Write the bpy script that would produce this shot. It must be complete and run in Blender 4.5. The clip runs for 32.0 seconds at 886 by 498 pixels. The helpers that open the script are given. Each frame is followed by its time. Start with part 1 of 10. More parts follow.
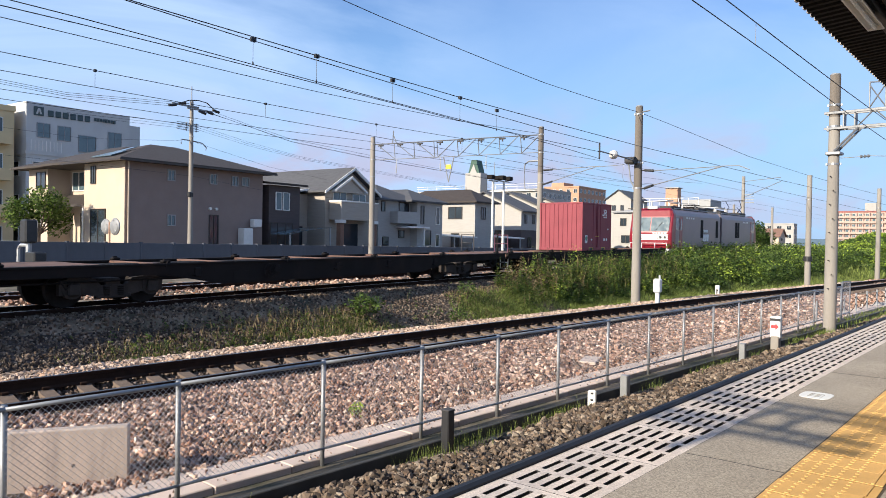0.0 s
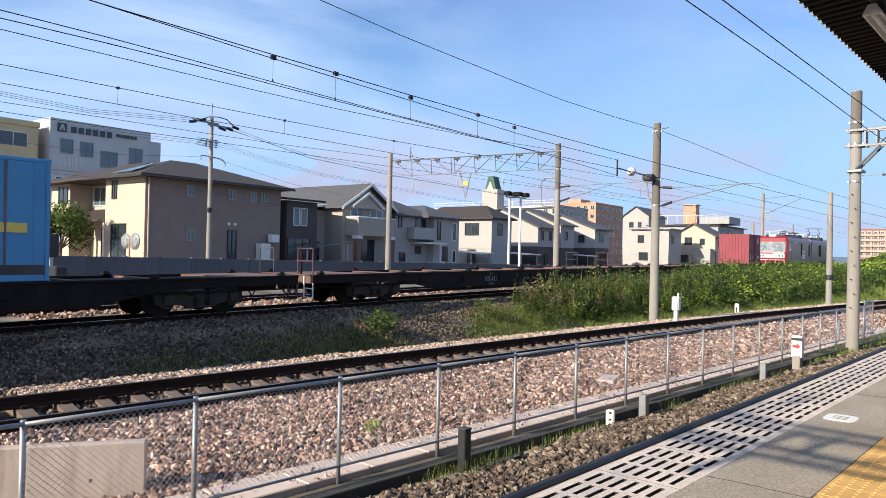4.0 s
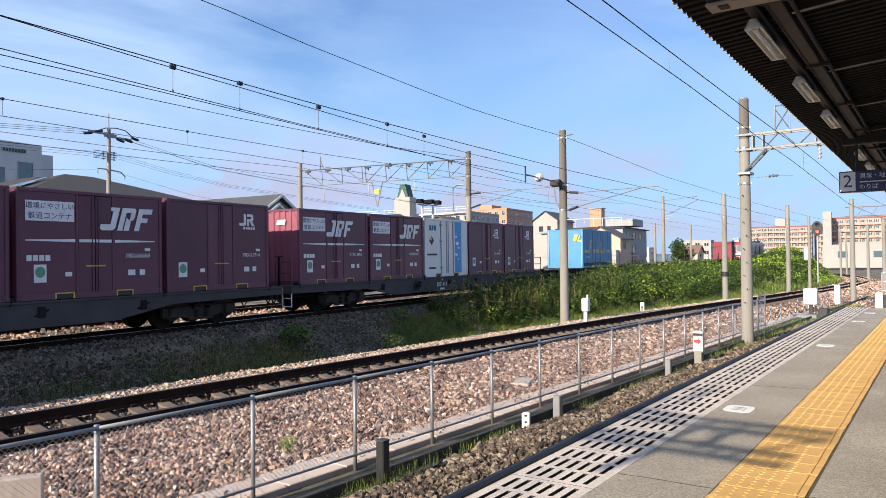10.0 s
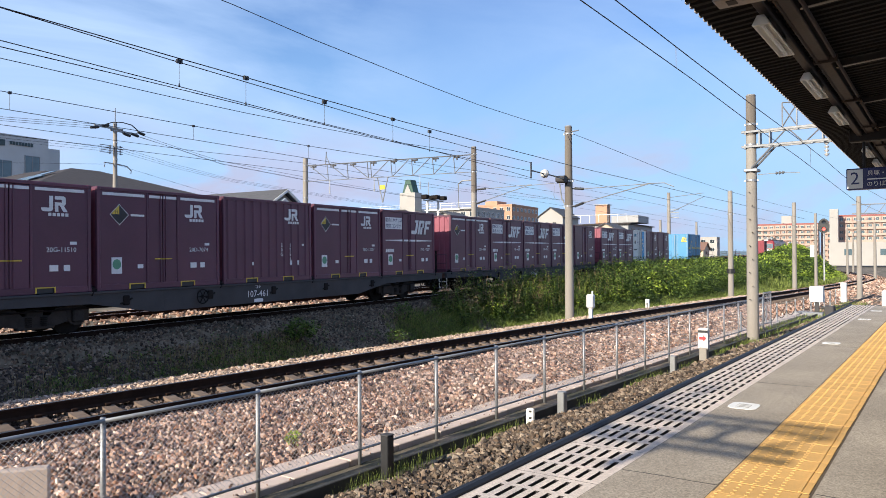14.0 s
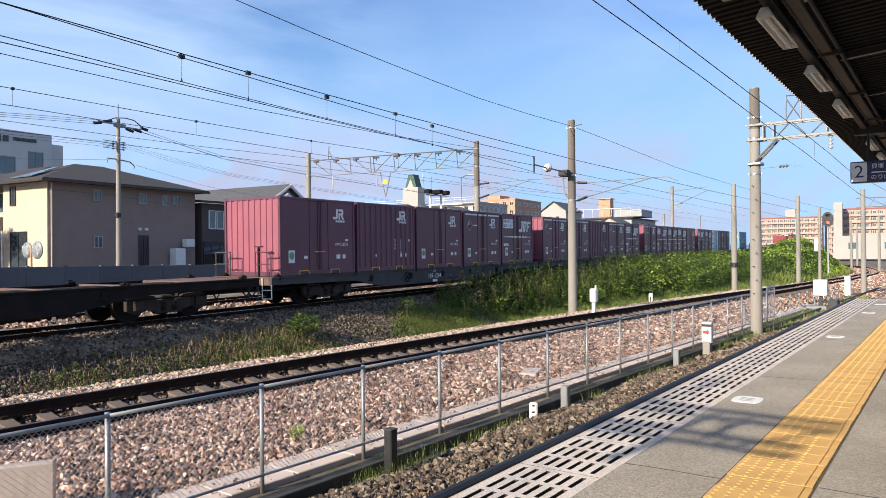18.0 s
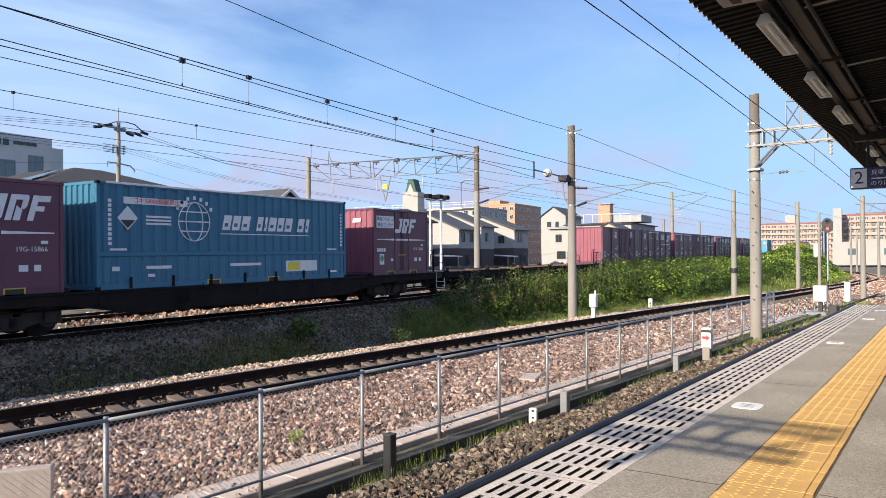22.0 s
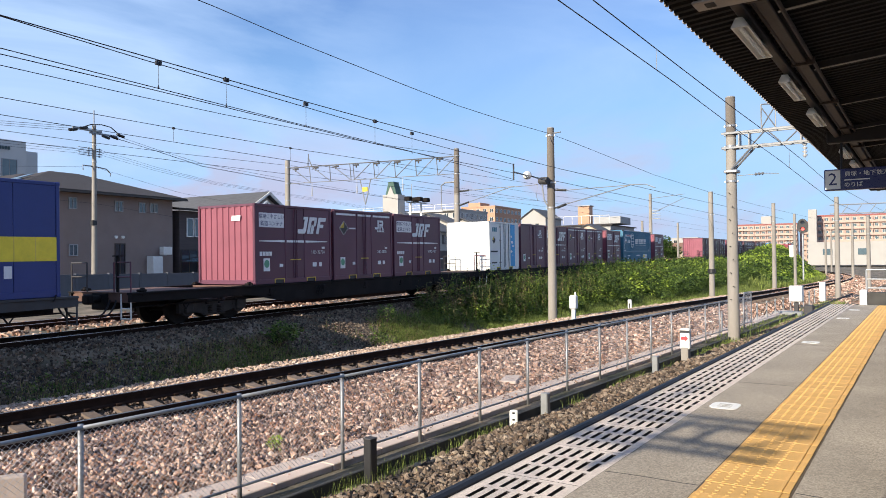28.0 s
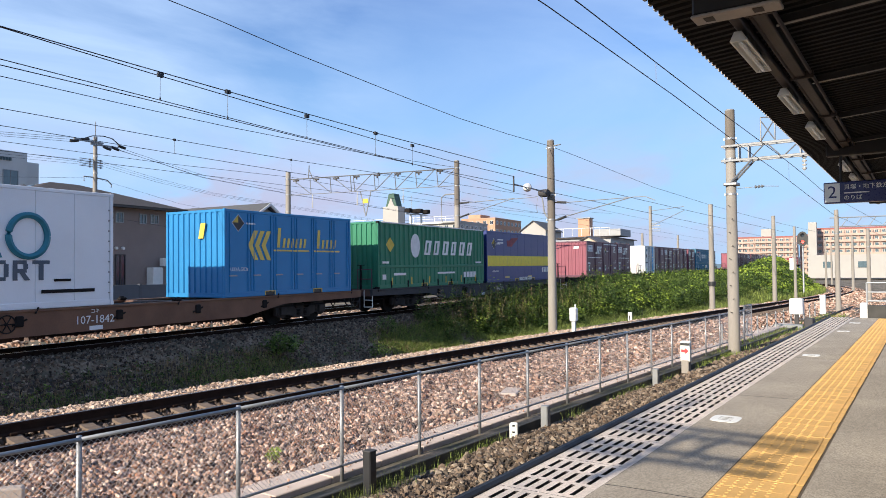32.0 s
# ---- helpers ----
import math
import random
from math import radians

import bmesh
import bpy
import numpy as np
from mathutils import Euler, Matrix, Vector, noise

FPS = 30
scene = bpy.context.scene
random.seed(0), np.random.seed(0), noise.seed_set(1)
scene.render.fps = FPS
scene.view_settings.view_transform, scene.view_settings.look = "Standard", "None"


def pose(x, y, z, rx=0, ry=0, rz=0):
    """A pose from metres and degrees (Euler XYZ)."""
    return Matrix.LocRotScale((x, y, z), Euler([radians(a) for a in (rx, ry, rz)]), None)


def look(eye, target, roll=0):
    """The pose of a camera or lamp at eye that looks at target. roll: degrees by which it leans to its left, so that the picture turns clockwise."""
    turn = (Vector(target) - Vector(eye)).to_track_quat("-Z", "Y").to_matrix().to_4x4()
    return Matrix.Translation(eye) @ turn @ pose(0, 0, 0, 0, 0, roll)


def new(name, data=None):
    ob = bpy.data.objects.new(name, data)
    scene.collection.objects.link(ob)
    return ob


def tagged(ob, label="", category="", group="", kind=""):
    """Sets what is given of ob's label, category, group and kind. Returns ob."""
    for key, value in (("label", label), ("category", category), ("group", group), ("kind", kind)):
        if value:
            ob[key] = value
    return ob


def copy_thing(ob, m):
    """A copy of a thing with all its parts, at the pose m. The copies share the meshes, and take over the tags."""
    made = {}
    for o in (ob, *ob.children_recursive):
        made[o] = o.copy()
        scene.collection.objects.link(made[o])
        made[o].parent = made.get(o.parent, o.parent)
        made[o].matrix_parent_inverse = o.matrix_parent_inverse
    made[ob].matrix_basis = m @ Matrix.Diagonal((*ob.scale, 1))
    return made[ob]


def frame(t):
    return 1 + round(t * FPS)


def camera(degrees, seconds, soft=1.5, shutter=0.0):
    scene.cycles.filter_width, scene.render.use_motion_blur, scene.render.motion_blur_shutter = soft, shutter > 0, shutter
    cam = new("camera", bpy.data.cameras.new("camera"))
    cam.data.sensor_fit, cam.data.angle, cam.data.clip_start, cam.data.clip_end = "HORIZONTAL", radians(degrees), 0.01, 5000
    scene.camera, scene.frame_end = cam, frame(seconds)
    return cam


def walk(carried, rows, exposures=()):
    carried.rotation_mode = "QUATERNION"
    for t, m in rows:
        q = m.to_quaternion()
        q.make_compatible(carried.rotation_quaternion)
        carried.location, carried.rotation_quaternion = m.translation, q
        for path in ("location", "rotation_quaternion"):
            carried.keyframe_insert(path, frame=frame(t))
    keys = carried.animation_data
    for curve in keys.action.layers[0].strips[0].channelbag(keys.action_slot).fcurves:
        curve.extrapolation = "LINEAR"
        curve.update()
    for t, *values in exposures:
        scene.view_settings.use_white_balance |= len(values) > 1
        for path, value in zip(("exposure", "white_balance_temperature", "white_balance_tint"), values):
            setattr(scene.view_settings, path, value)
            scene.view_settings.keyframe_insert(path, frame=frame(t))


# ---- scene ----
# The world's y axis runs along the freight line; the main line runs 6.4 and the platform 4.75 degrees to its right. z = 0 is the platform's surface.
from collections import defaultdict
cam = camera(63.54, 32.0, soft=0.5)
# seconds, place, tilt, lean, turn
walk(cam, [(t, pose(x, y, z, rx, ry, rz)) for t, x, y, z, rx, ry, rz in [
    (0, 0.017, -0.026, 1.615, 89.16, -0.98, 35.88), (0.5, 0.007, -0.024, 1.612, 89.08, -0.94, 36.07), (1, 0.004, -0.020, 1.610, 88.87, -0.89, 36.03),
    (1.5, 0.006, -0.020, 1.615, 88.62, -0.90, 35.82), (2, 0.005, -0.017, 1.615, 88.62, -0.94, 35.87), (2.5, -0.014, -0.022, 1.617, 88.98, -1.24, 36.55),
    (4.5, -0.004, -0.018, 1.632, 90.87, -1.41, 37.16), (5, -0.002, -0.017, 1.637, 91.44, -1.25, 36.27), (5.5, -0.002, -0.023, 1.650, 91.77, -0.84, 35.43),
    (6, -0.003, -0.020, 1.651, 91.90, -0.55, 34.64), (6.5, -0.003, -0.017, 1.651, 91.82, -0.34, 33.55), (7, 0.002, -0.012, 1.653, 91.60, -0.10, 31.93),
    (7.5, -0.003, 0.020, 1.654, 91.42, 0.17, 30.46), (8, 0.003, 0.011, 1.655, 91.34, 0.34, 29.75), (8.5, 0.003, 0.003, 1.657, 91.35, 0.40, 29.80),
    (9, 0.001, 0.003, 1.653, 91.33, 0.46, 30.14), (9.5, 0.003, 0.003, 1.657, 91.23, 0.52, 30.33), (10, 0.003, 0.002, 1.655, 91.09, 0.56, 30.33),
    (10.5, 0.003, 0.006, 1.653, 90.96, 0.53, 30.30), (11, 0.005, 0.004, 1.653, 90.84, 0.47, 30.32), (11.5, 0.004, 0.001, 1.651, 90.74, 0.48, 30.39),
    (12, 0.008, -0.004, 1.653, 90.67, 0.48, 30.51), (12.5, 0.004, -0.002, 1.651, 90.71, 0.47, 30.64), (13, 0.001, -0.001, 1.652, 90.76, 0.36, 30.73),
    (13.5, 0.003, 0.001, 1.653, 90.78, 0.30, 30.77), (14, 0.003, -0.002, 1.651, 90.75, 0.27, 30.73), (14.5, 0.001, 0.001, 1.654, 90.68, 0.31, 30.67),
    (16.5, 0.003, 0.003, 1.654, 90.55, 0.33, 30.85), (17, 0.005, -0.000, 1.653, 90.54, 0.28, 31.00), (17.5, -0.001, -0.002, 1.650, 90.48, 0.28, 31.00),
    (18, 0.004, 0.001, 1.650, 90.32, 0.43, 30.98), (18.5, 0.002, 0.001, 1.649, 90.21, 0.65, 31.01), (19, 0.002, 0.001, 1.650, 90.25, 0.82, 31.16),
    (19.5, 0.003, -0.001, 1.653, 90.45, 0.80, 31.30), (20, -0.001, 0.001, 1.654, 90.62, 0.60, 31.35), (20.5, 0.002, 0.001, 1.655, 90.72, 0.39, 31.29),
    (21, 0.002, 0.002, 1.652, 90.75, 0.28, 31.16), (21.5, -0.001, 0.005, 1.653, 90.75, 0.25, 31.05), (22, -0.001, 0.005, 1.652, 90.70, 0.26, 30.95),
    (22.5, 0.003, 0.005, 1.651, 90.59, 0.21, 31.06), (23, -0.006, 0.001, 1.651, 90.47, -0.09, 31.54), (23.5, -0.009, -0.004, 1.656, 90.36, -0.46, 32.37),
    (24, -0.010, -0.007, 1.652, 90.34, -0.49, 32.75), (24.5, -0.000, -0.007, 1.656, 90.41, -0.18, 32.47), (25, -0.002, 0.013, 1.659, 90.55, 0.15, 31.78),
    (25.5, 0.002, 0.008, 1.657, 90.67, 0.30, 31.05), (26, 0.000, 0.010, 1.658, 90.75, 0.25, 30.46), (26.5, 0.006, 0.013, 1.655, 90.88, 0.23, 30.05),
    (28.5, 0.003, 0.025, 1.659, 90.89, 0.63, 29.35), (29, 0.007, 0.019, 1.660, 91.13, 0.49, 29.45), (29.5, 0.005, 0.015, 1.660, 91.38, 0.35, 29.60),
    (30, 0.004, 0.020, 1.660, 91.58, 0.28, 29.71), (30.5, 0.004, 0.020, 1.661, 91.68, 0.28, 29.71), (31, 0.006, 0.017, 1.660, 91.72, 0.32, 29.64),
    (31.5, 0.005, 0.015, 1.661, 91.75, 0.39, 29.52), (32, 0.006, 0.017, 1.657, 91.83, 0.44, 29.41),
]])
scene.view_settings.exposure = 0.6

# ---- light ----
SUN_AZ, SUN_EL = 15.0, 25.0      # where the light travels to (from +y towards +x), and its height
world = bpy.data.worlds.new("sky")
scene.world = world
world.use_nodes = True
wn, wl = world.node_tree.nodes, world.node_tree.links
wn.clear()
w_out, w_bg = wn.new("ShaderNodeOutputWorld"), wn.new("ShaderNodeBackground")
sky = wn.new("ShaderNodeTexSky")
sky.sky_type, sky.sun_disc = "NISHITA", False
sky.sun_elevation, sky.sun_rotation = radians(SUN_EL), radians(SUN_AZ + 180)
sky.air_density, sky.dust_density, sky.ozone_density = 1.0, 0.6, 2.0
w_sat = wn.new("ShaderNodeHueSaturation")
w_sat.inputs["Hue"].default_value, w_sat.inputs["Saturation"].default_value, w_sat.inputs["Value"].default_value = 0.515, 1.2, 1.5
wl.new(sky.outputs["Color"], w_sat.inputs["Color"])
w_geo, w_low = wn.new("ShaderNodeTexCoord"), wn.new("ShaderNodeSeparateXYZ")
wl.new(w_geo.outputs["Generated"], w_low.inputs["Vector"])


def sky_band(points):
    """A weight that depends on the height over the horizon."""
    ramp = wn.new("ShaderNodeValToRGB")
    while len(ramp.color_ramp.elements) < len(points):
        ramp.color_ramp.elements.new(0.5)
    for e, (at, v) in zip(ramp.color_ramp.elements, points):
        e.position, e.color = at, (v, v, v, 1)
    wl.new(w_low.outputs["Z"], ramp.inputs["Fac"])
    return ramp.outputs["Color"]


def sky_cloud(scale, size, turn, lo, hi, detail=7.0):
    mp, nz, rp = wn.new("ShaderNodeMapping"), wn.new("ShaderNodeTexNoise"), wn.new("ShaderNodeMapRange")
    mp.inputs["Scale"].default_value, mp.inputs["Rotation"].default_value = scale, turn
    nz.inputs["Scale"].default_value, nz.inputs["Detail"].default_value = size, detail
    nz.inputs["Roughness"].default_value, nz.inputs["Distortion"].default_value = 0.55, 0.5
    rp.inputs["From Min"].default_value, rp.inputs["From Max"].default_value = lo, hi
    wl.new(w_geo.outputs["Generated"], mp.inputs["Vector"]); wl.new(mp.outputs["Vector"], nz.inputs["Vector"]); wl.new(nz.outputs["Fac"], rp.inputs["Value"])
    return rp.outputs["Result"]


def sky_mix(base, weight, gain, color):
    mu, mx = wn.new("ShaderNodeMath"), wn.new("ShaderNodeMix")
    mu.operation, mx.data_type = "MULTIPLY", "RGBA"
    wl.new(weight, mu.inputs[0])
    if isinstance(gain, float):
        mu.inputs[1].default_value = gain
    else:
        wl.new(gain, mu.inputs[1])
    wl.new(mu.outputs[0], mx.inputs["Factor"]); wl.new(base, mx.inputs["A"])
    mx.inputs["B"].default_value = (*color, 1.0)
    return mx.outputs["Result"]


# the veil of cloud is thin in one part of the sky
side_at, side_ramp = wn.new("ShaderNodeMapRange"), wn.new("ShaderNodeValToRGB")
side_at.inputs["From Min"].default_value, side_at.inputs["From Max"].default_value = -1.0, 0.0
wl.new(w_low.outputs["X"], side_at.inputs["Value"]); wl.new(side_at.outputs["Result"], side_ramp.inputs["Fac"])
while len(side_ramp.color_ramp.elements) < 5:
    side_ramp.color_ramp.elements.new(0.5)
for e_, (at_, v_) in zip(side_ramp.color_ramp.elements, ((0.18, 1.0), (0.4, 1.0), (0.5, 0.32), (0.6, 0.3), (0.8, 0.55))):
    e_.position, e_.color = at_, (v_, v_, v_, 1)
side = side_ramp.outputs["Color"]
tone = sky_mix(w_sat.outputs["Color"], sky_band([(0.0, 1.0), (0.10, 0.9), (0.38, 0.0)]), 0.85, (2.25, 4.5, 7.7))
tone = sky_mix(tone, sky_cloud((1.0, 1.0, 3.2), 2.1, (0.0, 0.35, 0.6), 0.30, 0.60), side, (4.4, 6.1, 9.0))
tone = sky_mix(tone, sky_cloud((1.0, 1.0, 2.4), 5.5, (0.2, 0.1, 1.2), 0.45, 0.60), sky_band([(0.0, 0.7), (0.10, 0.85), (0.2, 0.0)]), (4.6, 4.7, 6.4))
wl.new(tone, w_bg.inputs["Color"])
wl.new(w_bg.outputs["Background"], w_out.inputs["Surface"])
w_bg.inputs["Strength"].default_value = 0.082

sun_data = bpy.data.lights.new("sun", "SUN")
sun_data.energy, sun_data.angle, sun_data.color = 5.3, radians(0.53), (1.0, 0.90, 0.74)
sun = new("sun", sun_data)
az, el = radians(SUN_AZ), radians(SUN_EL)
SUN_WAY = Vector((math.sin(az) * math.cos(el), math.cos(az) * math.cos(el), -math.sin(el)))
sun.matrix_world = look((0, 0, 60), Vector((0, 0, 60)) + SUN_WAY)

# ---- materials ----
def mat(name, color, rough=0.7, metal=0.0, vary=0.25, scale=6.0, fine=60.0, bump=0.15, dist=0.01, dark=None, stain=0.0, stain_color=(0.05, 0.035, 0.025), rnd=0.0, island=0.0, coat=0.0, spec=0.5, coords="Object", stretch=(1, 1, 1), glow=0.0):
    """A procedural surface: a base colour, broad and fine variation, relief, and stains with a shape of their own."""
    m = bpy.data.materials.new(name)
    m.use_nodes = True
    n, l = m.node_tree.nodes, m.node_tree.links
    p = n["Principled BSDF"]
    p.inputs["Roughness"].default_value, p.inputs["Metallic"].default_value = rough, metal
    p.inputs["Specular IOR Level"].default_value = spec
    p.inputs["Coat Weight"].default_value = coat
    tc, mp = n.new("ShaderNodeTexCoord"), n.new("ShaderNodeMapping")
    mp.inputs["Scale"].default_value = stretch
    l.new(tc.outputs[coords], mp.inputs["Vector"])
    big, small = n.new("ShaderNodeTexNoise"), n.new("ShaderNodeTexNoise")
    for tex, s, d in ((big, scale, 4.0), (small, fine, 3.0)):
        tex.inputs["Scale"].default_value, tex.inputs["Detail"].default_value = s, d
        l.new(mp.outputs["Vector"], tex.inputs["Vector"])
    add = n.new("ShaderNodeMath"); add.operation = "MULTIPLY_ADD"
    add.inputs[1].default_value = 0.45
    l.new(small.outputs["Fac"], add.inputs[0]); l.new(big.outputs["Fac"], add.inputs[2])
    fac = n.new("ShaderNodeMapRange")
    fac.inputs["From Min"].default_value, fac.inputs["From Max"].default_value = 0.45, 1.0
    fac.inputs["To Min"].default_value, fac.inputs["To Max"].default_value = 1.0 - vary, 1.0 + vary
    l.new(add.outputs[0], fac.inputs["Value"])
    value = fac.outputs["Result"]
    for amount, kind in ((rnd, "obj"), (island, "isl")):
        if not amount:
            continue
        src = n.new("ShaderNodeObjectInfo").outputs["Random"] if kind == "obj" else n.new("ShaderNodeNewGeometry").outputs["Random Per Island"]
        mr, mu = n.new("ShaderNodeMapRange"), n.new("ShaderNodeMath")
        mr.inputs["To Min"].default_value, mr.inputs["To Max"].default_value, mu.operation = 1.0 - amount, 1.0 + amount, "MULTIPLY"
        l.new(src, mr.inputs["Value"]); l.new(mr.outputs["Result"], mu.inputs[0]); l.new(value, mu.inputs[1])
        value = mu.outputs[0]
    mul = n.new("ShaderNodeVectorMath"); mul.operation = "SCALE"
    l.new(value, mul.inputs["Scale"])
    if dark is not None:
        mix = n.new("ShaderNodeMix"); mix.data_type = "RGBA"
        mix.inputs["A"].default_value, mix.inputs["B"].default_value = (*dark, 1), (*color, 1)
        rp = n.new("ShaderNodeMapRange")
        rp.inputs["From Min"].default_value, rp.inputs["From Max"].default_value = 0.36, 0.62
        if island:
            l.new(n.new("ShaderNodeNewGeometry").outputs["Random Per Island"], rp.inputs["Value"])
            rp.inputs["From Min"].default_value, rp.inputs["From Max"].default_value = 0.0, 1.0
        else:
            l.new(big.outputs["Fac"], rp.inputs["Value"])
        l.new(rp.outputs["Result"], mix.inputs["Factor"])
        l.new(mix.outputs["Result"], mul.inputs[0])
    else:
        mul.inputs[0].default_value = color
    out = mul.outputs["Vector"]
    if stain:
        st = n.new("ShaderNodeTexNoise")
        st.inputs["Scale"].default_value, st.inputs["Detail"].default_value, st.inputs["Roughness"].default_value = scale * 0.6, 8.0, 0.7
        l.new(mp.outputs["Vector"], st.inputs["Vector"])
        sr = n.new("ShaderNodeMapRange")
        sr.inputs["From Min"].default_value, sr.inputs["From Max"].default_value, sr.inputs["To Max"].default_value = 0.52, 0.72, stain
        l.new(st.outputs["Fac"], sr.inputs["Value"])
        sm = n.new("ShaderNodeMix"); sm.data_type = "RGBA"
        sm.inputs["B"].default_value = (*stain_color, 1)
        l.new(sr.outputs["Result"], sm.inputs["Factor"]); l.new(out, sm.inputs["A"])
        out = sm.outputs["Result"]
    l.new(out, p.inputs["Base Color"])
    if glow:
        l.new(out, p.inputs["Emission Color"])
        p.inputs["Emission Strength"].default_value = glow
    rr = n.new("ShaderNodeMapRange")
    rr.inputs["To Min"].default_value, rr.inputs["To Max"].default_value = max(0.03, rough - 0.12), min(1.0, rough + 0.12)
    l.new(small.outputs["Fac"], rr.inputs["Value"]); l.new(rr.outputs["Result"], p.inputs["Roughness"])
    if bump:
        bp = n.new("ShaderNodeBump")
        bp.inputs["Strength"].default_value, bp.inputs["Distance"].default_value = bump, dist
        l.new(add.outputs[0], bp.inputs["Height"]); l.new(bp.outputs["Normal"], p.inputs["Normal"])
    return m


def leaf_mat(name, color, dark, trans=0.35):
    m = mat(name, color, 0.55, vary=0.3, scale=0.7, fine=9.0, bump=0, dark=dark, island=0.35, spec=0.3)
    n, l = m.node_tree.nodes, m.node_tree.links
    p, tr, mx, o = n["Principled BSDF"], n.new("ShaderNodeBsdfTranslucent"), n.new("ShaderNodeMixShader"), n["Material Output"]
    src = p.inputs["Base Color"].links[0].from_socket
    l.new(src, tr.inputs["Color"])
    mx.inputs["Fac"].default_value = trans
    l.new(p.outputs["BSDF"], mx.inputs[1]); l.new(tr.outputs["BSDF"], mx.inputs[2]); l.new(mx.outputs["Shader"], o.inputs["Surface"])
    return m


def glass_mat(name, color=(0.03, 0.04, 0.05), rough=0.06):
    m = mat(name, color, rough, vary=0.15, scale=1.5, fine=4.0, bump=0.02, dist=0.004, spec=0.8)
    return m


def stone_mat(name, tones, gain=1.0):
    """Broken stone: each one takes one of several tones, with its own grain."""
    m = mat(name, (0.3, 0.3, 0.3), 0.9, vary=0.25, scale=14, fine=70, bump=0.25, dist=0.006, spec=0.25)
    n, l = m.node_tree.nodes, m.node_tree.links
    p = n["Principled BSDF"]
    scaled = p.inputs["Base Color"].links[0].from_node
    ramp = n.new("ShaderNodeValToRGB")
    ramp.color_ramp.interpolation = "LINEAR"
    while len(ramp.color_ramp.elements) < len(tones):
        ramp.color_ramp.elements.new(0.5)
    for k, (e, c) in enumerate(zip(ramp.color_ramp.elements, tones)):
        e.position, e.color = k / (len(tones) - 1), (c[0] * gain, c[1] * gain, c[2] * gain, 1)
    l.new(n.new("ShaderNodeNewGeometry").outputs["Random Per Island"], ramp.inputs["Fac"])
    l.new(ramp.outputs["Color"], scaled.inputs[0])
    return m


def speckle(m, size, amount):
    """Adds grains of aggregate to a surface."""
    n, l = m.node_tree.nodes, m.node_tree.links
    p = n["Principled BSDF"]
    src = p.inputs["Base Color"].links[0].from_socket
    tc, vo, sp, mr, mul = n.new("ShaderNodeTexCoord"), n.new("ShaderNodeTexVoronoi"), n.new("ShaderNodeSeparateColor"), n.new("ShaderNodeMapRange"), n.new("ShaderNodeVectorMath")
    vo.inputs["Scale"].default_value, mul.operation = size, "SCALE"
    mr.inputs["To Min"].default_value, mr.inputs["To Max"].default_value = 1 - amount, 1 + amount
    l.new(tc.outputs["Object"], vo.inputs["Vector"]); l.new(vo.outputs["Color"], sp.inputs["Color"]); l.new(sp.outputs["Red"], mr.inputs["Value"])
    l.new(src, mul.inputs[0]); l.new(mr.outputs["Result"], mul.inputs["Scale"]); l.new(mul.outputs["Vector"], p.inputs["Base Color"])
    return m


M = {}
M["asphalt"] = speckle(mat("asphalt", (0.335, 0.287, 0.228), 0.94, vary=0.2, scale=0.9, fine=60, bump=0.7, dist=0.005, stain=0.3, stain_color=(0.25, 0.215, 0.175)), 95, 0.33)
M["panel"] = mat("panel_concrete", (0.60, 0.515, 0.45), 0.88, vary=0.16, scale=3, fine=120, bump=0.2, dist=0.003, rnd=0.06, stain=0.25, stain_color=(0.27, 0.25, 0.23))
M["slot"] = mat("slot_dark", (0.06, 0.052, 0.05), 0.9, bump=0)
M["rubber"] = mat("edge_rubber", (0.013, 0.014, 0.018), 0.6, spec=0.3, vary=0.3, scale=3, fine=60, bump=0.1, dist=0.004)
speckle(M["panel"], 90, 0.16)
M["yellow"] = mat("tactile_yellow", (0.66, 0.385, 0.125), 0.82, vary=0.2, scale=2.5, fine=90, bump=0.15, dist=0.003, rnd=0.07, stain=0.5, stain_color=(0.36, 0.25, 0.12))
M["white_paint"] = mat("white_paint", (0.75, 0.74, 0.71), 0.55, vary=0.08, scale=4, bump=0.05, stain=0.2, stain_color=(0.4, 0.37, 0.33))
M["concrete"] = mat("concrete", (0.34, 0.32, 0.29), 0.9, vary=0.2, scale=2.2, fine=80, bump=0.3, dist=0.004, stain=0.45, stain_color=(0.16, 0.145, 0.125))
M["pole_concrete"] = mat("pole_concrete", (0.265, 0.242, 0.215), 0.88, vary=0.22, scale=1.6, fine=60, bump=0.15, dist=0.004, stretch=(1, 1, 0.25), stain=0.5, stain_color=(0.15, 0.13, 0.115))
M["pole_dark"] = mat("pole_weathered", (0.15, 0.128, 0.108), 0.9, vary=0.3, scale=1.6, fine=60, bump=0.15, dist=0.004, stretch=(3, 3, 0.18), stain=0.6, stain_color=(0.075, 0.062, 0.052))
M["walkway"] = mat("walkway_concrete", (0.56, 0.45, 0.385), 0.9, vary=0.18, scale=1.6, fine=90, bump=0.2, dist=0.004, stain=0.45, stain_color=(0.33, 0.28, 0.25), rnd=0.06)
M["galv"] = mat("galvanised_steel", (0.31, 0.315, 0.325), 0.45, 0.6, vary=0.15, scale=9, fine=80, bump=0.05, dist=0.002)
M["mesh"] = mat("fence_wire", (0.40, 0.40, 0.41), 0.45, 0.5, vary=0.15, scale=5, bump=0)
M["wire"] = mat("cable", (0.025, 0.026, 0.03), 0.5, 0.4, vary=0.2, bump=0)
M["steel"] = mat("painted_steel", (0.42, 0.43, 0.44), 0.5, 0.5, vary=0.15, scale=5, bump=0.05)
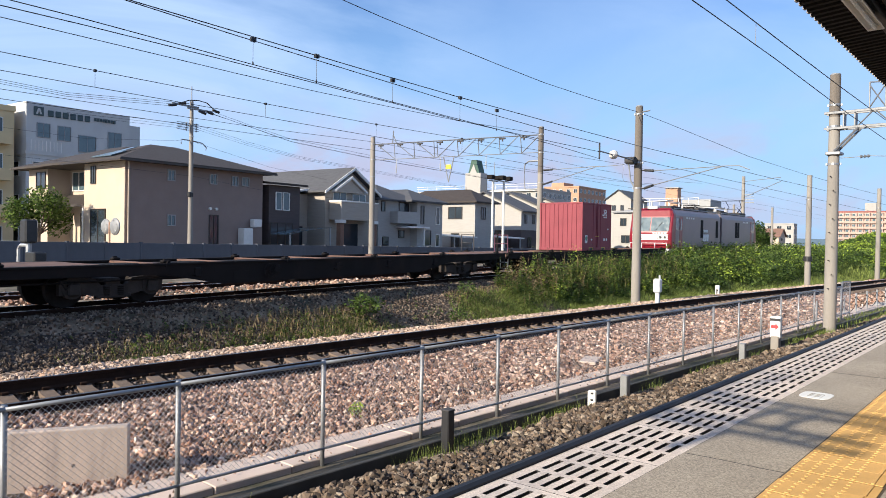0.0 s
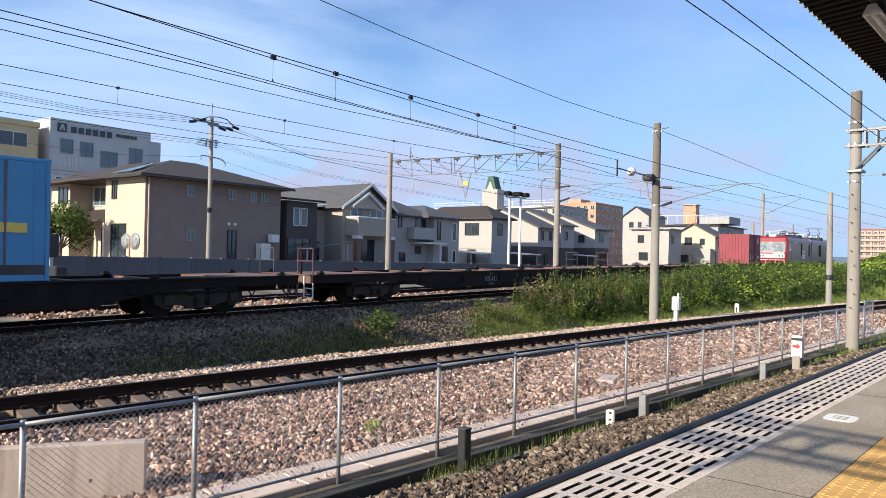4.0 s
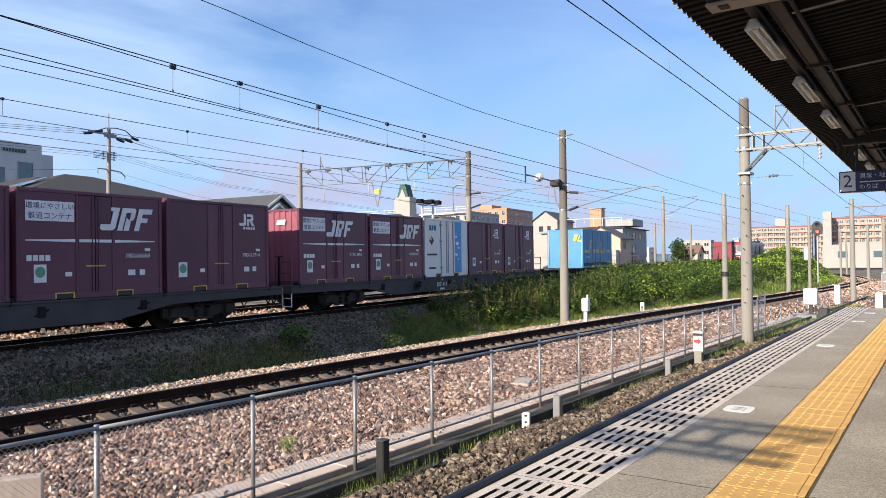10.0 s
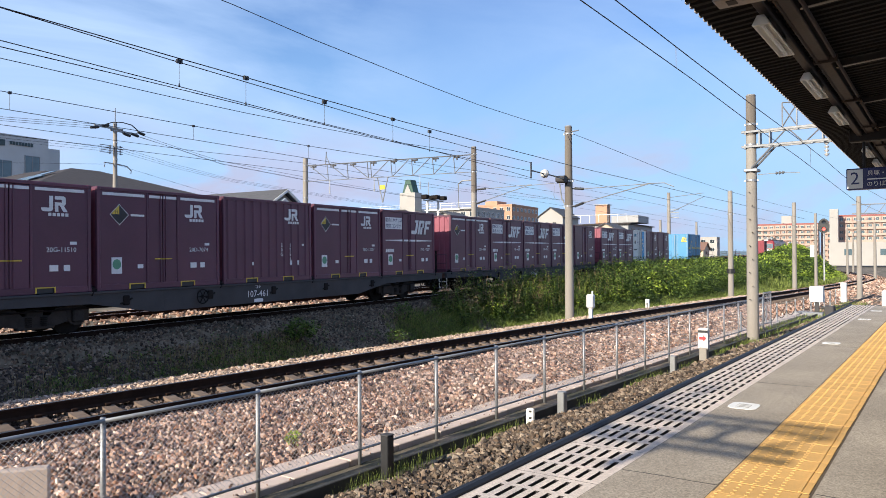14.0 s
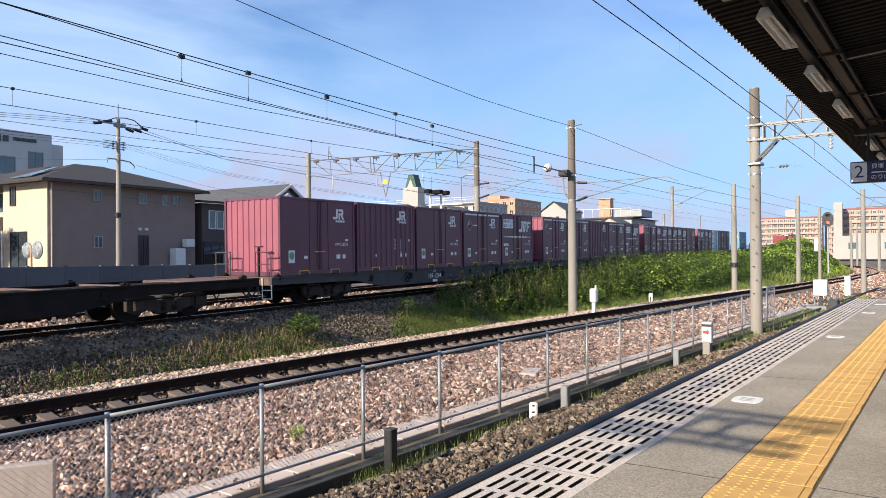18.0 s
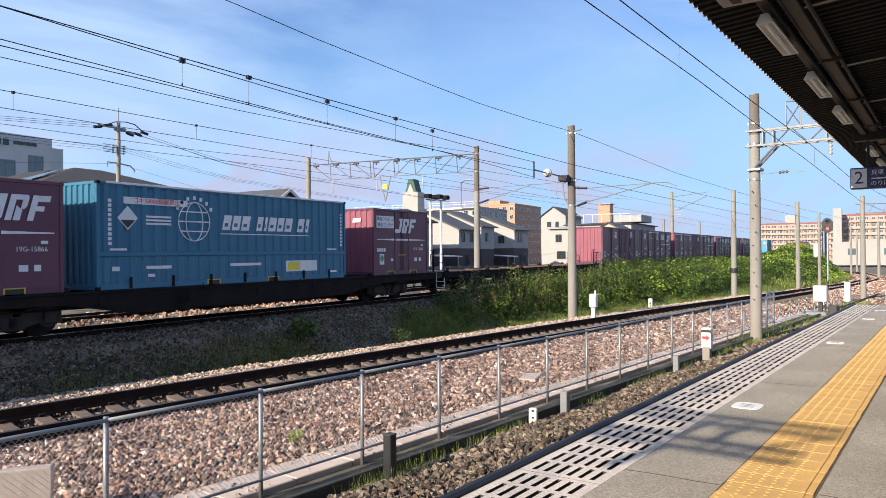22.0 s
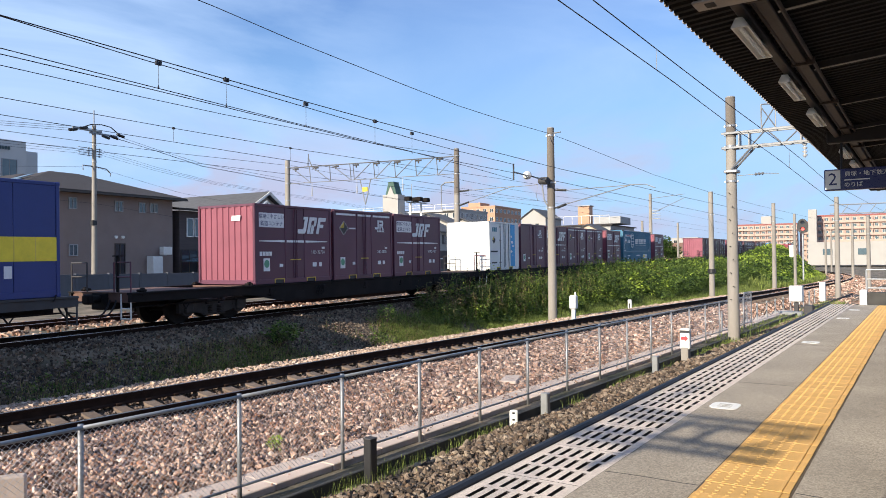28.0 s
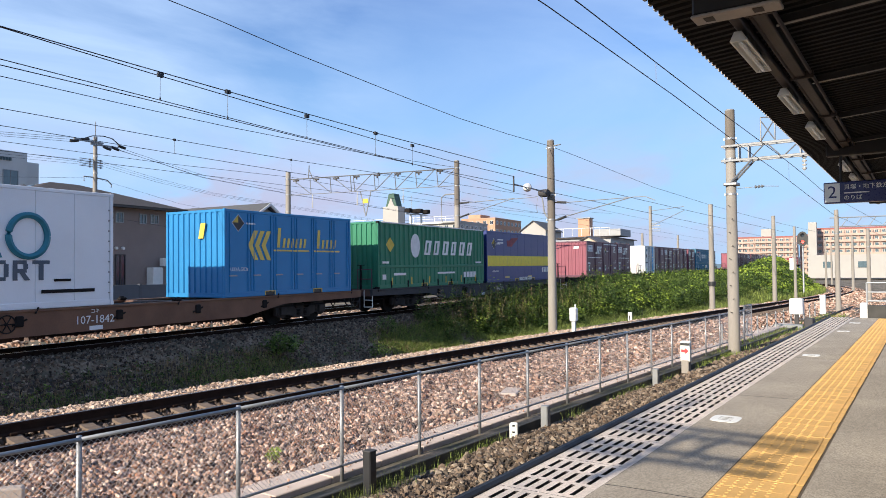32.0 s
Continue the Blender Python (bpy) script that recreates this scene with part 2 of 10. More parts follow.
M["rail_side"] = mat("rail_rust", (0.03, 0.016, 0.011), 0.95, 0.0, spec=0.12, vary=0.3, scale=5, fine=60, bump=0.2, dist=0.003)
M["rail_head"] = mat("rail_head", (0.42, 0.40, 0.38), 0.3, 0.95, vary=0.15, scale=5, bump=0.02)
M["sleeper"] = mat("sleeper_concrete", (0.165, 0.12, 0.09), 0.9, vary=0.25, scale=6, fine=60, bump=0.25, rnd=0.15, stain=0.5, stain_color=(0.10, 0.07, 0.05))
M["slab_concrete"] = mat("slab_concrete", (0.46, 0.37, 0.31), 0.9, vary=0.22, scale=2.4, fine=70, bump=0.3, dist=0.004, stretch=(1, 1.6, 0.35), stain=0.75, stain_color=(0.20, 0.165, 0.14))
# bed kept dark, imitating shade in the gaps between stones
M["ballast"] = mat("ballast_bed", (0.085, 0.062, 0.05), 0.95, vary=0.5, scale=9, fine=34, bump=1.0, dist=0.05, dark=(0.035, 0.028, 0.024))
M["stone"] = stone_mat("ballast_stone", [(0.035, 0.026, 0.022), (0.2, 0.105, 0.068), (0.06, 0.046, 0.04), (0.4, 0.25, 0.185), (0.1, 0.072, 0.062), (0.52, 0.37, 0.285), (0.045, 0.033, 0.028), (0.28, 0.145, 0.095), (0.62, 0.49, 0.41), (0.12, 0.08, 0.062), (0.44, 0.29, 0.215), (0.055, 0.042, 0.036)], 1.3)
# lighter tones of the ballast, for sun falling on the track's shoulder
M["stone_sunlit"] = stone_mat("sunlit_ballast", [(0.24, 0.165, 0.12), (0.50, 0.37, 0.28), (0.10, 0.075, 0.06), (0.60, 0.48, 0.39), (0.36, 0.23, 0.155), (0.54, 0.42, 0.34), (0.14, 0.10, 0.08)], 1.05)
M["bracket_steel"] = mat("bracket_steel", (0.17, 0.175, 0.185), 0.5, 0.4, vary=0.2, scale=9, fine=80, bump=0.05, dist=0.002)
M["stone_rust"] = stone_mat("rusty_ballast", [(0.04, 0.03, 0.025), (0.11, 0.075, 0.055), (0.19, 0.14, 0.11), (0.07, 0.05, 0.04), (0.27, 0.21, 0.17), (0.09, 0.06, 0.045)])
M["stone_dark"] = stone_mat("trackside_stone", [(0.04, 0.032, 0.028), (0.14, 0.10, 0.07), (0.36, 0.27, 0.20), (0.07, 0.06, 0.052), (0.20, 0.13, 0.085), (0.46, 0.37, 0.28), (0.05, 0.04, 0.034), (0.26, 0.19, 0.14), (0.09, 0.07, 0.055)], 0.72)
M["soil"] = mat("soil", (0.19, 0.145, 0.105), 0.95, vary=0.45, scale=0.9, fine=18, bump=0.8, dist=0.03, dark=(0.075, 0.07, 0.042))
M["grass"] = leaf_mat("grass_blades", (0.25, 0.30, 0.075), (0.10, 0.14, 0.035))
M["straw"] = leaf_mat("dry_stems", (0.30, 0.22, 0.11), (0.19, 0.14, 0.07), 0.2)
M["leaf"] = leaf_mat("weed_leaves", (0.15, 0.215, 0.045), (0.03, 0.06, 0.014))
M["leaf_dark"] = leaf_mat("shrub_leaves", (0.085, 0.14, 0.03), (0.025, 0.05, 0.012))
M["leaf_bright"] = leaf_mat("bright_leaves", (0.40, 0.50, 0.07), (0.24, 0.34, 0.05))
M["bark"] = mat("bark", (0.12, 0.085, 0.06), 0.95, vary=0.3, scale=12, fine=50, bump=0.5)
M["black_paint"] = mat("black_paint", (0.022, 0.022, 0.024), 0.5, vary=0.25, scale=6, bump=0.08)
M["trough"] = mat("trough_dark", (0.045, 0.043, 0.04), 0.8, vary=0.3, scale=3, bump=0.2)
M["red_paint"] = mat("red_paint", (0.55, 0.045, 0.05), 0.5, vary=0.12, bump=0.05)
M["grey_box"] = mat("light_grey_enamel", (0.62, 0.63, 0.63), 0.45, vary=0.08, scale=4, bump=0.03, stain=0.15, stain_color=(0.4, 0.36, 0.3))
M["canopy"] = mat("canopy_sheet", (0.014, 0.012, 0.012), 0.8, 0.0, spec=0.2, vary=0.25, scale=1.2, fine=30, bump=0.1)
M["canopy_edge"] = mat("canopy_edge", (0.33, 0.29, 0.26), 0.6, 0.3, vary=0.2, scale=5, bump=0.1)
M["joint"] = mat("mortar_joint", (0.10, 0.075, 0.05), 0.95, vary=0.3, scale=5, bump=0.1)
M["beam_brown"] = mat("brown_channel", (0.042, 0.029, 0.024), 0.6, 0.1, spec=0.35, vary=0.3, scale=3, bump=0.08, stain=0.4, stain_color=(0.03, 0.022, 0.02))
# pale steel for light caught on the rafters' lower edges
M["beam_glint"] = mat("lit_flange", (0.20, 0.18, 0.165), 0.5, 0.2, vary=0.4, scale=3, bump=0.08, stain=0.5, stain_color=(0.05, 0.04, 0.035))
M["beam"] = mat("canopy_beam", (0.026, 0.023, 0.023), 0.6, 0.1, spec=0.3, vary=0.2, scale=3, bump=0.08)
M["lamp_white"] = mat("lamp_enamel", (0.72, 0.71, 0.68), 0.4, vary=0.06, scale=3, bump=0.02)
M["tube"] = mat("lamp_tube", (0.8, 0.82, 0.82), 0.25, vary=0.03, bump=0)
M["sign_blue"] = mat("sign_navy", (0.015, 0.022, 0.11), 0.3, vary=0.06, bump=0)
M["lens_red"] = mat("signal_lens_lit", (1.0, 0.09, 0.07), 0.3, vary=0.05, bump=0, glow=2.2)
M["glass"] = glass_mat("window_glass")
M["glass_sky"] = glass_mat("window_glass_pale", (0.08, 0.12, 0.14), 0.1)
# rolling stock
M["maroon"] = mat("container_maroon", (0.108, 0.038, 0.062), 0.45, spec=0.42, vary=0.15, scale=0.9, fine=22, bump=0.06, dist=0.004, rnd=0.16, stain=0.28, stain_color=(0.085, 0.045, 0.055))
# lighter maroon for the container ends, with sunlight put into the colour
M["maroon_end"] = mat("container_sunlit_red", (0.25, 0.067, 0.097), 0.6, vary=0.12, scale=1.1, fine=22, bump=0.06, dist=0.004, rnd=0.1, stain=0.22, stain_color=(0.17, 0.06, 0.075))
M["red_cont"] = mat("container_red", (0.25, 0.055, 0.07), 0.6, spec=0.25, vary=0.15, scale=1.0, fine=22, bump=0.06, stain=0.3, stain_color=(0.26, 0.07, 0.07))
M["deco_white"] = mat("marking_white", (0.70, 0.70, 0.70), 0.6, vary=0.1, scale=4, bump=0, stain=0.2, stain_color=(0.4, 0.37, 0.37))
M["sticker_green"] = mat("sticker_green", (0.10, 0.28, 0.17), 0.5, vary=0.15, bump=0)
M["mark_yellow"] = mat("marking_yellow", (0.62, 0.44, 0.06), 0.6, vary=0.15, scale=6, bump=0)
M["fl_blue"] = mat("container_worn_blue", (0.055, 0.24, 0.44), 0.5, vary=0.15, scale=0.8, fine=16, bump=0.05, stain=0.3, stain_color=(0.16, 0.22, 0.26))
M["fl2_blue"] = mat("container_bright_blue", (0.012, 0.185, 0.42), 0.45, vary=0.1, scale=0.8, fine=16, bump=0.05)
M["eco_blue"] = mat("container_teal_blue", (0.028, 0.145, 0.235), 0.5, vary=0.12, scale=0.8, fine=16, bump=0.05, stain=0.15, stain_color=(0.09, 0.13, 0.15))
M["zen_green"] = mat("container_green", (0.014, 0.165, 0.085), 0.5, vary=0.12, scale=0.8, fine=16, bump=0.05)
M["sei_blue"] = mat("container_navy", (0.018, 0.035, 0.17), 0.4, vary=0.1, scale=0.8, fine=16, bump=0.04)
M["sei_yellow"] = mat("container_yellow_band", (0.78, 0.60, 0.04), 0.5, vary=0.1, bump=0.03)
M["jot_white"] = mat("container_white", (0.70, 0.70, 0.67), 0.5, vary=0.08, scale=0.9, fine=16, bump=0.05, stain=0.28, stain_color=(0.47, 0.38, 0.27))
M["jot_blue"] = mat("container_sky_band", (0.03, 0.30, 0.60), 0.5, vary=0.1, bump=0.02)
M["kao_white"] = mat("container_smooth_white", (0.74, 0.75, 0.77), 0.4, vary=0.06, scale=0.8, bump=0.03)
M["kao_teal"] = mat("marking_teal", (0.015, 0.16, 0.22), 0.5, vary=0.08, bump=0)
M["mark_slate"] = mat("marking_slate", (0.07, 0.09, 0.12), 0.6, vary=0.1, bump=0)
M["lamp_gold"] = mat("marking_gold", (0.68, 0.50, 0.10), 0.5, vary=0.1, bump=0)
M["frame_dark"] = mat("wagon_frame", (0.013, 0.011, 0.011), 0.8, 0.0, spec=0.15, vary=0.3, scale=1.5, fine=25, bump=0.15, rnd=0.15, stain=0.5, stain_color=(0.035, 0.021, 0.015))
M["bogie_grime"] = mat("bogie_grime", (0.040, 0.033, 0.029), 0.8, 0.0, spec=0.25, vary=0.35, scale=4, fine=30, bump=0.2, stain=0.5, stain_color=(0.022, 0.018, 0.016))
M["rib_rust"] = mat("rusted_rib", (0.11, 0.10, 0.11), 0.8, vary=0.3, scale=3, bump=0.1, stain=0.6, stain_color=(0.07, 0.16, 0.27))
M["emblem_red"] = mat("faded_red_emblem", (0.22, 0.035, 0.05), 0.6, vary=0.2, scale=4, bump=0)
M["frame_grey"] = mat("wagon_sill_grey", (0.06, 0.058, 0.06), 0.75, 0.0, spec=0.25, vary=0.2, scale=1.5, fine=25, bump=0.08, stain=0.4, stain_color=(0.06, 0.04, 0.03))
M["frame_brown"] = mat("wagon_sill_brown", (0.17, 0.085, 0.05), 0.75, 0.1, vary=0.25, scale=1.5, fine=25, bump=0.1, stain=0.4, stain_color=(0.07, 0.04, 0.03))
M["deck"] = mat("wagon_deck", (0.13, 0.07, 0.052), 0.85, vary=0.3, scale=2, fine=30, bump=0.15)
M["wheel"] = mat("wheel_steel", (0.02, 0.016, 0.014), 0.8, 0.1, spec=0.2, vary=0.25, scale=8, bump=0.1)
M["loco_red"] = mat("locomotive_red", (0.21, 0.006, 0.018), 0.35, vary=0.08, scale=1, bump=0.0, stain=0.12, stain_color=(0.16, 0.01, 0.018))
M["loco_side"] = mat("locomotive_side", (0.20, 0.155, 0.165), 0.4, vary=0.12, scale=0.6, bump=0.02, stain=0.35, stain_color=(0.24, 0.16, 0.16))
M["loco_grey"] = mat("locomotive_grey", (0.25, 0.25, 0.26), 0.5, vary=0.15, bump=0.05)
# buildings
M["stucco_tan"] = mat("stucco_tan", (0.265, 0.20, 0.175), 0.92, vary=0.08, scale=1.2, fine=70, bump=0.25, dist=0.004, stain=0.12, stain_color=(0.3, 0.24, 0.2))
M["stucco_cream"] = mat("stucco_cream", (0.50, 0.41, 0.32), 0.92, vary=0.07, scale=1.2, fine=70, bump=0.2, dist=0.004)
M["siding_dark"] = mat("siding_dark_brown", (0.085, 0.065, 0.062), 0.8, vary=0.15, scale=1.5, fine=30, bump=0.1, stretch=(1, 1, 8))
M["siding_beige"] = mat("siding_beige", (0.38, 0.335, 0.285), 0.85, vary=0.08, scale=1.5, fine=40, bump=0.12, stretch=(1, 1, 6))
M["siding_white"] = mat("siding_white", (0.38, 0.36, 0.335), 0.85, vary=0.07, scale=1.5, fine=40, bump=0.1, stretch=(1, 1, 6))
M["siding_grey"] = mat("siding_grey", (0.34, 0.34, 0.34), 0.85, vary=0.1, scale=1.5, fine=40, bump=0.1, stretch=(1, 1, 6))
M["roof_dark"] = mat("roof_tile_dark", (0.044, 0.034, 0.029), 0.75, vary=0.25, scale=2, fine=20, bump=0.35, dist=0.02, stretch=(1, 1, 6))
M["roof_grey"] = mat("roof_tile_grey", (0.075, 0.075, 0.08), 0.75, vary=0.25, scale=2, fine=20, bump=0.35, dist=0.02, stretch=(1, 1, 6))
M["trim_white"] = mat("trim_white", (0.74, 0.72, 0.68), 0.6, vary=0.05, bump=0.03)
M["frame_bronze"] = mat("window_frame_dark", (0.06, 0.05, 0.045), 0.4, 0.5, vary=0.1, bump=0.02)
M["brick_brown"] = mat("cladding_brown", (0.21, 0.12, 0.085), 0.9, vary=0.25, scale=10, fine=60, bump=0.3)
M["clinic_white"] = mat("clinic_render", (0.50, 0.50, 0.49), 0.85, vary=0.06, scale=0.8, fine=40, bump=0.08, stain=0.15, stain_color=(0.45, 0.44, 0.42))
M["sign_slate"] = mat("sign_slate", (0.05, 0.08, 0.085), 0.6, vary=0.1, bump=0)
M["apt_yellow"] = mat("apartment_ochre", (0.60, 0.47, 0.27), 0.85, vary=0.08, scale=0.8, fine=40, bump=0.08)
M["apt_brown"] = mat("apartment_brown", (0.46, 0.26, 0.17), 0.85, vary=0.1, scale=0.5, bump=0.05)
M["apt_pink"] = mat("apartment_pink", (0.46, 0.325, 0.27), 0.85, vary=0.08, scale=0.2, fine=6, bump=0.03)
M["roof_red"] = mat("roof_red", (0.26, 0.085, 0.075), 0.7, vary=0.12, bump=0.05)
M["far_white"] = mat("far_white_wall", (0.36, 0.345, 0.325), 0.8, vary=0.06, scale=0.3, bump=0.02)
M["copper_green"] = mat("turret_green", (0.032, 0.085, 0.062), 0.6, vary=0.15, bump=0.05)
M["wall_grey"] = mat("boundary_wall", (0.10, 0.105, 0.12), 0.9, vary=0.16, scale=0.9, fine=40, bump=0.15, rnd=0.08, stain=0.35, stain_color=(0.08, 0.085, 0.09))
M["car_paint"] = mat("car_paint_white", (0.62, 0.63, 0.64), 0.25, 0.1, vary=0.04, bump=0, coat=0.6)
M["car_red"] = mat("car_paint_red", (0.35, 0.03, 0.03), 0.25, 0.1, vary=0.04, bump=0, coat=0.6)
M["tyre"] = mat("tyre", (0.02, 0.02, 0.02), 0.9, vary=0.2, bump=0.1)
M["insulator"] = mat("porcelain", (0.55, 0.54, 0.52), 0.25, vary=0.05, bump=0)
M["trans_grey"] = mat("equipment_grey", (0.24, 0.245, 0.25), 0.5, 0.2, vary=0.12, bump=0.05)
M["forest"] = mat("far_hill", (0.10, 0.15, 0.19), 0.95, vary=0.25, scale=0.02, fine=0.2, bump=0.1)

# ---- building helpers ----
class Shape:
    """Collects boxes, tubes, prisms and sheets into one mesh."""
    def __init__(self):
        self.v, self.f = [], []

    def add(self, verts, faces, m=None):
        o = len(self.v)
        self.v += [tuple(m @ Vector(p)) for p in verts] if m is not None else [tuple(p) for p in verts]
        self.f += [tuple(i + o for i in f) for f in faces]
        return self

    def box(self, x0, x1, y0, y1, z0, z1, m=None, c=0.0):
        if c <= 0:
            vs = [(x, y, z) for z in (z0, z1) for x, y in ((x0, y0), (x1, y0), (x1, y1), (x0, y1))]
            return self.add(vs, [(3, 2, 1, 0), (4, 5, 6, 7), (0, 1, 5, 4), (1, 2, 6, 5), (2, 3, 7, 6), (3, 0, 4, 7)], m)
        c = min(c, (x1 - x0) * 0.45, (y1 - y0) * 0.45, (z1 - z0) * 0.45)
        rings = []
        for z, i in ((z0, c), (z0 + c, 0.0), (z1 - c, 0.0), (z1, c)):
            a, b, e, d = x0 + i, x1 - i, y0 + i, y1 - i
            k = c if i == 0.0 else c * 0.6
            rings.append([(a + k, e, z), (b - k, e, z), (b, e + k, z), (b, d - k, z), (b - k, d, z), (a + k, d, z), (a, d - k, z), (a, e + k, z)])
        return self.loft(rings, m)

    def loft(self, rings, m=None, caps=True):
        n, vs, fs = len(rings[0]), [p for r in rings for p in r], []
        for k in range(len(rings) - 1):
            for i in range(n):
                j = (i + 1) % n
                fs.append((k * n + i, k * n + j, (k + 1) * n + j, (k + 1) * n + i))
        if caps:
            fs.append(tuple(range(n - 1, -1, -1)))
            fs.append(tuple((len(rings) - 1) * n + i for i in range(n)))
        return self.add(vs, fs, m)

    def tube(self, p0, p1, r0, r1=None, n=8, m=None, caps=True):
        p0, p1 = Vector(p0), Vector(p1)
        r1 = r0 if r1 is None else r1
        q = (p1 - p0).to_track_quat("Z", "Y").to_matrix()
        rings = []
        for p, r in ((p0, r0), (p1, r1)):
            rings.append([p + q @ Vector((r * math.cos(2 * math.pi * i / n), r * math.sin(2 * math.pi * i / n), 0)) for i in range(n)])
        return self.loft(rings, m, caps)

    def path(self, pts, r, n=6, m=None):
        pts = [Vector(p) for p in pts]
        rings = []
        for i, p in enumerate(pts):
            d = (pts[min(i + 1, len(pts) - 1)] - pts[max(i - 1, 0)]).normalized()
            side = d.cross(Vector((0, 0, 1)))
            side = side.normalized() if side.length > 1e-4 else Vector((1, 0, 0))
            up = side.cross(d).normalized()
            rings.append([p + side * (r * math.cos(2 * math.pi * k / n)) + up * (r * math.sin(2 * math.pi * k / n)) for k in range(n)])
        return self.loft(rings, m)

    def prism(self, outline, axis, a, b, m=None):
        """An outline of 2D points pushed along an axis from a to b ('x': outline is y, z; 'y': x, z; 'z': x, y)."""
        put = {"x": lambda p, t: (t, p[0], p[1]), "y": lambda p, t: (p[0], t, p[1]), "z": lambda p, t: (p[0], p[1], t)}[axis]
        return self.loft([[put(p, a) for p in outline], [put(p, b) for p in outline]], m)

    def mesh(self, name, smooth=False):
        me = bpy.data.meshes.new(name)
        me.from_pydata(self.v, [], self.f)
        me.validate()
        bm = bmesh.new(); bm.from_mesh(me)
        bmesh.ops.recalc_face_normals(bm, faces=bm.faces[:])
        bm.to_mesh(me); bm.free()
        if smooth:
            me.polygons.foreach_set("use_smooth", [True] * len(me.polygons))
        return me


def root(name, m=None, label="", category="", group="", kind=""):
    ob = new(name)
    ob.empty_display_size = 0.2
    if m is not None:
        ob.matrix_basis = m
    return tagged(ob, label, category, group, kind)


def part(name, shape, material, parent=None, label="", smooth=False, m=None):
    """One mesh object, under a thing or a part."""
    me = shape.mesh(name, smooth) if isinstance(shape, Shape) else shape
    if not me.materials:
        me.materials.append(M[material])
    ob = new(name, me)
    if parent is not None:
        ob.parent = parent
    if m is not None:
        ob.matrix_basis = m
    return tagged(ob, label)


def thing(name, shape, material, label, category, group="", kind="", m=None, smooth=False):
    ob = part(name, shape, material, None, "", smooth, m)
    return tagged(ob, label, category, group, kind)


def quads(name, pts, material, faces_per=4):
    """Many loose polygons of faces_per corners each, from an array of corners."""
    n = len(pts) // faces_per
    me = bpy.data.meshes.new(name)
    me.vertices.add(len(pts)); me.vertices.foreach_set("co", np.asarray(pts, np.float32).ravel())
    me.loops.add(len(pts)); me.loops.foreach_set("vertex_index", np.arange(len(pts), dtype=np.int32))
    me.polygons.add(n); me.polygons.foreach_set("loop_start", np.arange(0, len(pts), faces_per, dtype=np.int32))
    me.update(calc_edges=True)
    me.materials.append(M[material])
    return me


def solids(name, base_v, base_f, centres, sizes, rng, material, squash=(0.6, 1.0)):
    """Many small closed solids, turned at random, in one mesh."""
    n, k = len(centres), len(base_v)
    ang = rng.uniform(0, 2 * np.pi, (n, 3))
    ca, sa = np.cos(ang), np.sin(ang)
    rz = np.zeros((n, 3, 3)); rz[:, 0, 0] = ca[:, 0]; rz[:, 0, 1] = -sa[:, 0]; rz[:, 1, 0] = sa[:, 0]; rz[:, 1, 1] = ca[:, 0]; rz[:, 2, 2] = 1
    rx = np.zeros((n, 3, 3)); rx[:, 1, 1] = ca[:, 1]; rx[:, 1, 2] = -sa[:, 1]; rx[:, 2, 1] = sa[:, 1]; rx[:, 2, 2] = ca[:, 1]; rx[:, 0, 0] = 1
    sc = sizes[:, None] * rng.uniform(squash[0], squash[1], (n, 3))
    v = (base_v[None] + rng.uniform(-0.34, 0.34, (n, k, 3))) * sc[:, None, :]
    v = np.einsum("nij,nkj->nki", rz @ rx, v) + centres[:, None, :]
    f = (base_f[None] + (np.arange(n) * k)[:, None, None]).reshape(-1, 3)
    me = bpy.data.meshes.new(name)
    me.vertices.add(n * k); me.vertices.foreach_set("co", v.astype(np.float32).ravel())
    me.loops.add(len(f) * 3); me.loops.foreach_set("vertex_index", f.astype(np.int32).ravel())
    me.polygons.add(len(f)); me.polygons.foreach_set("loop_start", np.arange(0, len(f) * 3, 3, dtype=np.int32))
    me.update(calc_edges=True)
    me.shade_flat()
    me.materials.append(M[material])
    return me


def lump():
    """A coarse angular stone: a block, whose corners are then knocked about."""
    bm = bmesh.new()
    bmesh.ops.create_cube(bm, size=1.45)
    bmesh.ops.triangulate(bm, faces=bm.faces[:])
    v = np.array([p.co[:] for p in bm.verts]); f = np.array([[q.index for q in p.verts] for p in bm.faces])
    bm.free()
    return v, f


def boulder():
    """A rounder broken stone with twenty faces."""
    bm = bmesh.new()
    bmesh.ops.create_icosphere(bm, subdivisions=1, radius=0.95)
    v = np.array([p.co[:] for p in bm.verts]); f = np.array([[q.index for q in p.verts] for p in bm.faces])
    bm.free()
    return v, f


LUMP_V, LUMP_F = lump()
BOULDER_V, BOULDER_F = boulder()


def lettering(text, size, material, m, parent=None, depth=0.004, name="lettering"):
    cu = bpy.data.curves.new(name, "FONT")
    cu.body, cu.size, cu.extrude, cu.align_x, cu.align_y = text, size, depth / 2, "CENTER", "CENTER"
    cu.resolution_u = 2
    tmp = bpy.data.objects.new(name, cu)
    scene.collection.objects.link(tmp)
    me = bpy.data.meshes.new_from_object(tmp.evaluated_get(bpy.context.evaluated_depsgraph_get()))
    bpy.data.objects.remove(tmp)
    me.materials.clear(); me.materials.append(M[material])
    return part(name, me, material, parent, m=m)


# platform frame: x across (tracks at negative x), y along
TURN_P = -6.4
PM = pose(0, 0, 0, 0, 0, TURN_P)
PLM = pose(0, 0, 0, 0, 0, -4.75)      # the platform and its canopy
_ca, _sa = math.cos(radians(6.4)), math.sin(radians(6.4))


def to_p(x, y):
    return x * _ca - y * _sa, x * _sa + y * _ca


def to_w(x, y):
    return x * _ca + y * _sa, -x * _sa + y * _ca


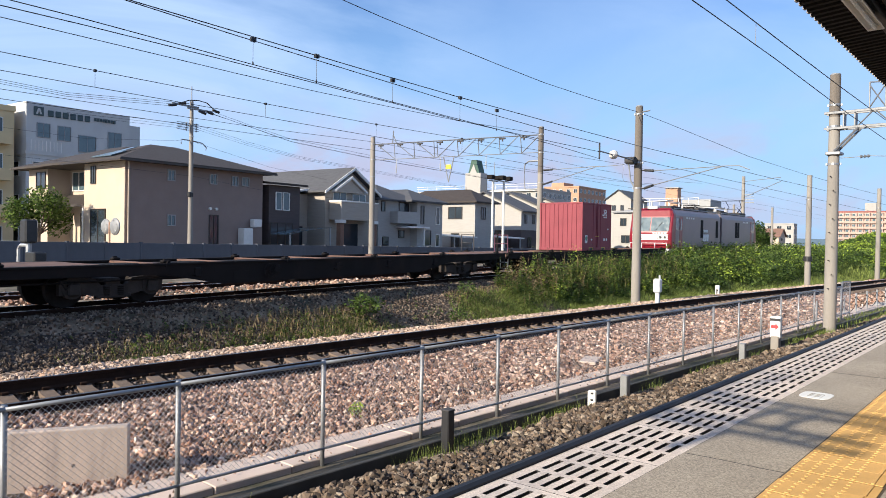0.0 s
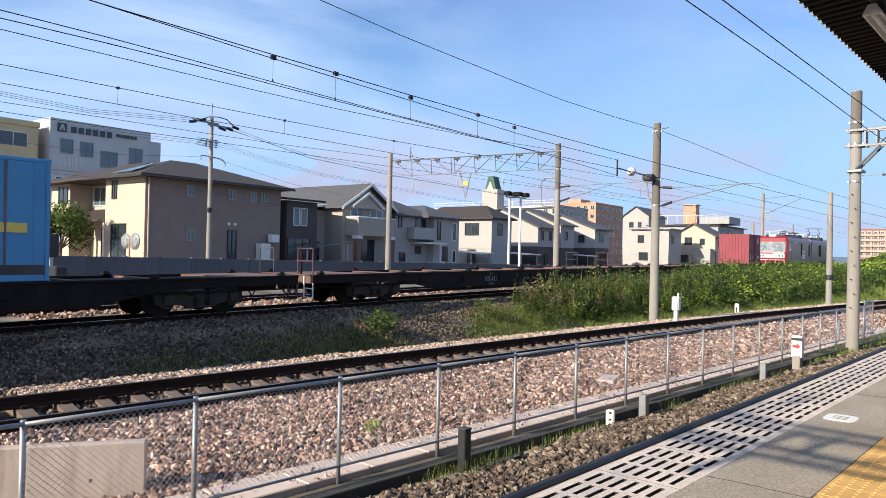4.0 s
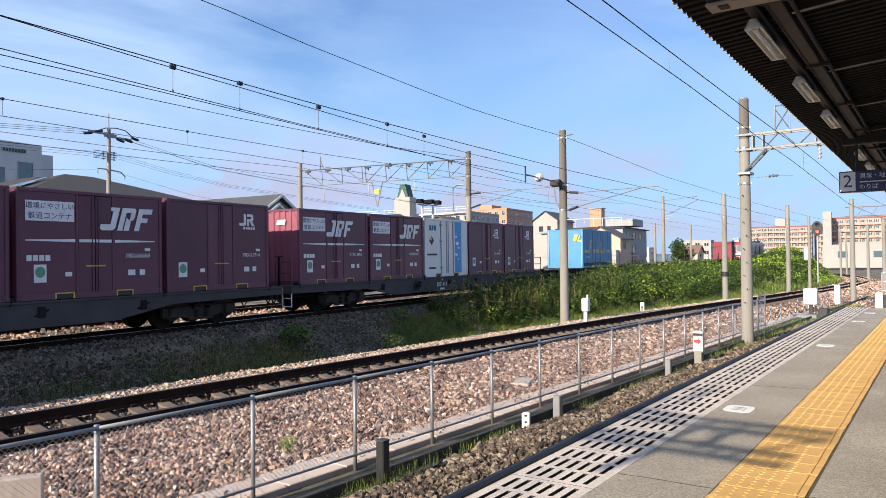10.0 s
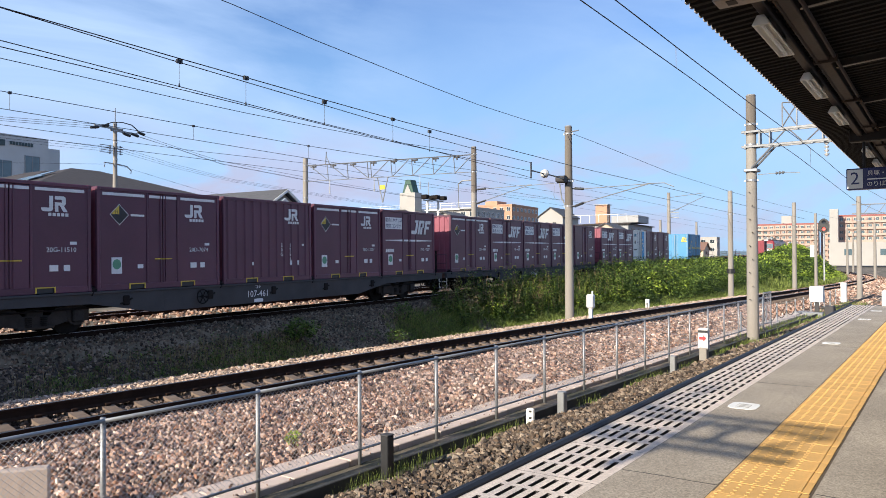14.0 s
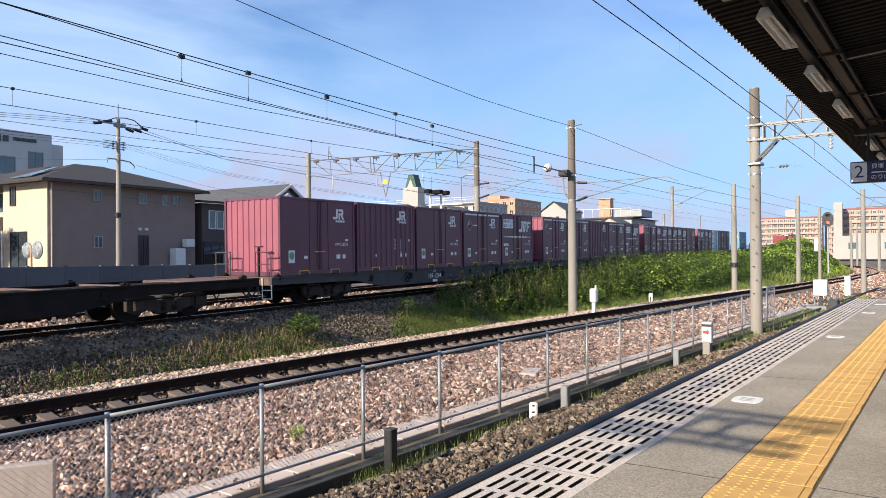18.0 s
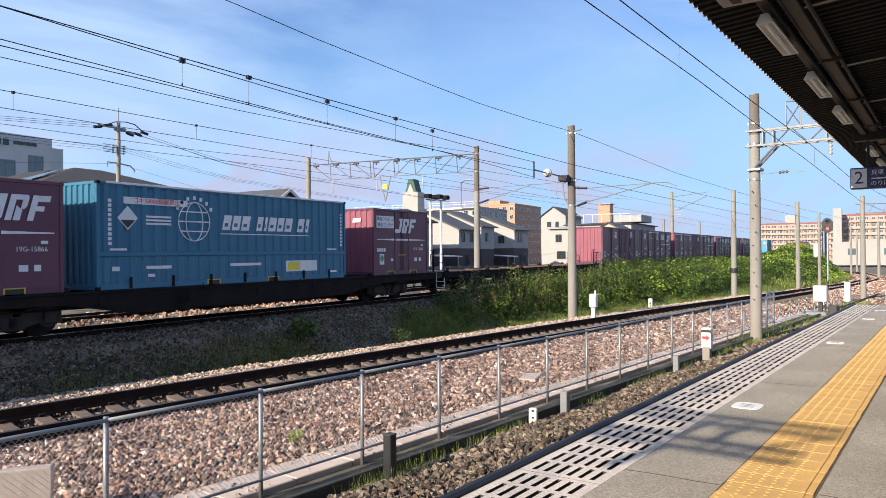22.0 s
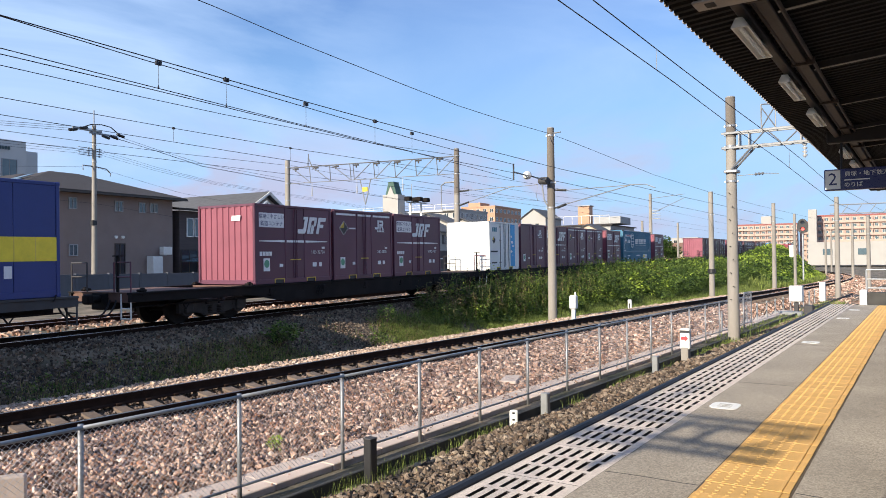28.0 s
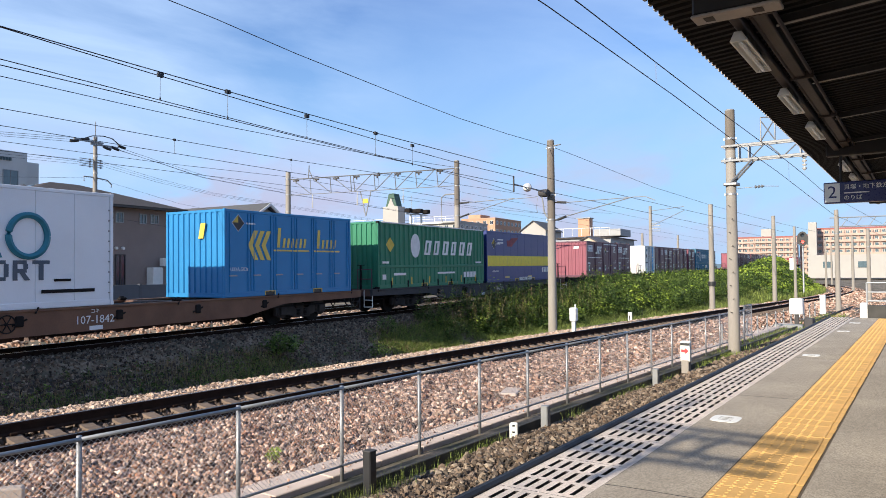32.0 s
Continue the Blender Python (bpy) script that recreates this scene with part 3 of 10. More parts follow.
def smooth(a, b, t):
    t = np.clip((np.asarray(t, float) - a) / (b - np.asarray(a, float)), 0, 1)
    return t * t * (3 - 2 * t)


def near_x(yp):
    """Across-place of the middle of the main line, in the platform's frame."""
    yp = np.asarray(yp, float)
    return -12.65 + 1.9 * smooth(15, 85, yp) - 0.0032 * np.clip(yp - 88, 0, None) ** 2


def cant(yp):
    """How much higher the main line's outer rail lies."""
    return 0.135 * (1 - smooth(35, 90, yp))


FX, F2X = -16.9, -20.9           # middles of the two freight tracks
NEAR_RAIL, PLAT_RAIL = -1.0, -1.24


def freight_z(y):
    return -0.17 + 0.0086 * np.asarray(y, float)


def ground_z(x, y):
    """Height of the ground sheet."""
    x, y = np.asarray(x, float), np.asarray(y, float)
    xp, yp = x * _ca - y * _sa, x * _sa + y * _ca
    nx = near_x(yp)
    low = np.full(np.broadcast(x, y).shape, -1.17) - 0.08 * smooth(-6.5, -6.2, xp) + 0.06 * smooth(-9.0, -11.0, xp)
    dn = np.abs(xp - nx)
    # the main line's ballast, with a shoulder to its left
    low = low - 0.17 * smooth(-7.6, -7.9, xp) - 0.08 * smooth(1.75, 2.9, nx - xp)
    fz = freight_z(np.clip(y, -60, 260)) - 0.22
    toe = FX + 2.0
    base = -1.38
    mound_w = np.maximum((nx - 2.9) * _ca + yp * _sa - toe, 1.4)
    mid = np.clip((x - toe) / mound_w, 0, 1)
    crest = fz + 1.9 * smooth(80, 125, y) * (1 - smooth(150, 190, y)) * smooth(0.02, 0.4, mid)
    flat = 0.02 + 0.42 * smooth(20, 110, y)
    gentle = (1 - np.clip((x - toe + 0.4) / np.maximum((nx - 2.2) * _ca + yp * _sa - toe + 0.4, 1.2), 0, 1)) ** 1.5
    share = smooth(16, 30, y)
    left = base + 0.08 * (1 - share) + (crest - base) * (gentle * (1 - share) + (1 - smooth(flat, 0.97, mid)) * share)
    out = np.where(nx - xp > 2.7, left, low)
    blend = smooth(2.2, 3.4, nx - xp)
    out = low * (1 - blend) + left * blend
    out = np.where(x < FX - 6.5, fz + (-0.45 - fz) * smooth(FX - 6.5, FX - 9.5, x), out)
    far = smooth(190, 260, y)
    return out * (1 - far) + (-1.6) * far

# ---- ground ----
def ground_sheet():
    xs = np.unique(np.concatenate([np.linspace(-900, -60, 15), np.linspace(-60, -24, 19), np.arange(-24, 0, 0.4), np.linspace(0, 30, 16), np.linspace(30, 900, 16)]))
    ys = np.unique(np.concatenate([np.linspace(-400, -20, 12), np.arange(-20, 60, 0.8), np.arange(60, 200, 2.0), np.linspace(200, 320, 20), np.linspace(320, 2500, 18)]))
    X, Y = np.meshgrid(xs, ys)
    Z = ground_z(X, Y)
    nx, ny = len(xs), len(ys)
    i = (np.arange(ny - 1)[:, None] * nx + np.arange(nx - 1)[None]).ravel()
    me = bpy.data.meshes.new("ground")
    me.from_pydata(np.c_[X.ravel(), Y.ravel(), Z.ravel()].tolist(), [], np.c_[i, i + 1, i + nx + 1, i + nx].tolist())
    me.materials.append(M["soil"])
    me.polygons.foreach_set("use_smooth", [True] * len(me.polygons))
    return tagged(new("ground", me), "dark soil with weeds between the railway lines", "ground", kind="structure")


ground_sheet()


def ribbon(name, centre, half, z, y0, y1, step, material, label, thick=0.25, frame="p", lean=None, run=0.5):
    """A bed of ballast: a band that follows a line, with sloping sides."""
    ys = np.arange(y0, y1 + step, step)
    s = Shape()
    rings = []
    for y in ys:
        c, zz = float(centre(y)), float(z(y))
        k = float(lean(y)) if lean else 0.0
        ring = [(c - half - run, zz - thick), (c - half, zz + k * 1.3), (c + half, zz), (c + half + run, zz - thick)]
        rings.append([(*(to_w(a, y) if frame == "p" else (a, y)), b) for a, b in ring])
    s.loft(rings)
    return thing(name, s, material, label, "ballast", kind="structure")


ribbon("ballast_main_line", near_x, 1.75, lambda y: -1.33, -25, 190, 2.5, "ballast", "crushed stone ballast under the main line track", lean=cant)
ribbon("ballast_platform_line", lambda y: -4.5, 1.1, lambda y: -1.40, -25, 120, 5, "ballast", "crushed stone ballast beside the platform")
ribbon("ballast_freight_line", lambda y: FX, 1.4, lambda y: float(freight_z(y)) - 0.165, -40, 230, 5, "ballast", "dark ballast under the freight track", 0.95, "w", run=1.45)
ribbon("ballast_freight_line_2", lambda y: F2X, 1.65, lambda y: float(freight_z(y)) - 0.165, -40, 230, 5, "ballast", "dark ballast under the second freight track", frame="w")
# the stony apron between the footway and the main line
ribbon("ballast_apron", lambda y: (near_x(y) + 1.6 - 7.62) / 2, 1.7, lambda y: -1.16, -14, 44, 2, "ballast", "loose brown ballast between footway and track", 0.12)


def track(label, centre, z, y0, y1, frame, step=1.25, sleepers=(0, 60), group="", lean=None):
    lift = lean or (lambda y: 0.0)
    conv = to_w if frame == "p" else (lambda a, b: (a, b))
    tr = root("railway_track", None, label, "railway track", kind="structure")
    ys = np.arange(y0, y1 + step, step)
    foot = [(-0.075, -0.205), (0.075, -0.205), (0.075, -0.188), (0.018, -0.155), (0.013, -0.055), (0.034, -0.045), (0.034, -0.006), (0.027, 0.0), (-0.027, 0.0), (-0.034, -0.006), (-0.034, -0.045), (-0.013, -0.055), (-0.018, -0.155), (-0.075, -0.188)]
    for side in (-0.566, 0.566):
        body, head = Shape(), Shape()
        rings, hr = [], []
        for y in ys:
            c, zz = float(centre(y)) + side, float(z(y)) + (float(lift(y)) if side < 0 else 0.0)
            rings.append([(*conv(c + a, y), zz + b - 0.002) for a, b in foot])
            hr.append([(*conv(c + a, y), zz + b) for a, b in ((-0.027, -0.004), (0.027, -0.004), (0.024, 0.0035), (-0.024, 0.0035))])
        body.loft(rings)
        r = part("rail", body, "rail_side", tr, "rust-brown steel rail")
        head.loft(hr)
        part("rail_head", head, "rail_head", r, "polished running surface of the rail")
    sl = Shape()
    sl.prism([(-1.0, -0.38), (1.0, -0.38), (1.0, -0.215), (0.85, -0.2), (0.45, -0.2), (0.3, -0.215), (-0.3, -0.215), (-0.45, -0.2), (-0.85, -0.2), (-1.0, -0.215)], "y", -0.12, 0.12)
    me = sl.mesh("sleeper"); me.materials.append(M["sleeper"])
    clip = Shape()
    for sx in (-0.566, 0.566):
        for d in (-0.1, 0.1):
            clip.box(sx + d - 0.035, sx + d + 0.035, -0.06, 0.06, -0.2, -0.15, c=0.01)
    cm = clip.mesh("rail_clips"); cm.materials.append(M["rail_side"])
    y = y0 + 0.3
    while y < y1:
        if sleepers[0] <= y <= sleepers[1]:
            c, zz = float(centre(y)), float(z(y))
            dx = float(centre(y + 0.5)) - float(centre(y - 0.5))
            k = float(lift(y))
            m = (PM if frame == "p" else Matrix()) @ pose(c, y, zz + k / 2, 0, math.degrees(math.atan(k / 1.132)), -math.degrees(math.atan(dx)))
            s = part("sleeper", me, "sleeper", tr, m=m)
            if y < 42:
                part("rail_clips", cm, "rail_side", s)
        y += 0.62
    return tr


track("main line railway track with rusty rails on concrete sleepers", near_x, lambda y: NEAR_RAIL, -25, 190, "p", sleepers=(-6, 75), lean=cant)
track("platform railway track with rusty rails", lambda y: -4.5, lambda y: PLAT_RAIL, -25, 110, "p", step=5, sleepers=(16, 90))
track("freight railway track with dark rails", lambda y: FX, freight_z, -40, 225, "w", step=5, sleepers=(2, 52))
track("second freight track behind the train", lambda y: F2X, freight_z, -40, 225, "w", step=5, sleepers=(6, 45))


# ---- platform ----
P_END = 27.9
plat = root("platform", PLM, "asphalt station platform with paved edge", "platform", kind="structure")
s = Shape()
s.box(-2.12, 9.0, -14, P_END, -0.35, 0.0)
part("asphalt_surface", s, "asphalt", plat, "worn grey asphalt")
s = Shape()
s.box(-2.76, 9.0, -14, P_END, -1.4, -0.354)
part("platform_wall", s, "concrete", plat, "stained concrete platform wall")
s = Shape()
s.prism([(-2.915, -0.17), (-2.915, -0.02), (-2.895, 0.018), (-2.835, 0.03), (-2.80, 0.018), (-2.80, -0.18), (-2.90, -0.18)], "y", -14, P_END)
part("edge_strip", s, "rubber", plat, "black rubber edge strip")


def slotted_panel():
    """A precast edge panel, 0.68 by 0.90 m, with three rows of slots."""
    w, l, cols, rows = 0.676, 0.994, 6, 3
    xs = [0.0]
    # slots run along the platform
    for c in range(cols):
        a = 0.05 + c * (w - 0.10) / cols
        xs += [a + 0.03, a + 0.068]
    xs.append(w)
    ys = [0.0]
    for r in range(rows):
        a = 0.03 + r * (l - 0.06) / rows
        ys += [a + 0.03, a + (l - 0.06) / rows - 0.03]
    ys.append(l)
    s, deep, dark = Shape(), -0.05, []
    for i in range(len(xs) - 1):
        for j in range(len(ys) - 1):
            x0, x1, y0, y1 = xs[i], xs[i + 1], ys[j], ys[j + 1]
            if i % 2 == 1 and j % 2 == 1:
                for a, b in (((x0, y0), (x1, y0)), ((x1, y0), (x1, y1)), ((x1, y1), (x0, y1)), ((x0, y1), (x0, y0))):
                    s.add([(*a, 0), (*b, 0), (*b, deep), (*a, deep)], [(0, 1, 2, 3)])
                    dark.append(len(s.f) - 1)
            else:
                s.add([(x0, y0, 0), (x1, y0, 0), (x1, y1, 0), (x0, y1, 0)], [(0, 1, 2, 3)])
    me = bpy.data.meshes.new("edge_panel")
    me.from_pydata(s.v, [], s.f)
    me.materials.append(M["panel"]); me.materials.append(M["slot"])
    # slot walls coloured dark for the shade inside them
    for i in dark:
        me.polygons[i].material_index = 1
    bm = bmesh.new(); bm.from_mesh(me)
    bmesh.ops.remove_doubles(bm, verts=bm.verts[:], dist=0.0005)
    bmesh.ops.recalc_face_normals(bm, faces=bm.faces[:])
    bm.to_mesh(me); bm.free()
    return me


# bed under the slots, its dark colour standing in for shade
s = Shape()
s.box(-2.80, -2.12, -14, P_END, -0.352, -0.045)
part("panel_bed", s, "slot", plat, "bed below the slotted edge, darkened as slot shade")
pm = slotted_panel()
for k in range(42):
    y = -14.1 + 1.0 * k
    if y + 1 <= P_END + 0.2:
        ob = part("edge_panel", pm, "panel", plat, m=Matrix.Translation((-2.798, y + 0.003, 0.001)))


def tactile_tile():
    """A block with five rows of studs, a flat margin, and a raised line along its inner side."""
    s = Shape()
    s.box(0.002, 0.572, 0.003, 0.297, 0.0, 0.006, c=0.003)
    for i in range(5):
        for j in range(4):
            x, y = 0.04 + i * 0.087, 0.037 + j * 0.074
            s.tube((x, y, 0.005), (x, y, 0.0105), 0.019, 0.012, 8)
    s.box(0.500, 0.522, 0.004, 0.296, 0.005, 0.013, c=0.003)
    return s.mesh("tactile_block")


tm = tactile_tile(); tm.materials.append(M["yellow"])
tp = Shape()
tp.box(-1.405, -0.805, -14, P_END, -0.01, 0.0022)
part("tactile_bed", tp, "joint", plat, "dark mortar round the tactile blocks")
rj = np.random.default_rng(14)
for k in range(int((P_END + 2) / 0.3)):
    y = -2 + 0.3 * k
    part("tactile_block", tm, "yellow", plat, m=pose(-1.393 + rj.uniform(-0.004, 0.004), y, 0.0024 + rj.uniform(0, 0.0025), rj.uniform(-0.25, 0.25), rj.uniform(-0.15, 0.15), rj.uniform(-0.3, 0.3)))
# cracks in the asphalt across the platform
for y, x0, x1 in ((5.37, -2.11, -1.41), (10.1, -2.11, -1.41), (14.9, -2.11, -1.41), (5.55, -0.79, 6.0), (15.05, -0.79, 6.0)):
    s = Shape()
    n_ = max(3, int((x1 - x0) / 0.14)); px_ = [x0 + (x1 - x0) * i / n_ for i in range(n_ + 1)]
    py_ = [y + rj.uniform(-0.014, 0.014) for _ in px_]
    s.prism([(a, b - 0.006) for a, b in zip(px_, py_)] + [(a, b + 0.005) for a, b in zip(px_[::-1], py_[::-1])], "z", -0.01, 0.0016)
    part("crack", s, "slot", plat)
# number plaques set in the surface
for y in (8.4, 15.4, 21.7, 25.2):
    s = Shape()
    o = [(0.15 * math.copysign(abs(math.cos(a)) ** 0.5, math.cos(a)) - 1.90, y + 0.19 * math.copysign(abs(math.sin(a)) ** 0.5, math.sin(a))) for a in np.linspace(0, 2 * math.pi, 24, endpoint=False)]
    s.prism(o, "z", 0.0, 0.004)
    q = thing("boarding_mark", s, "white_paint", "white rounded boarding mark on the platform", "marking", "boarding marks", m=PLM.copy())
    s = Shape()
    for k in range(3):
        s.box(-1.97, -1.83, y - 0.09 + k * 0.07, y - 0.06 + k * 0.07, 0.0, 0.006)
    part("marking", s, "concrete", q, "faded grey sign on the mark")

# ramp and rail at the platform's end
ramp = root("platform_end_barrier", PLM @ pose(-2.05, P_END + 0.1, 0), "low concrete kerb with steel handrail at the platform end", "barrier")
s = Shape(); s.box(0.32, 7.5, 0.05, 0.35, -1.3, 0.42, c=0.02)
part("kerb", s, "trough", ramp, "dark stained concrete kerb")
s = Shape(); s.box(0.1, 0.32, 0, 0.4, -1.3, 0.5, c=0.02)
part("end_block", s, "white_paint", ramp, "white painted end block")
for k in range(7):
    s = Shape(); s.tube((0.3 + 1.1 * k, 0.18, 0.3), (0.3 + 1.1 * k, 0.18, 1.18), 0.03, n=8)
    part("post", s, "steel", ramp)
for z in (1.18, 0.86, 0.56):
    s = Shape(); s.tube((0.3, 0.18, z), (7.4, 0.18, z), 0.024, n=8)
    part("rail", s, "steel", ramp)


# ---- footway, trough and fence ----
foot = root("footway", PM, "narrow concrete footway beside the fence", "footway", kind="structure")
slab = Shape(); slab.box(-0.33, 0.33, 0.006, 0.994, -0.10, 0.0, c=0.012)
sm = slab.mesh("paving_slab"); sm.materials.append(M["walkway"])
rng = np.random.default_rng(4)
for k in range(-8, 40):
    part("paving_slab", sm, "walkway", foot, m=pose(-7.22 + rng.uniform(-0.01, 0.01), k * 1.0, -1.085 + rng.uniform(-0.004, 0.004), 0, rng.uniform(-0.2, 0.2), rng.uniform(-0.25, 0.25)))
tro = root("cable_trough", PM, "concrete cable trough along the track, darkened as a shaded gap", "cable trough", kind="structure")
# walls and bed coloured dark, so the trough reads as a shaded gap
for x0, x1, z1 in ((-6.40, -6.33, -1.06), (-6.09, -6.05, -1.21)):
    s = Shape(); s.box(x0, x1, -12, 60, -1.3, z1, c=0.01)
    part("trough_wall", s, "trough", tro)
s = Shape(); s.box(-6.33, -6.09, -12, 60, -1.4, -1.27)
part("trough_bed", s, "trough", tro)

FENCE_X = -6.85
fence = root("chain_link_fence", PM, "low galvanised chain-link fence beside the track", "fence")
FP0, FSTEP, FTOP, FBOT = 5.42 - 1.72 * 3, 1.72, 0.10, -1.05
posts = [FP0 + FSTEP * k - (0.14 if k == 2 else 0.0) for k in range(18)]
pmesh = Shape(); pmesh.tube((0, 0, FBOT - 0.3), (0, 0, FTOP + 0.02), 0.027, n=10)
pme = pmesh.mesh("post", True); pme.materials.append(M["galv"])
for y in posts:
    part("post", pme, "galv", fence, m=pose(FENCE_X, y, 0))
for z, r in ((FTOP - 0.01, 0.021), (FBOT + 0.1, 0.017)):
    for a, b in zip(posts, posts[1:]):
        s = Shape(); s.tube((FENCE_X + 0.03, a, z), (FENCE_X + 0.03, b, z), r, n=8)
        part("rail", s, "galv", fence, smooth=True)


def chain_link(x, y0, y1, z0, z1, pitch=0.062, r=0.0023):
    """Woven wires: two sets of slanting wires across the panel, kinked at every crossing."""
    s = []
    h = z1 - z0
    a = pitch
    for sgn in (1, -1):
        k = y0 - h
        while k < y1 + h:
            ya, za, yb, zb = (k, z0, k + h, z1) if sgn > 0 else (k + h, z0, k, z1)
            # clip to the panel
            def cut(yy):
                return za + (zb - za) * (yy - ya) / (yb - ya)
            lo, hi = max(min(ya, yb), y0), min(max(ya, yb), y1)
            if hi - lo > 0.02:
                p0, p1 = np.array((x + 0.004 * sgn, lo, cut(lo))), np.array((x + 0.004 * sgn, hi, cut(hi)))
                nrm = np.array((0, -(p1 - p0)[2], (p1 - p0)[1])); nrm = nrm / np.linalg.norm(nrm) * r
                out = np.array((r, 0, 0))
                c = [p0 + nrm, p0 + out, p0 - nrm, p0 - out, p1 + nrm, p1 + out, p1 - nrm, p1 - out]
                for i in range(4):
                    j = (i + 1) % 4
                    s += [c[i], c[j], c[4 + j], c[4 + i]]
            k += a
    return s


for a, b in zip(posts[1:], posts[2:]):
    me = quads("mesh_panel", np.array(chain_link(FENCE_X + 0.03, a, b, FBOT + 0.1, FTOP - 0.01, 0.062 if a < 16 else 0.09)), "mesh")
    part("mesh_panel", me, "mesh", fence, "woven wire mesh")
# short end gate of the fence
s = Shape()
gy = posts[-1]
for z in (-0.95, 0.25):
    s.tube((FENCE_X, gy + 0.1, z), (FENCE_X, gy + 1.3, z), 0.02)
for y in (gy + 0.1, gy + 1.3):
    s.tube((FENCE_X, y, -1.2), (FENCE_X, y, 0.26), 0.024)
gate = thing("fence_gate", s, "galv", "galvanised steel gate frame at the fence end", "gate", m=PM.copy())
me = quads("mesh_panel", np.array(chain_link(FENCE_X, gy + 0.1, gy + 1.3, -0.95, 0.25, 0.09)), "mesh")
part("mesh_panel", me, "mesh", gate)


# ---- poles and overhead line ----
def concrete_pole(name, x, y, z0, z1, r0, r1, label, bands=(), steps=False, group="line poles", cap=True, upper=0.0):
    p = root(name, Matrix.Translation((x, y, 0)), label, "pole", group)
    zm = z1 - upper
    rm = r0 + (r1 - r0) * (zm - z0) / (z1 - z0)
    s = Shape(); s.tube((0, 0, z0), (0, 0, zm), r0, rm, 24)
    part("shaft", s, "pole_concrete", p, smooth=False)
    if upper:
        s = Shape(); s.tube((0, 0, zm), (0, 0, z1), rm + 0.003, r1 + 0.003, 24)
        part("upper_shaft", s, "pole_dark", p, "dark weathered upper length")
    if cap:
        s = Shape(); s.tube((0, 0, z1), (0, 0, z1 + 0.05), r1 * 1.06, r1 * 0.9, 18)
        part("cap", s, "trans_grey", p)
    for z in bands:
        k = (z - z0) / (z1 - z0); r = r0 + (r1 - r0) * k + 0.015
        s = Shape(); s.tube((0, 0, z), (0, 0, z + 0.07), r, r, 18)
        for d in (-1, 1):
            s.box(d * r - 0.04, d * r + 0.04, -0.03, 0.03, z, z + 0.07)
        part("band", s, "galv", p)
    if steps:
        z = z0 + 1.5
        k = 0
        while z < z1 - 3.2:
            s = Shape(); d = 1 if k % 2 else -1
            q = r0 + (r1 - r0) * (z - z0) / (z1 - z0)
            s.tube((0.02 * d, -q * 0.9, z), (0.06 * d, -q - 0.12, z + 0.03), 0.012, n=6)
            part("step_bolt", s, "wheel", p)
            z += 0.45; k += 1
    return p


RPX, RPY = to_w(-6.26, 25.6)
rpole = concrete_pole("line_pole", RPX, RPY, -1.3, 7.1, 0.195, 0.155, "tall round concrete line pole with bracket arms", (6.1, 5.4, 4.2), steps=True, upper=1.35)
CPX, CPY = to_w(-14.65, 28.6)
cpole = concrete_pole("line_pole", CPX, CPY, -1.6, 7.45, 0.20, 0.155, "round concrete line pole with anchored insulators", (3.9, 5.0, 7.1), upper=3.5)
P2X, P2Y = -22.7, 42.3
pole2 = concrete_pole("line_pole", P2X, P2Y, -0.3, 9.1, 0.21, 0.17, "concrete line pole carrying the end of a steel truss", (5.4, 7.4, 8.6), upper=3.0)
P3X, P3Y = -34.0, 38.3
pole3 = concrete_pole("line_pole", P3X, P3Y, -0.5, 8.7, 0.21, 0.17, "concrete line pole carrying the end of a steel truss", (5.9, 7.1, 8.2))

# lattice truss between the two rear poles
truss = root("overhead_truss", None, "pale steel lattice truss across the freight yard", "truss")
a, b = Vector((P3X, P3Y, 8.2)), Vector((P2X, P2Y, 8.62))
a2, b2 = Vector((P3X, P3Y, 7.1)), Vector((P2X, P2Y, 7.45))
for p, q, rr in ((a, b, 0.042), (a2, b2, 0.026)):
    s = Shape(); s.tube(p, q, rr, n=6)
    part("chord", s, "bracket_steel" if rr > 0.03 else "galv", truss)
for k in range(8):
    u0, u1, u2 = (k + 0.25) / 8.2, (k + 0.32) / 8.2, (k + 1.15) / 8.2
    if k < 3:
        u0, u2 = (k + 1.1) / 8.2, (k + 0.22) / 8.2
        u1 = (k + 1.16) / 8.2
    s = Shape(); s.tube(a.lerp(b, u0), a2.lerp(b2, u1), 0.030, n=6)
    part("upright", s, "bracket_steel" if k else "galv", truss)
    s = Shape(); s.tube(a2.lerp(b2, u1), a.lerp(b, u2), 0.030, n=6)
    part("brace", s, "galv" if k < 3 else "bracket_steel", truss)
    s = Shape(); q = a.lerp(b, (k + 0.45) / 8.2); s.box(q.x - 0.30, q.x + 0.16, q.y - 0.05, q.y + 0.05, q.z - 0.16, q.z - 0.06); s.box(q.x - 0.1, q.x - 0.02, q.y - 0.03, q.y + 0.03, q.z - 0.3, q.z - 0.16)
    part("gusset", s, "frame_grey", truss)
s = Shape()
q = a.lerp(b, 0.125)
s.tube(q, q + Vector((0.06, 0, 0.9)), 0.035, n=6); s.tube(q + Vector((0.35, 0, 0)), q + Vector((0.06, 0, 0.6)), 0.03, n=6)
part("horn", s, "bracket_steel", truss, "short forked horn on the truss")
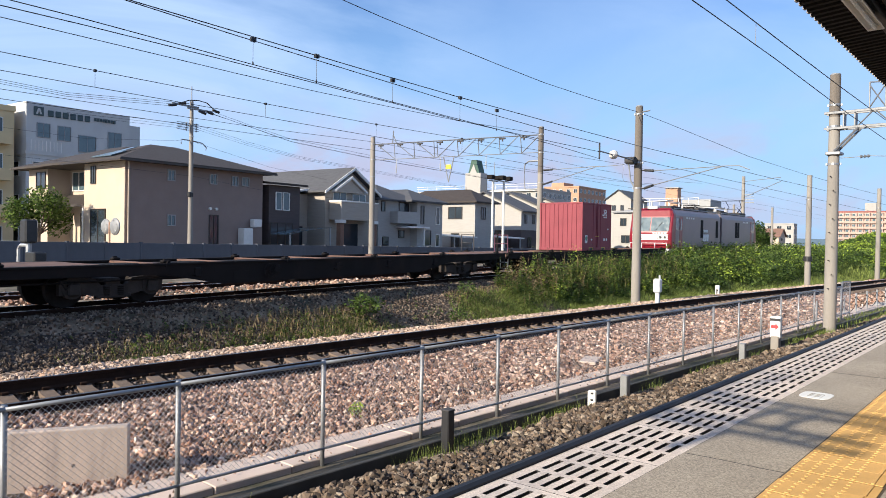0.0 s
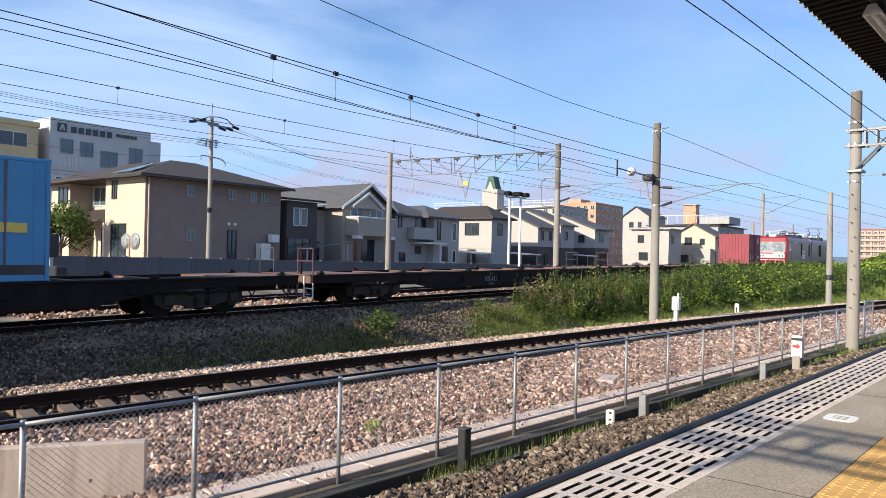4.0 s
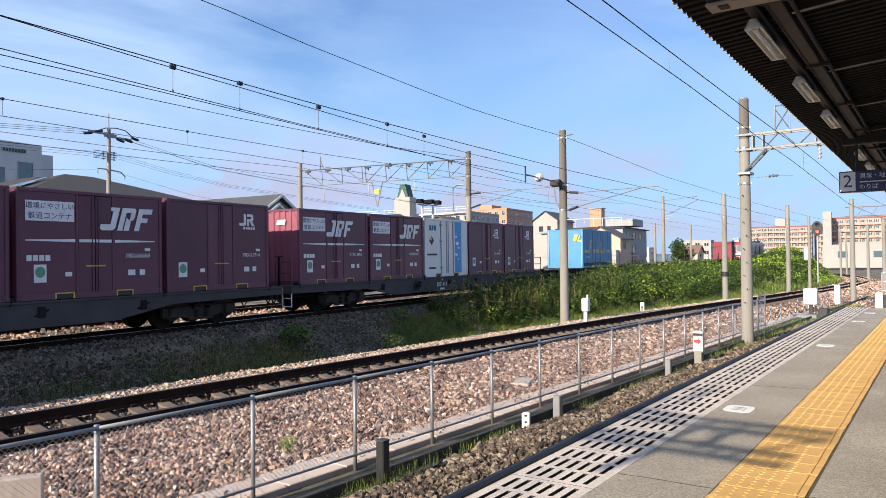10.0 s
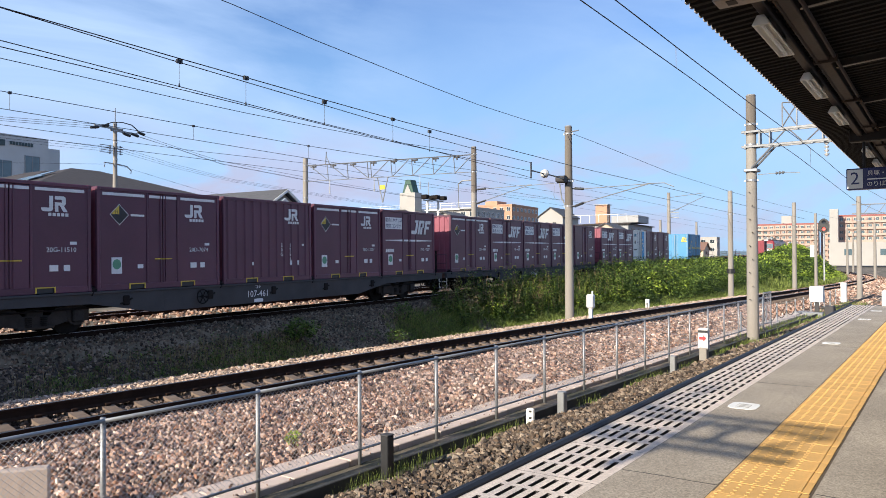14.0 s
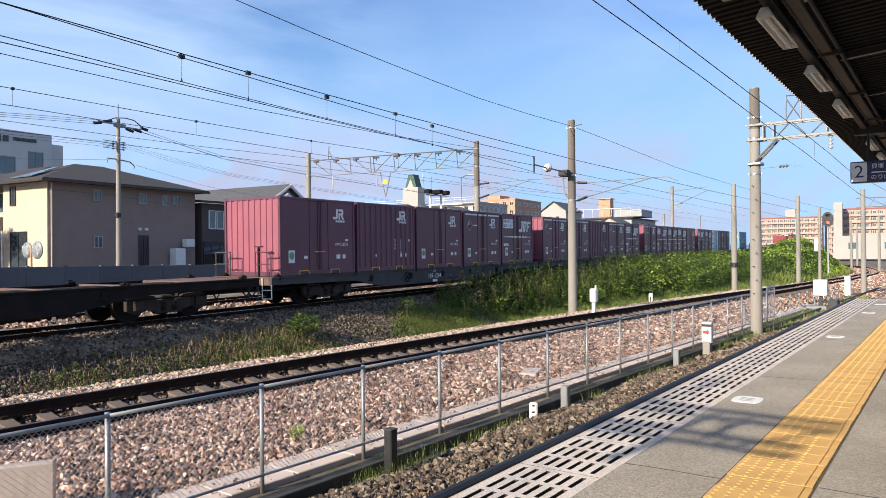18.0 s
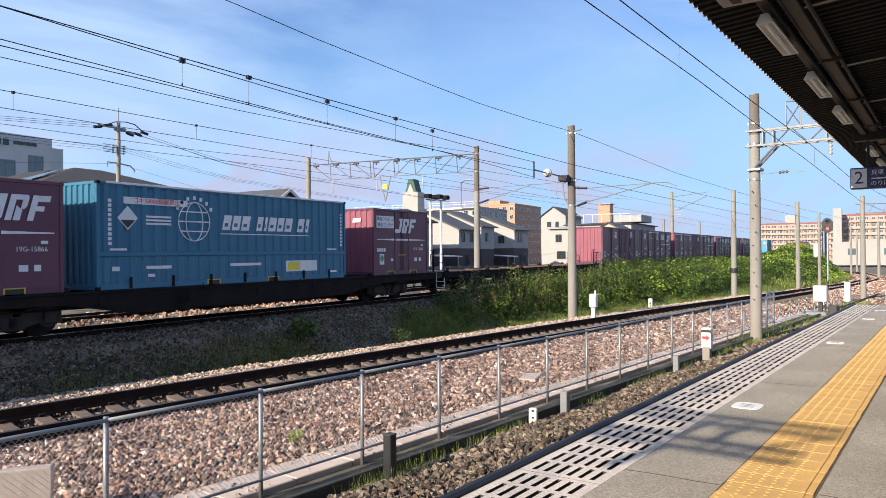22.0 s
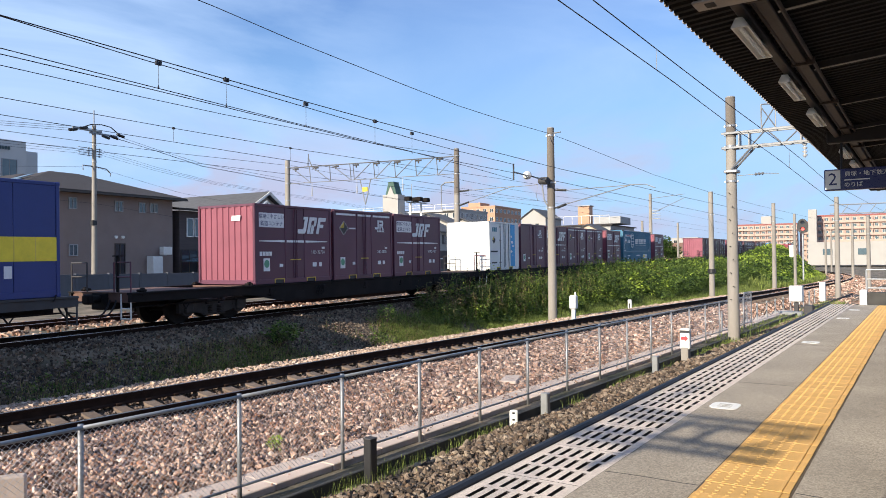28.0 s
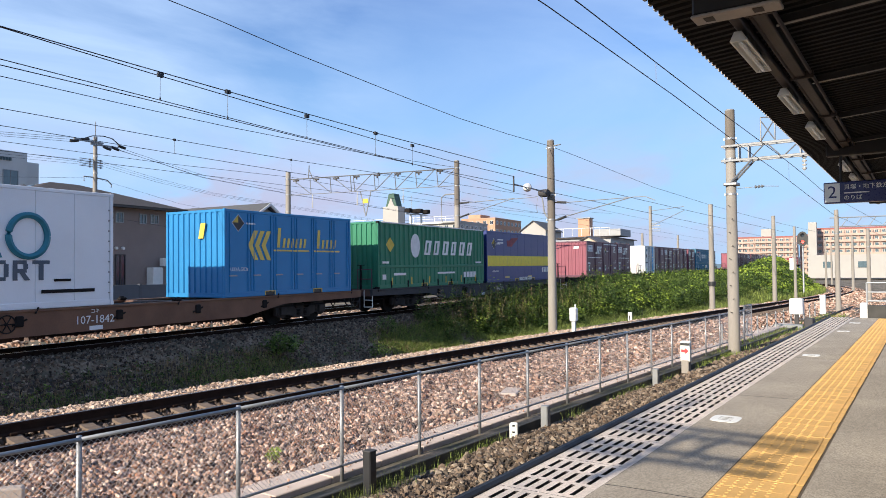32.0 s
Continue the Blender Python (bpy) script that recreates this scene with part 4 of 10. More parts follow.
# hanging V frame with a yellow plate
s = Shape()
q = a2.lerp(b2, 0.47)
s.tube(q + Vector((-0.45, 0, 0)), q + Vector((0.0, 0, -1.75)), 0.035, n=6)
s.tube(q + Vector((0.45, 0, 0)), q + Vector((0.0, 0, -1.75)), 0.035, n=6)
part("hanger_frame", s, "trans_grey", truss)
s = Shape(); s.box(q.x - 0.2, q.x + 0.2, q.y - 0.06, q.y + 0.0, q.z - 0.85, q.z - 0.55)
part("plate", s, "sei_yellow", truss, "small yellow plate")
for k in range(3):
    s = Shape(); r = a2.lerp(b2, 0.15 + 0.27 * k)
    s.tube(r, r + Vector((0, 0, -0.95)), 0.02, n=6)
    for d in range(4):
        s.tube(r + Vector((0, 0, -0.5 - 0.13 * d)), r + Vector((0, 0, -0.56 - 0.13 * d)), 0.07, 0.04, 10)
    part("insulator", s, "insulator", truss)


# ---- the freight train ----
MOVING = []          # thing, its place along the train, its height over the rail
DECK = 0.99


def side_mark(name, outline, material, parent, x, label=""):
    """A flat marking on the side that faces +x: an outline of (y, z) points."""
    s = Shape()
    s.prism(outline, "x", x, x + 0.006)
    return part(name, s, material, parent, label)


def rect(y0, y1, z0, z1, slant=0.0):
    return [(y0, z0), (y1, z0), (y1 + slant, z1), (y0 + slant, z1)]


def side_text(text, size, material, parent, x, y, z):
    return lettering(text, size, material, Matrix.Translation((x + 0.004, y, z)) @ Matrix(((0, 0, 1, 0), (1, 0, 0, 0), (0, 1, 0, 0), (0, 0, 0, 1))), parent)


def corrugated(w, z0, z1, ribs, depth, y=0.0):
    """A ribbed end wall across x, standing proud towards -y."""
    s = Shape()
    out = []
    p = w / ribs
    x = -w / 2
    for k in range(ribs):
        out += [(x, 0.0), (x + p * 0.42, 0.0), (x + p * 0.5, -depth), (x + p * 0.92, -depth)]
        x += p
    out += [(w / 2, 0.0), (w / 2, 0.05), (-w / 2, 0.05)]
    s.prism([(a, y + b) for a, b in out], "z", z0, z1)
    return s


def ribbed_side(l, z0, z1, n, depth, x, sgn=1, y0=0.06):
    """A ribbed long wall along y, standing proud towards sgn * x."""
    s, out = Shape(), []
    p = (l - 2 * y0) / n
    y = y0
    for k in range(n):
        out += [(0.0, y), (0.0, y + p * 0.30), (depth, y + p * 0.40), (depth, y + p * 0.80), (0.0, y + p * 0.90)]
        y += p
    out += [(0.0, l - y0), (-0.05, l - y0), (-0.05, y0)]
    s.prism([(x + sgn * a, b) for a, b in out], "z", z0, z1)
    return s


def box_frame(c, L, W, H, material, casting="frame_dark"):
    """Posts, rails, floor, roof and castings that every container has."""
    for x in (-W / 2, W / 2 - 0.09):
        for y in (0.0, L - 0.09):
            s = Shape(); s.box(x, x + 0.09, y, y + 0.09, 0.06, H - 0.02, c=0.012)
            part("corner_post", s, material, c)
            for z in (0.0, H - 0.09):
                s = Shape(); s.box(x - 0.004, x + 0.094, y - 0.004, y + 0.1, z, z + 0.09, c=0.012)
                part("corner_casting", s, casting, c, "dark steel corner casting")
    for x in (-W / 2 + 0.005, W / 2 - 0.085):
        s = Shape(); s.box(x, x + 0.08, 0.09, L - 0.09, H - 0.09, H - 0.005, c=0.012)
        part("top_rail", s, material, c)
    for y in (0.008, L - 0.088):
        s = Shape(); s.box(-W / 2 + 0.09, W / 2 - 0.09, y, y + 0.08, H - 0.09, H - 0.008, c=0.012)
        part("end_rail", s, material, c)
        s = Shape(); s.box(-W / 2 + 0.09, W / 2 - 0.09, y, y + 0.08, 0.0, 0.14, c=0.012)
        part("end_sill", s, material, c)
    s = Shape()
    s.box(-W / 2 + 0.06, W / 2 - 0.06, 0.06, L - 0.06, H - 0.05, H - 0.025)
    for k in range(int(L / 0.3)):
        y = 0.2 + 0.3 * k
        s.box(-W / 2 + 0.1, W / 2 - 0.1, y, y + 0.1, H - 0.028, H - 0.008)
    part("roof", s, material, c)


def base_rail(c, L, W, material, pockets):
    """The bottom rail with the fork pockets that break it."""
    for sx in (-1, 1):
        x = sx * (W / 2 - 0.04)
        edges = [0.09] + [q for p in pockets for q in p] + [L - 0.09]
        for a, b in zip(edges[0::2], edges[1::2]):
            s = Shape(); s.box(x - 0.035, x + 0.035, a, b, 0.0, 0.15, c=0.012)
            part("bottom_rail", s, material, c)
        for a, b in pockets:
            s = Shape(); s.box(x - 0.05, x + 0.012, a, b, 0.015, 0.13)
            part("fork_pocket", s, "black_paint", c, "dark fork pocket")
            if sx > 0:
                s = Shape()
                for e in (rect(a - 0.03, b + 0.03, 0.13, 0.155), rect(a - 0.03, a, 0.02, 0.13), rect(b, b + 0.03, 0.02, 0.13)):
                    s.prism(e, "x", W / 2 - 0.008, W / 2 + 0.006)
                part("pocket_edge", s, "mark_yellow", c, "yellow painted pocket edge")


def jrf_mark(c, x, y, z, h):
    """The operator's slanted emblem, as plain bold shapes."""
    w, lean = h * 0.76, h * 0.28
    for shape in (
            [(-0.10, 0.10), (0.02, 0.0), (0.72, 0.0), (0.86, 0.12), (0.86, 1.0), (0.30, 1.0), (0.30, 0.84), (0.50, 0.84), (0.50, 0.26), (-0.10, 0.26)],
            [(1.02, 0.0), (1.34, 0.0), (1.34, 1.0), (1.02, 1.0)],
            [(1.34, 0.80), (1.95, 0.80), (1.95, 0.90), (1.86, 1.0), (1.34, 1.0)],
            [(1.66, 0.42), (1.86, 0.46), (1.95, 0.56), (1.95, 0.795), (1.66, 0.795)],
            [(1.42, 0.0), (1.76, 0.0), (1.76, 0.40), (1.42, 0.58)],
            [(2.12, 0.0), (2.44, 0.0), (2.44, 1.0), (2.12, 1.0)],
            [(2.44, 0.76), (3.05, 0.76), (3.05, 1.0), (2.44, 1.0)],
            [(2.44, 0.38), (2.86, 0.38), (2.86, 0.58), (2.44, 0.58)]):
        side_mark("emblem", [(y + u * w + lean * v, z + h * v) for u, v in shape], "deco_white", c, x)


def jr_mark(c, x, y, z, h):
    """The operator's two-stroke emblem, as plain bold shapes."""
    h *= 1.22
    for shape in (
            [(0.0, 0.12), (0.10, 0.02), (0.20, 0.0), (0.56, 0.0), (0.70, 0.06), (0.76, 0.20), (0.76, 1.0), (0.52, 1.0), (0.52, 0.24), (0.0, 0.24)],
            [(0.88, 0.78), (1.56, 0.78), (1.56, 0.94), (1.46, 1.0), (0.88, 1.0)],
            [(1.34, 0.42), (1.48, 0.40), (1.60, 0.52), (1.60, 0.86), (1.56, 0.94), (1.34, 0.94)],
            [(0.88, 0.0), (1.10, 0.0), (1.10, 0.60), (0.88, 0.60)],
            [(1.10, 0.40), (1.345, 0.40), (1.345, 0.60), (1.10, 0.60)],
            [(1.20, 0.40), (1.46, 0.40), (1.72, 0.0), (1.44, 0.0)]):
        side_mark("emblem", [(y + u * h - 0.08, z + h * v - 0.02) for u, v in shape], "deco_white", c, x)
    for k in range(5):
        side_mark("small_print", rect(y + h * (0.22 + 0.28 * k), y + h * (0.42 + 0.28 * k), z - h * 0.34, z - h * 0.14), "deco_white", c, x)


def diamond(c, x, y, z, r):
    side_mark("hazard_diamond", [(y - r * 1.07, z), (y, z - r * 1.07), (y + r * 1.07, z), (y, z + r * 1.07)], "deco_white", c, x - 0.003)
    side_mark("hazard_diamond", [(y - r, z), (y, z - r), (y + r, z), (y, z + r)], "black_paint", c, x, "black and yellow diamond sign")
    side_mark("hazard_diamond", [(y - r * 0.92, z + 0.01), (y - 0.01, z + 0.01), (y - 0.01, z + r * 0.92)], "mark_yellow", c, x + 0.003)
    side_mark("small_print", rect(y + r * 1.3, y + r * 2.9, z - 0.025, z + 0.025), "deco_white", c, x)


L12, W12, H12 = 3.715, 2.46, 2.5


def container_12ft(style, paint="maroon", H=H12, group="twelve-foot containers", label="", mark_y=1.98):
    """A twelve-foot rail container: flat side with a pair of doors, ribbed ends."""
    L, W = L12, W12
    c = root("freight_container", None, label, "container", group)
    box_frame(c, L, W, H, paint, paint)
    base_rail(c, L, W, paint, [(0.88, 1.28), (2.42, 2.82)])
    xs = W / 2
    if style == "ribbed":
        for sx in (-1, 1):
            part("side_panel", ribbed_side(L, 0.12, H - 0.08, 11, 0.035, sx * (xs - 0.045), sx), paint, c, "ribbed steel side")
    else:
        for sx in (-1, 1):
            x0, x1 = sorted((sx * (xs - 0.055), sx * (xs - 0.022)))
            for a, b in ((0.09, 1.36), (2.34, L - 0.09)):
                s = Shape(); s.box(x0, x1, a, b, 0.12, H - 0.08, c=0.006)
                part("side_panel", s, paint, c)
            for a, b in ((1.42, 1.84), (1.86, 2.28)):
                s = Shape(); s.box(x0, x1 + sx * 0.002, a, b, 0.14, H - 0.10, c=0.008)
                d = part("door", s, paint, c)
                s = Shape(); yy = b - 0.07 if a < 1.5 else a + 0.07
                s.tube((sx * (xs - 0.008), yy, 0.16), (sx * (xs - 0.008), yy, H - 0.12), 0.013, n=6)
                part("lock_rod", s, paint, d)
                s = Shape(); s.box(*sorted((sx * (xs - 0.012), sx * (xs + 0.008))), yy - 0.17, yy + 0.17, 0.735, 0.765)
                part("handle", s, "mark_yellow", d, "yellow door handle")
            for y in (1.36, 2.285):
                s = Shape(); s.box(*sorted((sx * (xs - 0.05), sx * (xs - 0.004))), y, y + 0.055, 0.12, H - 0.08, c=0.008)
                part("door_post", s, paint, c)
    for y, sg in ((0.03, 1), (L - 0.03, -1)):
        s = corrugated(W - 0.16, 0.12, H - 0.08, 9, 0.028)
        # maroon ends take the sun-brightened copy of the side paint
        ob = part("end_panel", s, "maroon_end" if paint == "maroon" else paint, c, "ribbed steel end wall, maroon ones lightened as sunlit", m=pose(0, y + 0.012 * sg, 0, 0, 0, 0 if sg > 0 else 180))
    x = xs - 0.019
    if style == "jrf":
        side_mark("label_plate", rect(0.20, 1.32, 1.77, 2.22), "deco_white", c, x, "white label with blue characters")
        side_text("環境にやさしい", 0.16, "sign_blue", c, x + 0.005, 0.76, 2.10)
        side_text("鉄道コンテナ", 0.17, "sign_blue", c, x + 0.005, 0.76, 1.88)
        jrf_mark(c, xs - 0.002, mark_y, 1.60, 0.56)
        for a, b, ta, tb in ((0.2, 1.34, 0.012, 0.035), (1.44, 1.83, 0.035, 0.035), (1.87, 2.27, 0.035, 0.035), (2.36, 3.5, 0.035, 0.012)):
            side_mark("stripe", [(a, 1.34 - ta), (b, 1.34 - tb), (b, 1.34 + tb), (a, 1.34 + ta)], "deco_white", c, x + 0.004)
        for k in range(4):
            side_mark("small_print", rect(0.22 + k * 0.14, 0.33 + k * 0.14, 0.88, 1.01), "deco_white", c, x)
    elif style == "ribbed":
        jr_mark(c, xs - 0.008, 2.55, 1.92, 0.30)
        for chars, yy in (("20G", 2.34), ("12546", 2.72)):
            for k, ch in enumerate(chars):
                side_text(ch, 0.155, "deco_white", c, xs - 0.008, yy, 1.12 - 0.145 * k)
    else:
        jr_mark(c, x, 2.62, 1.86, 0.29)
    if style in ("hazard", "hazard_jrf"):
        for a, b in ((0.15, 1.3), (1.44, 1.83), (1.87, 2.27), (2.4, 3.55)):
            side_mark("stripe", rect(a, b, 2.30, 2.37), "deco_white", c, x + 0.004)
        diamond(c, x, 0.6, 1.84, 0.24)
        side_text("H", 0.12, "black_paint", c, x + 0.008, 0.52, 1.90)
    if style != "ribbed":
        side_mark("sticker", rect(0.38, 0.66, 0.40, 0.80), "deco_white", c, x, "white and green sticker")
        o = [(0.52 + 0.115 * math.cos(a), 0.63 + 0.125 * math.sin(a)) for a in np.linspace(0, 2 * math.pi, 14, endpoint=False)]
        side_mark("sticker_mark", o, "sticker_green", c, x + 0.003)
    for a, b, e, d in ((1.1, 1.26, 0.52, 0.62), (2.72, 2.92, 0.50, 0.64), (3.05, 3.2, 0.50, 0.64), (3.2, 3.36, 1.10, 1.17)):
        side_mark("small_print", rect(a, b, e, d), "deco_white", c, x)
    if style in ("jrf", "plain_end"):
        s = Shape()
        s.prism([(0.25, H - 0.52), (0.62, H - 0.52), (0.66, H - 0.36), (0.29, H - 0.36)], "y", -0.012, -0.004)
        part("emblem", s, "deco_white", c)
    return c


TEMPLATES = {
    "jrf": container_12ft("jrf", label="maroon twelve-foot container with white emblem and stripe"),
    "jrfv": container_12ft("jrf", label="maroon ventilated twelve-foot container with white emblem and stripe", mark_y=1.38),
    "jr": container_12ft("jr", label="plain maroon twelve-foot container with small white emblem"),
    "haz": container_12ft("hazard", label="maroon container with white top band and diamond sign"),
    "rib": container_12ft("ribbed", label="maroon container with ribbed sides and white emblem"),
    "red": container_12ft("jr", "red_cont", label="faded red twelve-foot container with ribbed end"),
}


def white_12ft(paint, band_y, label, blue="jot_blue"):
    L, W, H = L12, W12, 2.5
    c = root("freight_container", None, label, "container", "twelve-foot containers")
    box_frame(c, L, W, H, paint, "galv")
    base_rail(c, L, W, paint, [(0.88, 1.28), (2.42, 2.82)])
    xs = W / 2
    for sx in (-1, 1):
        x0, x1 = sorted((sx * (xs - 0.055), sx * (xs - 0.02)))
        for k, (a, b) in enumerate(((0.09, 1.3), (1.36, 1.85), (1.88, 2.36), (2.42, L - 0.09))):
            s = Shape(); s.box(x0, x1, a, b, 0.12, H - 0.08, c=0.008)
            part("door" if k in (1, 2) else "side_panel", s, paint, c)
        for y in (1.33, 1.78, 1.95, 2.39):
            s = Shape(); s.tube((sx * (xs - 0.004), y, 0.12), (sx * (xs - 0.004), y, H - 0.1), 0.016, n=6)
            part("lock_rod", s, "galv", c)
        for z in (0.35, 1.5, 2.2):
            s = Shape(); s.box(*sorted((sx * (xs - 0.02), sx * (xs + 0.006))), 1.22, 1.42, z, z + 0.07)
            part("hinge", s, "galv", c)
    for y, sg in ((0.02, 1), (L - 0.02, -1)):
        s = Shape(); s.box(-W / 2 + 0.08, W / 2 - 0.08, 0.0, 0.04, 0.12, H - 0.08, c=0.01)
        part("end_panel", s, paint, c, m=pose(0, y if sg > 0 else y - 0.04, 0))
    x = xs - 0.017
    s0, s1 = band_y
    side_mark("colour_band", rect(s0, s1, 0.14, H - 0.1), blue, c, x, "sky-blue band with white clouds")
    for k, (yy, zz, r) in enumerate(((0.2, 1.75, 0.10), (0.35, 1.45, 0.15), (0.55, 1.25, 0.10), (0.2, 0.95, 0.13), (0.5, 0.75, 0.06))):
        o = [(s0 + (s1 - s0) * yy + r * math.cos(a), zz + 0.5 * r * math.sin(a)) for a in np.linspace(0, 2 * math.pi, 12, endpoint=False)]
        o = [(min(max(p, s0), s1), q) for p, q in o]
        side_mark("cloud_mark", o, "deco_white", c, x + 0.004)
    for k in range(3):
        side_mark("emblem", rect(0.35 + k * 0.2, 0.50 + k * 0.2, 1.98, 2.2, 0.03), "kao_teal", c, x)
    diamond(c, x, 0.55, 1.55, 0.2)
    side_mark("small_print", rect(0.2, 1.0, 0.92, 1.0), "frame_grey", c, x)
    side_mark("small_print", rect(0.3, 0.9, 0.35, 0.42), "frame_grey", c, x)
    return c


TEMPLATES["jot"] = white_12ft("jot_white", (2.55, 3.15), "white insulated container with a blue cloud band")
TEMPLATES["jot2"] = white_12ft("jot_white", (2.62, 3.2), "cream-white insulated container with a sky-blue band")


def long_container(L, H, paint, style, label):
    """A 20 or 31 foot rail container."""
    W = 2.49
    c = root("freight_container", None, label, "container", "long containers")
    xs = W / 2
    box_frame(c, L, W, H, paint, "frame_dark" if style in ("eco", "zen") else paint)
    mid = L / 2
    base_rail(c, L, W, paint, [(mid - 1.35, mid - 0.95), (mid + 0.95, mid + 1.35)])
    if style in ("eco", "zen"):
        for sx in (-1, 1):
            part("side_panel", ribbed_side(L, 0.92, H - 0.08, 26, 0.04, sx * (xs - 0.05), sx), paint, c, "ribbed upper side")
            part("lower_side", ribbed_side(L, 0.14, 0.80, 26, 0.03, sx * (xs - 0.04), sx), paint, c, "ribbed lower side flap")
            s = Shape(); s.box(*sorted((sx * (xs - 0.05), sx * (xs + 0.004))), 0.06, L - 0.06, 0.80, 0.92, c=0.02)
            part("side_beam", s, paint, c)
    elif style == "fl":
        for sx in (-1, 1):
            s = Shape(); s.box(*sorted((sx * (xs - 0.05), sx * (xs - 0.02))), 0.09, L - 0.09, 0.14, H - 0.08, c=0.006)
            part("side_panel", s, paint, c)
            for k in range(11):
                y = 0.3 + k * (L - 0.6) / 10
                s = Shape(); s.box(*sorted((sx * (xs - 0.03), sx * (xs - 0.004))), y - 0.03, y + 0.03, 0.14, H - 0.09, c=0.01)
                part("rib", s, "rib_rust" if k in (1, 3, 4, 6, 7, 9) else paint, c, "rusted upright rib" if k in (1, 3, 4, 6, 7, 9) else "")
            s = Shape(); s.box(*sorted((sx * (xs - 0.03), sx * (xs - 0.002))), 0.1, L - 0.1, 0.14, 0.34)
            part("bottom_beam", s, "frame_grey", c, "grey scuffed bottom beam")
    elif style == "fl2":
        for sx in (-1, 1):
            n = 6
            for k in range(n):
                a, b = 0.09 + k * (L - 0.18) / n, 0.09 + (k + 1) * (L - 0.18) / n
                s = Shape(); s.box(*sorted((sx * (xs - 0.05), sx * (xs - 0.02))), a + 0.01, b - 0.01, 0.14, H - 0.08, c=0.01)
                d = part("door", s, paint, c)
                for y in (a + 0.12, b - 0.12):
                    s = Shape(); s.tube((sx * (xs - 0.006), y, 0.16), (sx * (xs - 0.006), y, H - 0.12), 0.015, n=6)
                    part("lock_rod", s, paint, d)
                s = Shape(); s.box(*sorted((sx * (xs - 0.012), sx * (xs + 0.008))), a + 0.1, a + 0.4, 0.62, 0.66)
                part("handle", s, "galv", d)
    else:
        for sx in (-1, 1):
            n = 10
            for k in range(n):
                a, b = 0.09 + k * (L - 0.18) / n, 0.09 + (k + 1) * (L - 0.18) / n
                s = Shape(); s.box(*sorted((sx * (xs - 0.05), sx * (xs - 0.02))), a + 0.004, b - 0.004, 0.14, H - 0.08, c=0.006)
                part("side_panel", s, paint, c)
    for y, sg in ((0.02, 1), (L - 0.02, -1)):
        if style == "fl2" or style in ("eco", "zen"):
            s = corrugated(W - 0.16, 0.14, H - 0.08, 10, 0.035)
            part("end_panel", s, paint, c, "ribbed end wall", m=pose(0, y + 0.02 * sg, 0, 0, 0, 0 if sg > 0 else 180))
        else:
            for a, b in ((-W / 2 + 0.09, -0.01), (0.01, W / 2 - 0.09)):
                s = Shape(); s.box(a, b, 0.0, 0.03, 0.14, H - 0.08, c=0.01)
                part("end_door", s, paint, c, m=pose(0, y if sg > 0 else y - 0.03, 0))
            for xx in (-0.25, -0.08, 0.08, 0.25):
                s = Shape(); s.tube((xx, -0.008, 0.16), (xx, -0.008, H - 0.1), 0.016, n=6)
                part("lock_rod", s, "galv" if style != "sei" else paint, c, m=pose(0, y if sg > 0 else y + 0.012, 0))
    x = xs - 0.012
    if style in ("eco", "zen"):
        s = Shape(); s.box(xs - 0.03, xs + 0.006, 0.25, L - 0.1, H - 0.055, H - 0.005, c=0.006)
        part("top_edge", s, "deco_white", c, "pale strip along the upper edge")
        for k in range(7):
            yy = 0.9 + k * (L - 1.8) / 6
            s = Shape(); s.box(xs - 0.01, xs + 0.025, yy - 0.035, yy + 0.035, 0.02, 0.30, c=0.008)
            part("flap_latch", s, "frame_dark", c)
    if style == "fl":
        z = 1.12
        for a, b in ((0.35, 1.1), (5.2, 5.75)):
            side_mark("stripe", rect(a, b, z - 0.12, z + 0.08), "lamp_gold", c, x, "gold stripe")
        for a, h, w in ((1.25, 0.85, 0.14), (3.45, 0.8, 0.14)):
            side_mark("emblem", rect(a, a + w, z - 0.12, z - 0.12 + h, 0.18), "lamp_gold", c, x, "gold ornamental capital")
        side_mark("emblem", rect(1.40, 1.85, z + 0.58, z + 0.72, 0.05), "lamp_gold", c, x)
        side_mark("emblem", rect(1.36, 1.65, z + 0.22, z + 0.32, 0.05), "lamp_gold", c, x)
        side_mark("emblem", rect(3.45, 3.98, z - 0.12, z + 0.0, 0.05), "lamp_gold", c, x)
        for k in range(6):
            side_mark("emblem", rect(1.95 + 0.23 * k, 2.08 + 0.23 * k, z - 0.12, z + 0.12, 0.06), "lamp_gold", c, x, "gold stroke of the worn lettering")
        for k in range(4):
            side_mark("emblem", rect(4.1 + 0.22 * k, 4.22 + 0.22 * k, z - 0.12, z + 0.12, 0.06), "lamp_gold", c, x)
        side_text("U31A-503", 0.2, "deco_white", c, x, 0.95, 0.72)
        s = Shape(); s.prism([(0.55, 1.75), (0.8, 1.75), (0.95, 2.2), (0.7, 2.2)], "y", -0.028, -0.02)
        part("emblem", s, "mark_yellow", c, "yellow two-letter emblem as plain strokes")
        s = Shape(); s.prism([(0.86, 1.72), (1.15, 1.72), (1.15, 1.82), (0.98, 1.82), (1.1, 2.15), (1.0, 2.15)], "y", -0.028, -0.02)
        part("emblem", s, "mark_yellow", c)
        for xx in (-1.15, 1.13):
            s = Shape(); s.box(xx, xx + 0.04, -0.03, 0.0, 0.1, H - 0.05)
            part("end_edge", s, "galv", c)
    elif style == "fl2":
        diamond(c, x, 0.55, H - 0.4, 0.24)
        for k in range(3):
            y = 0.95 + 0.28 * k
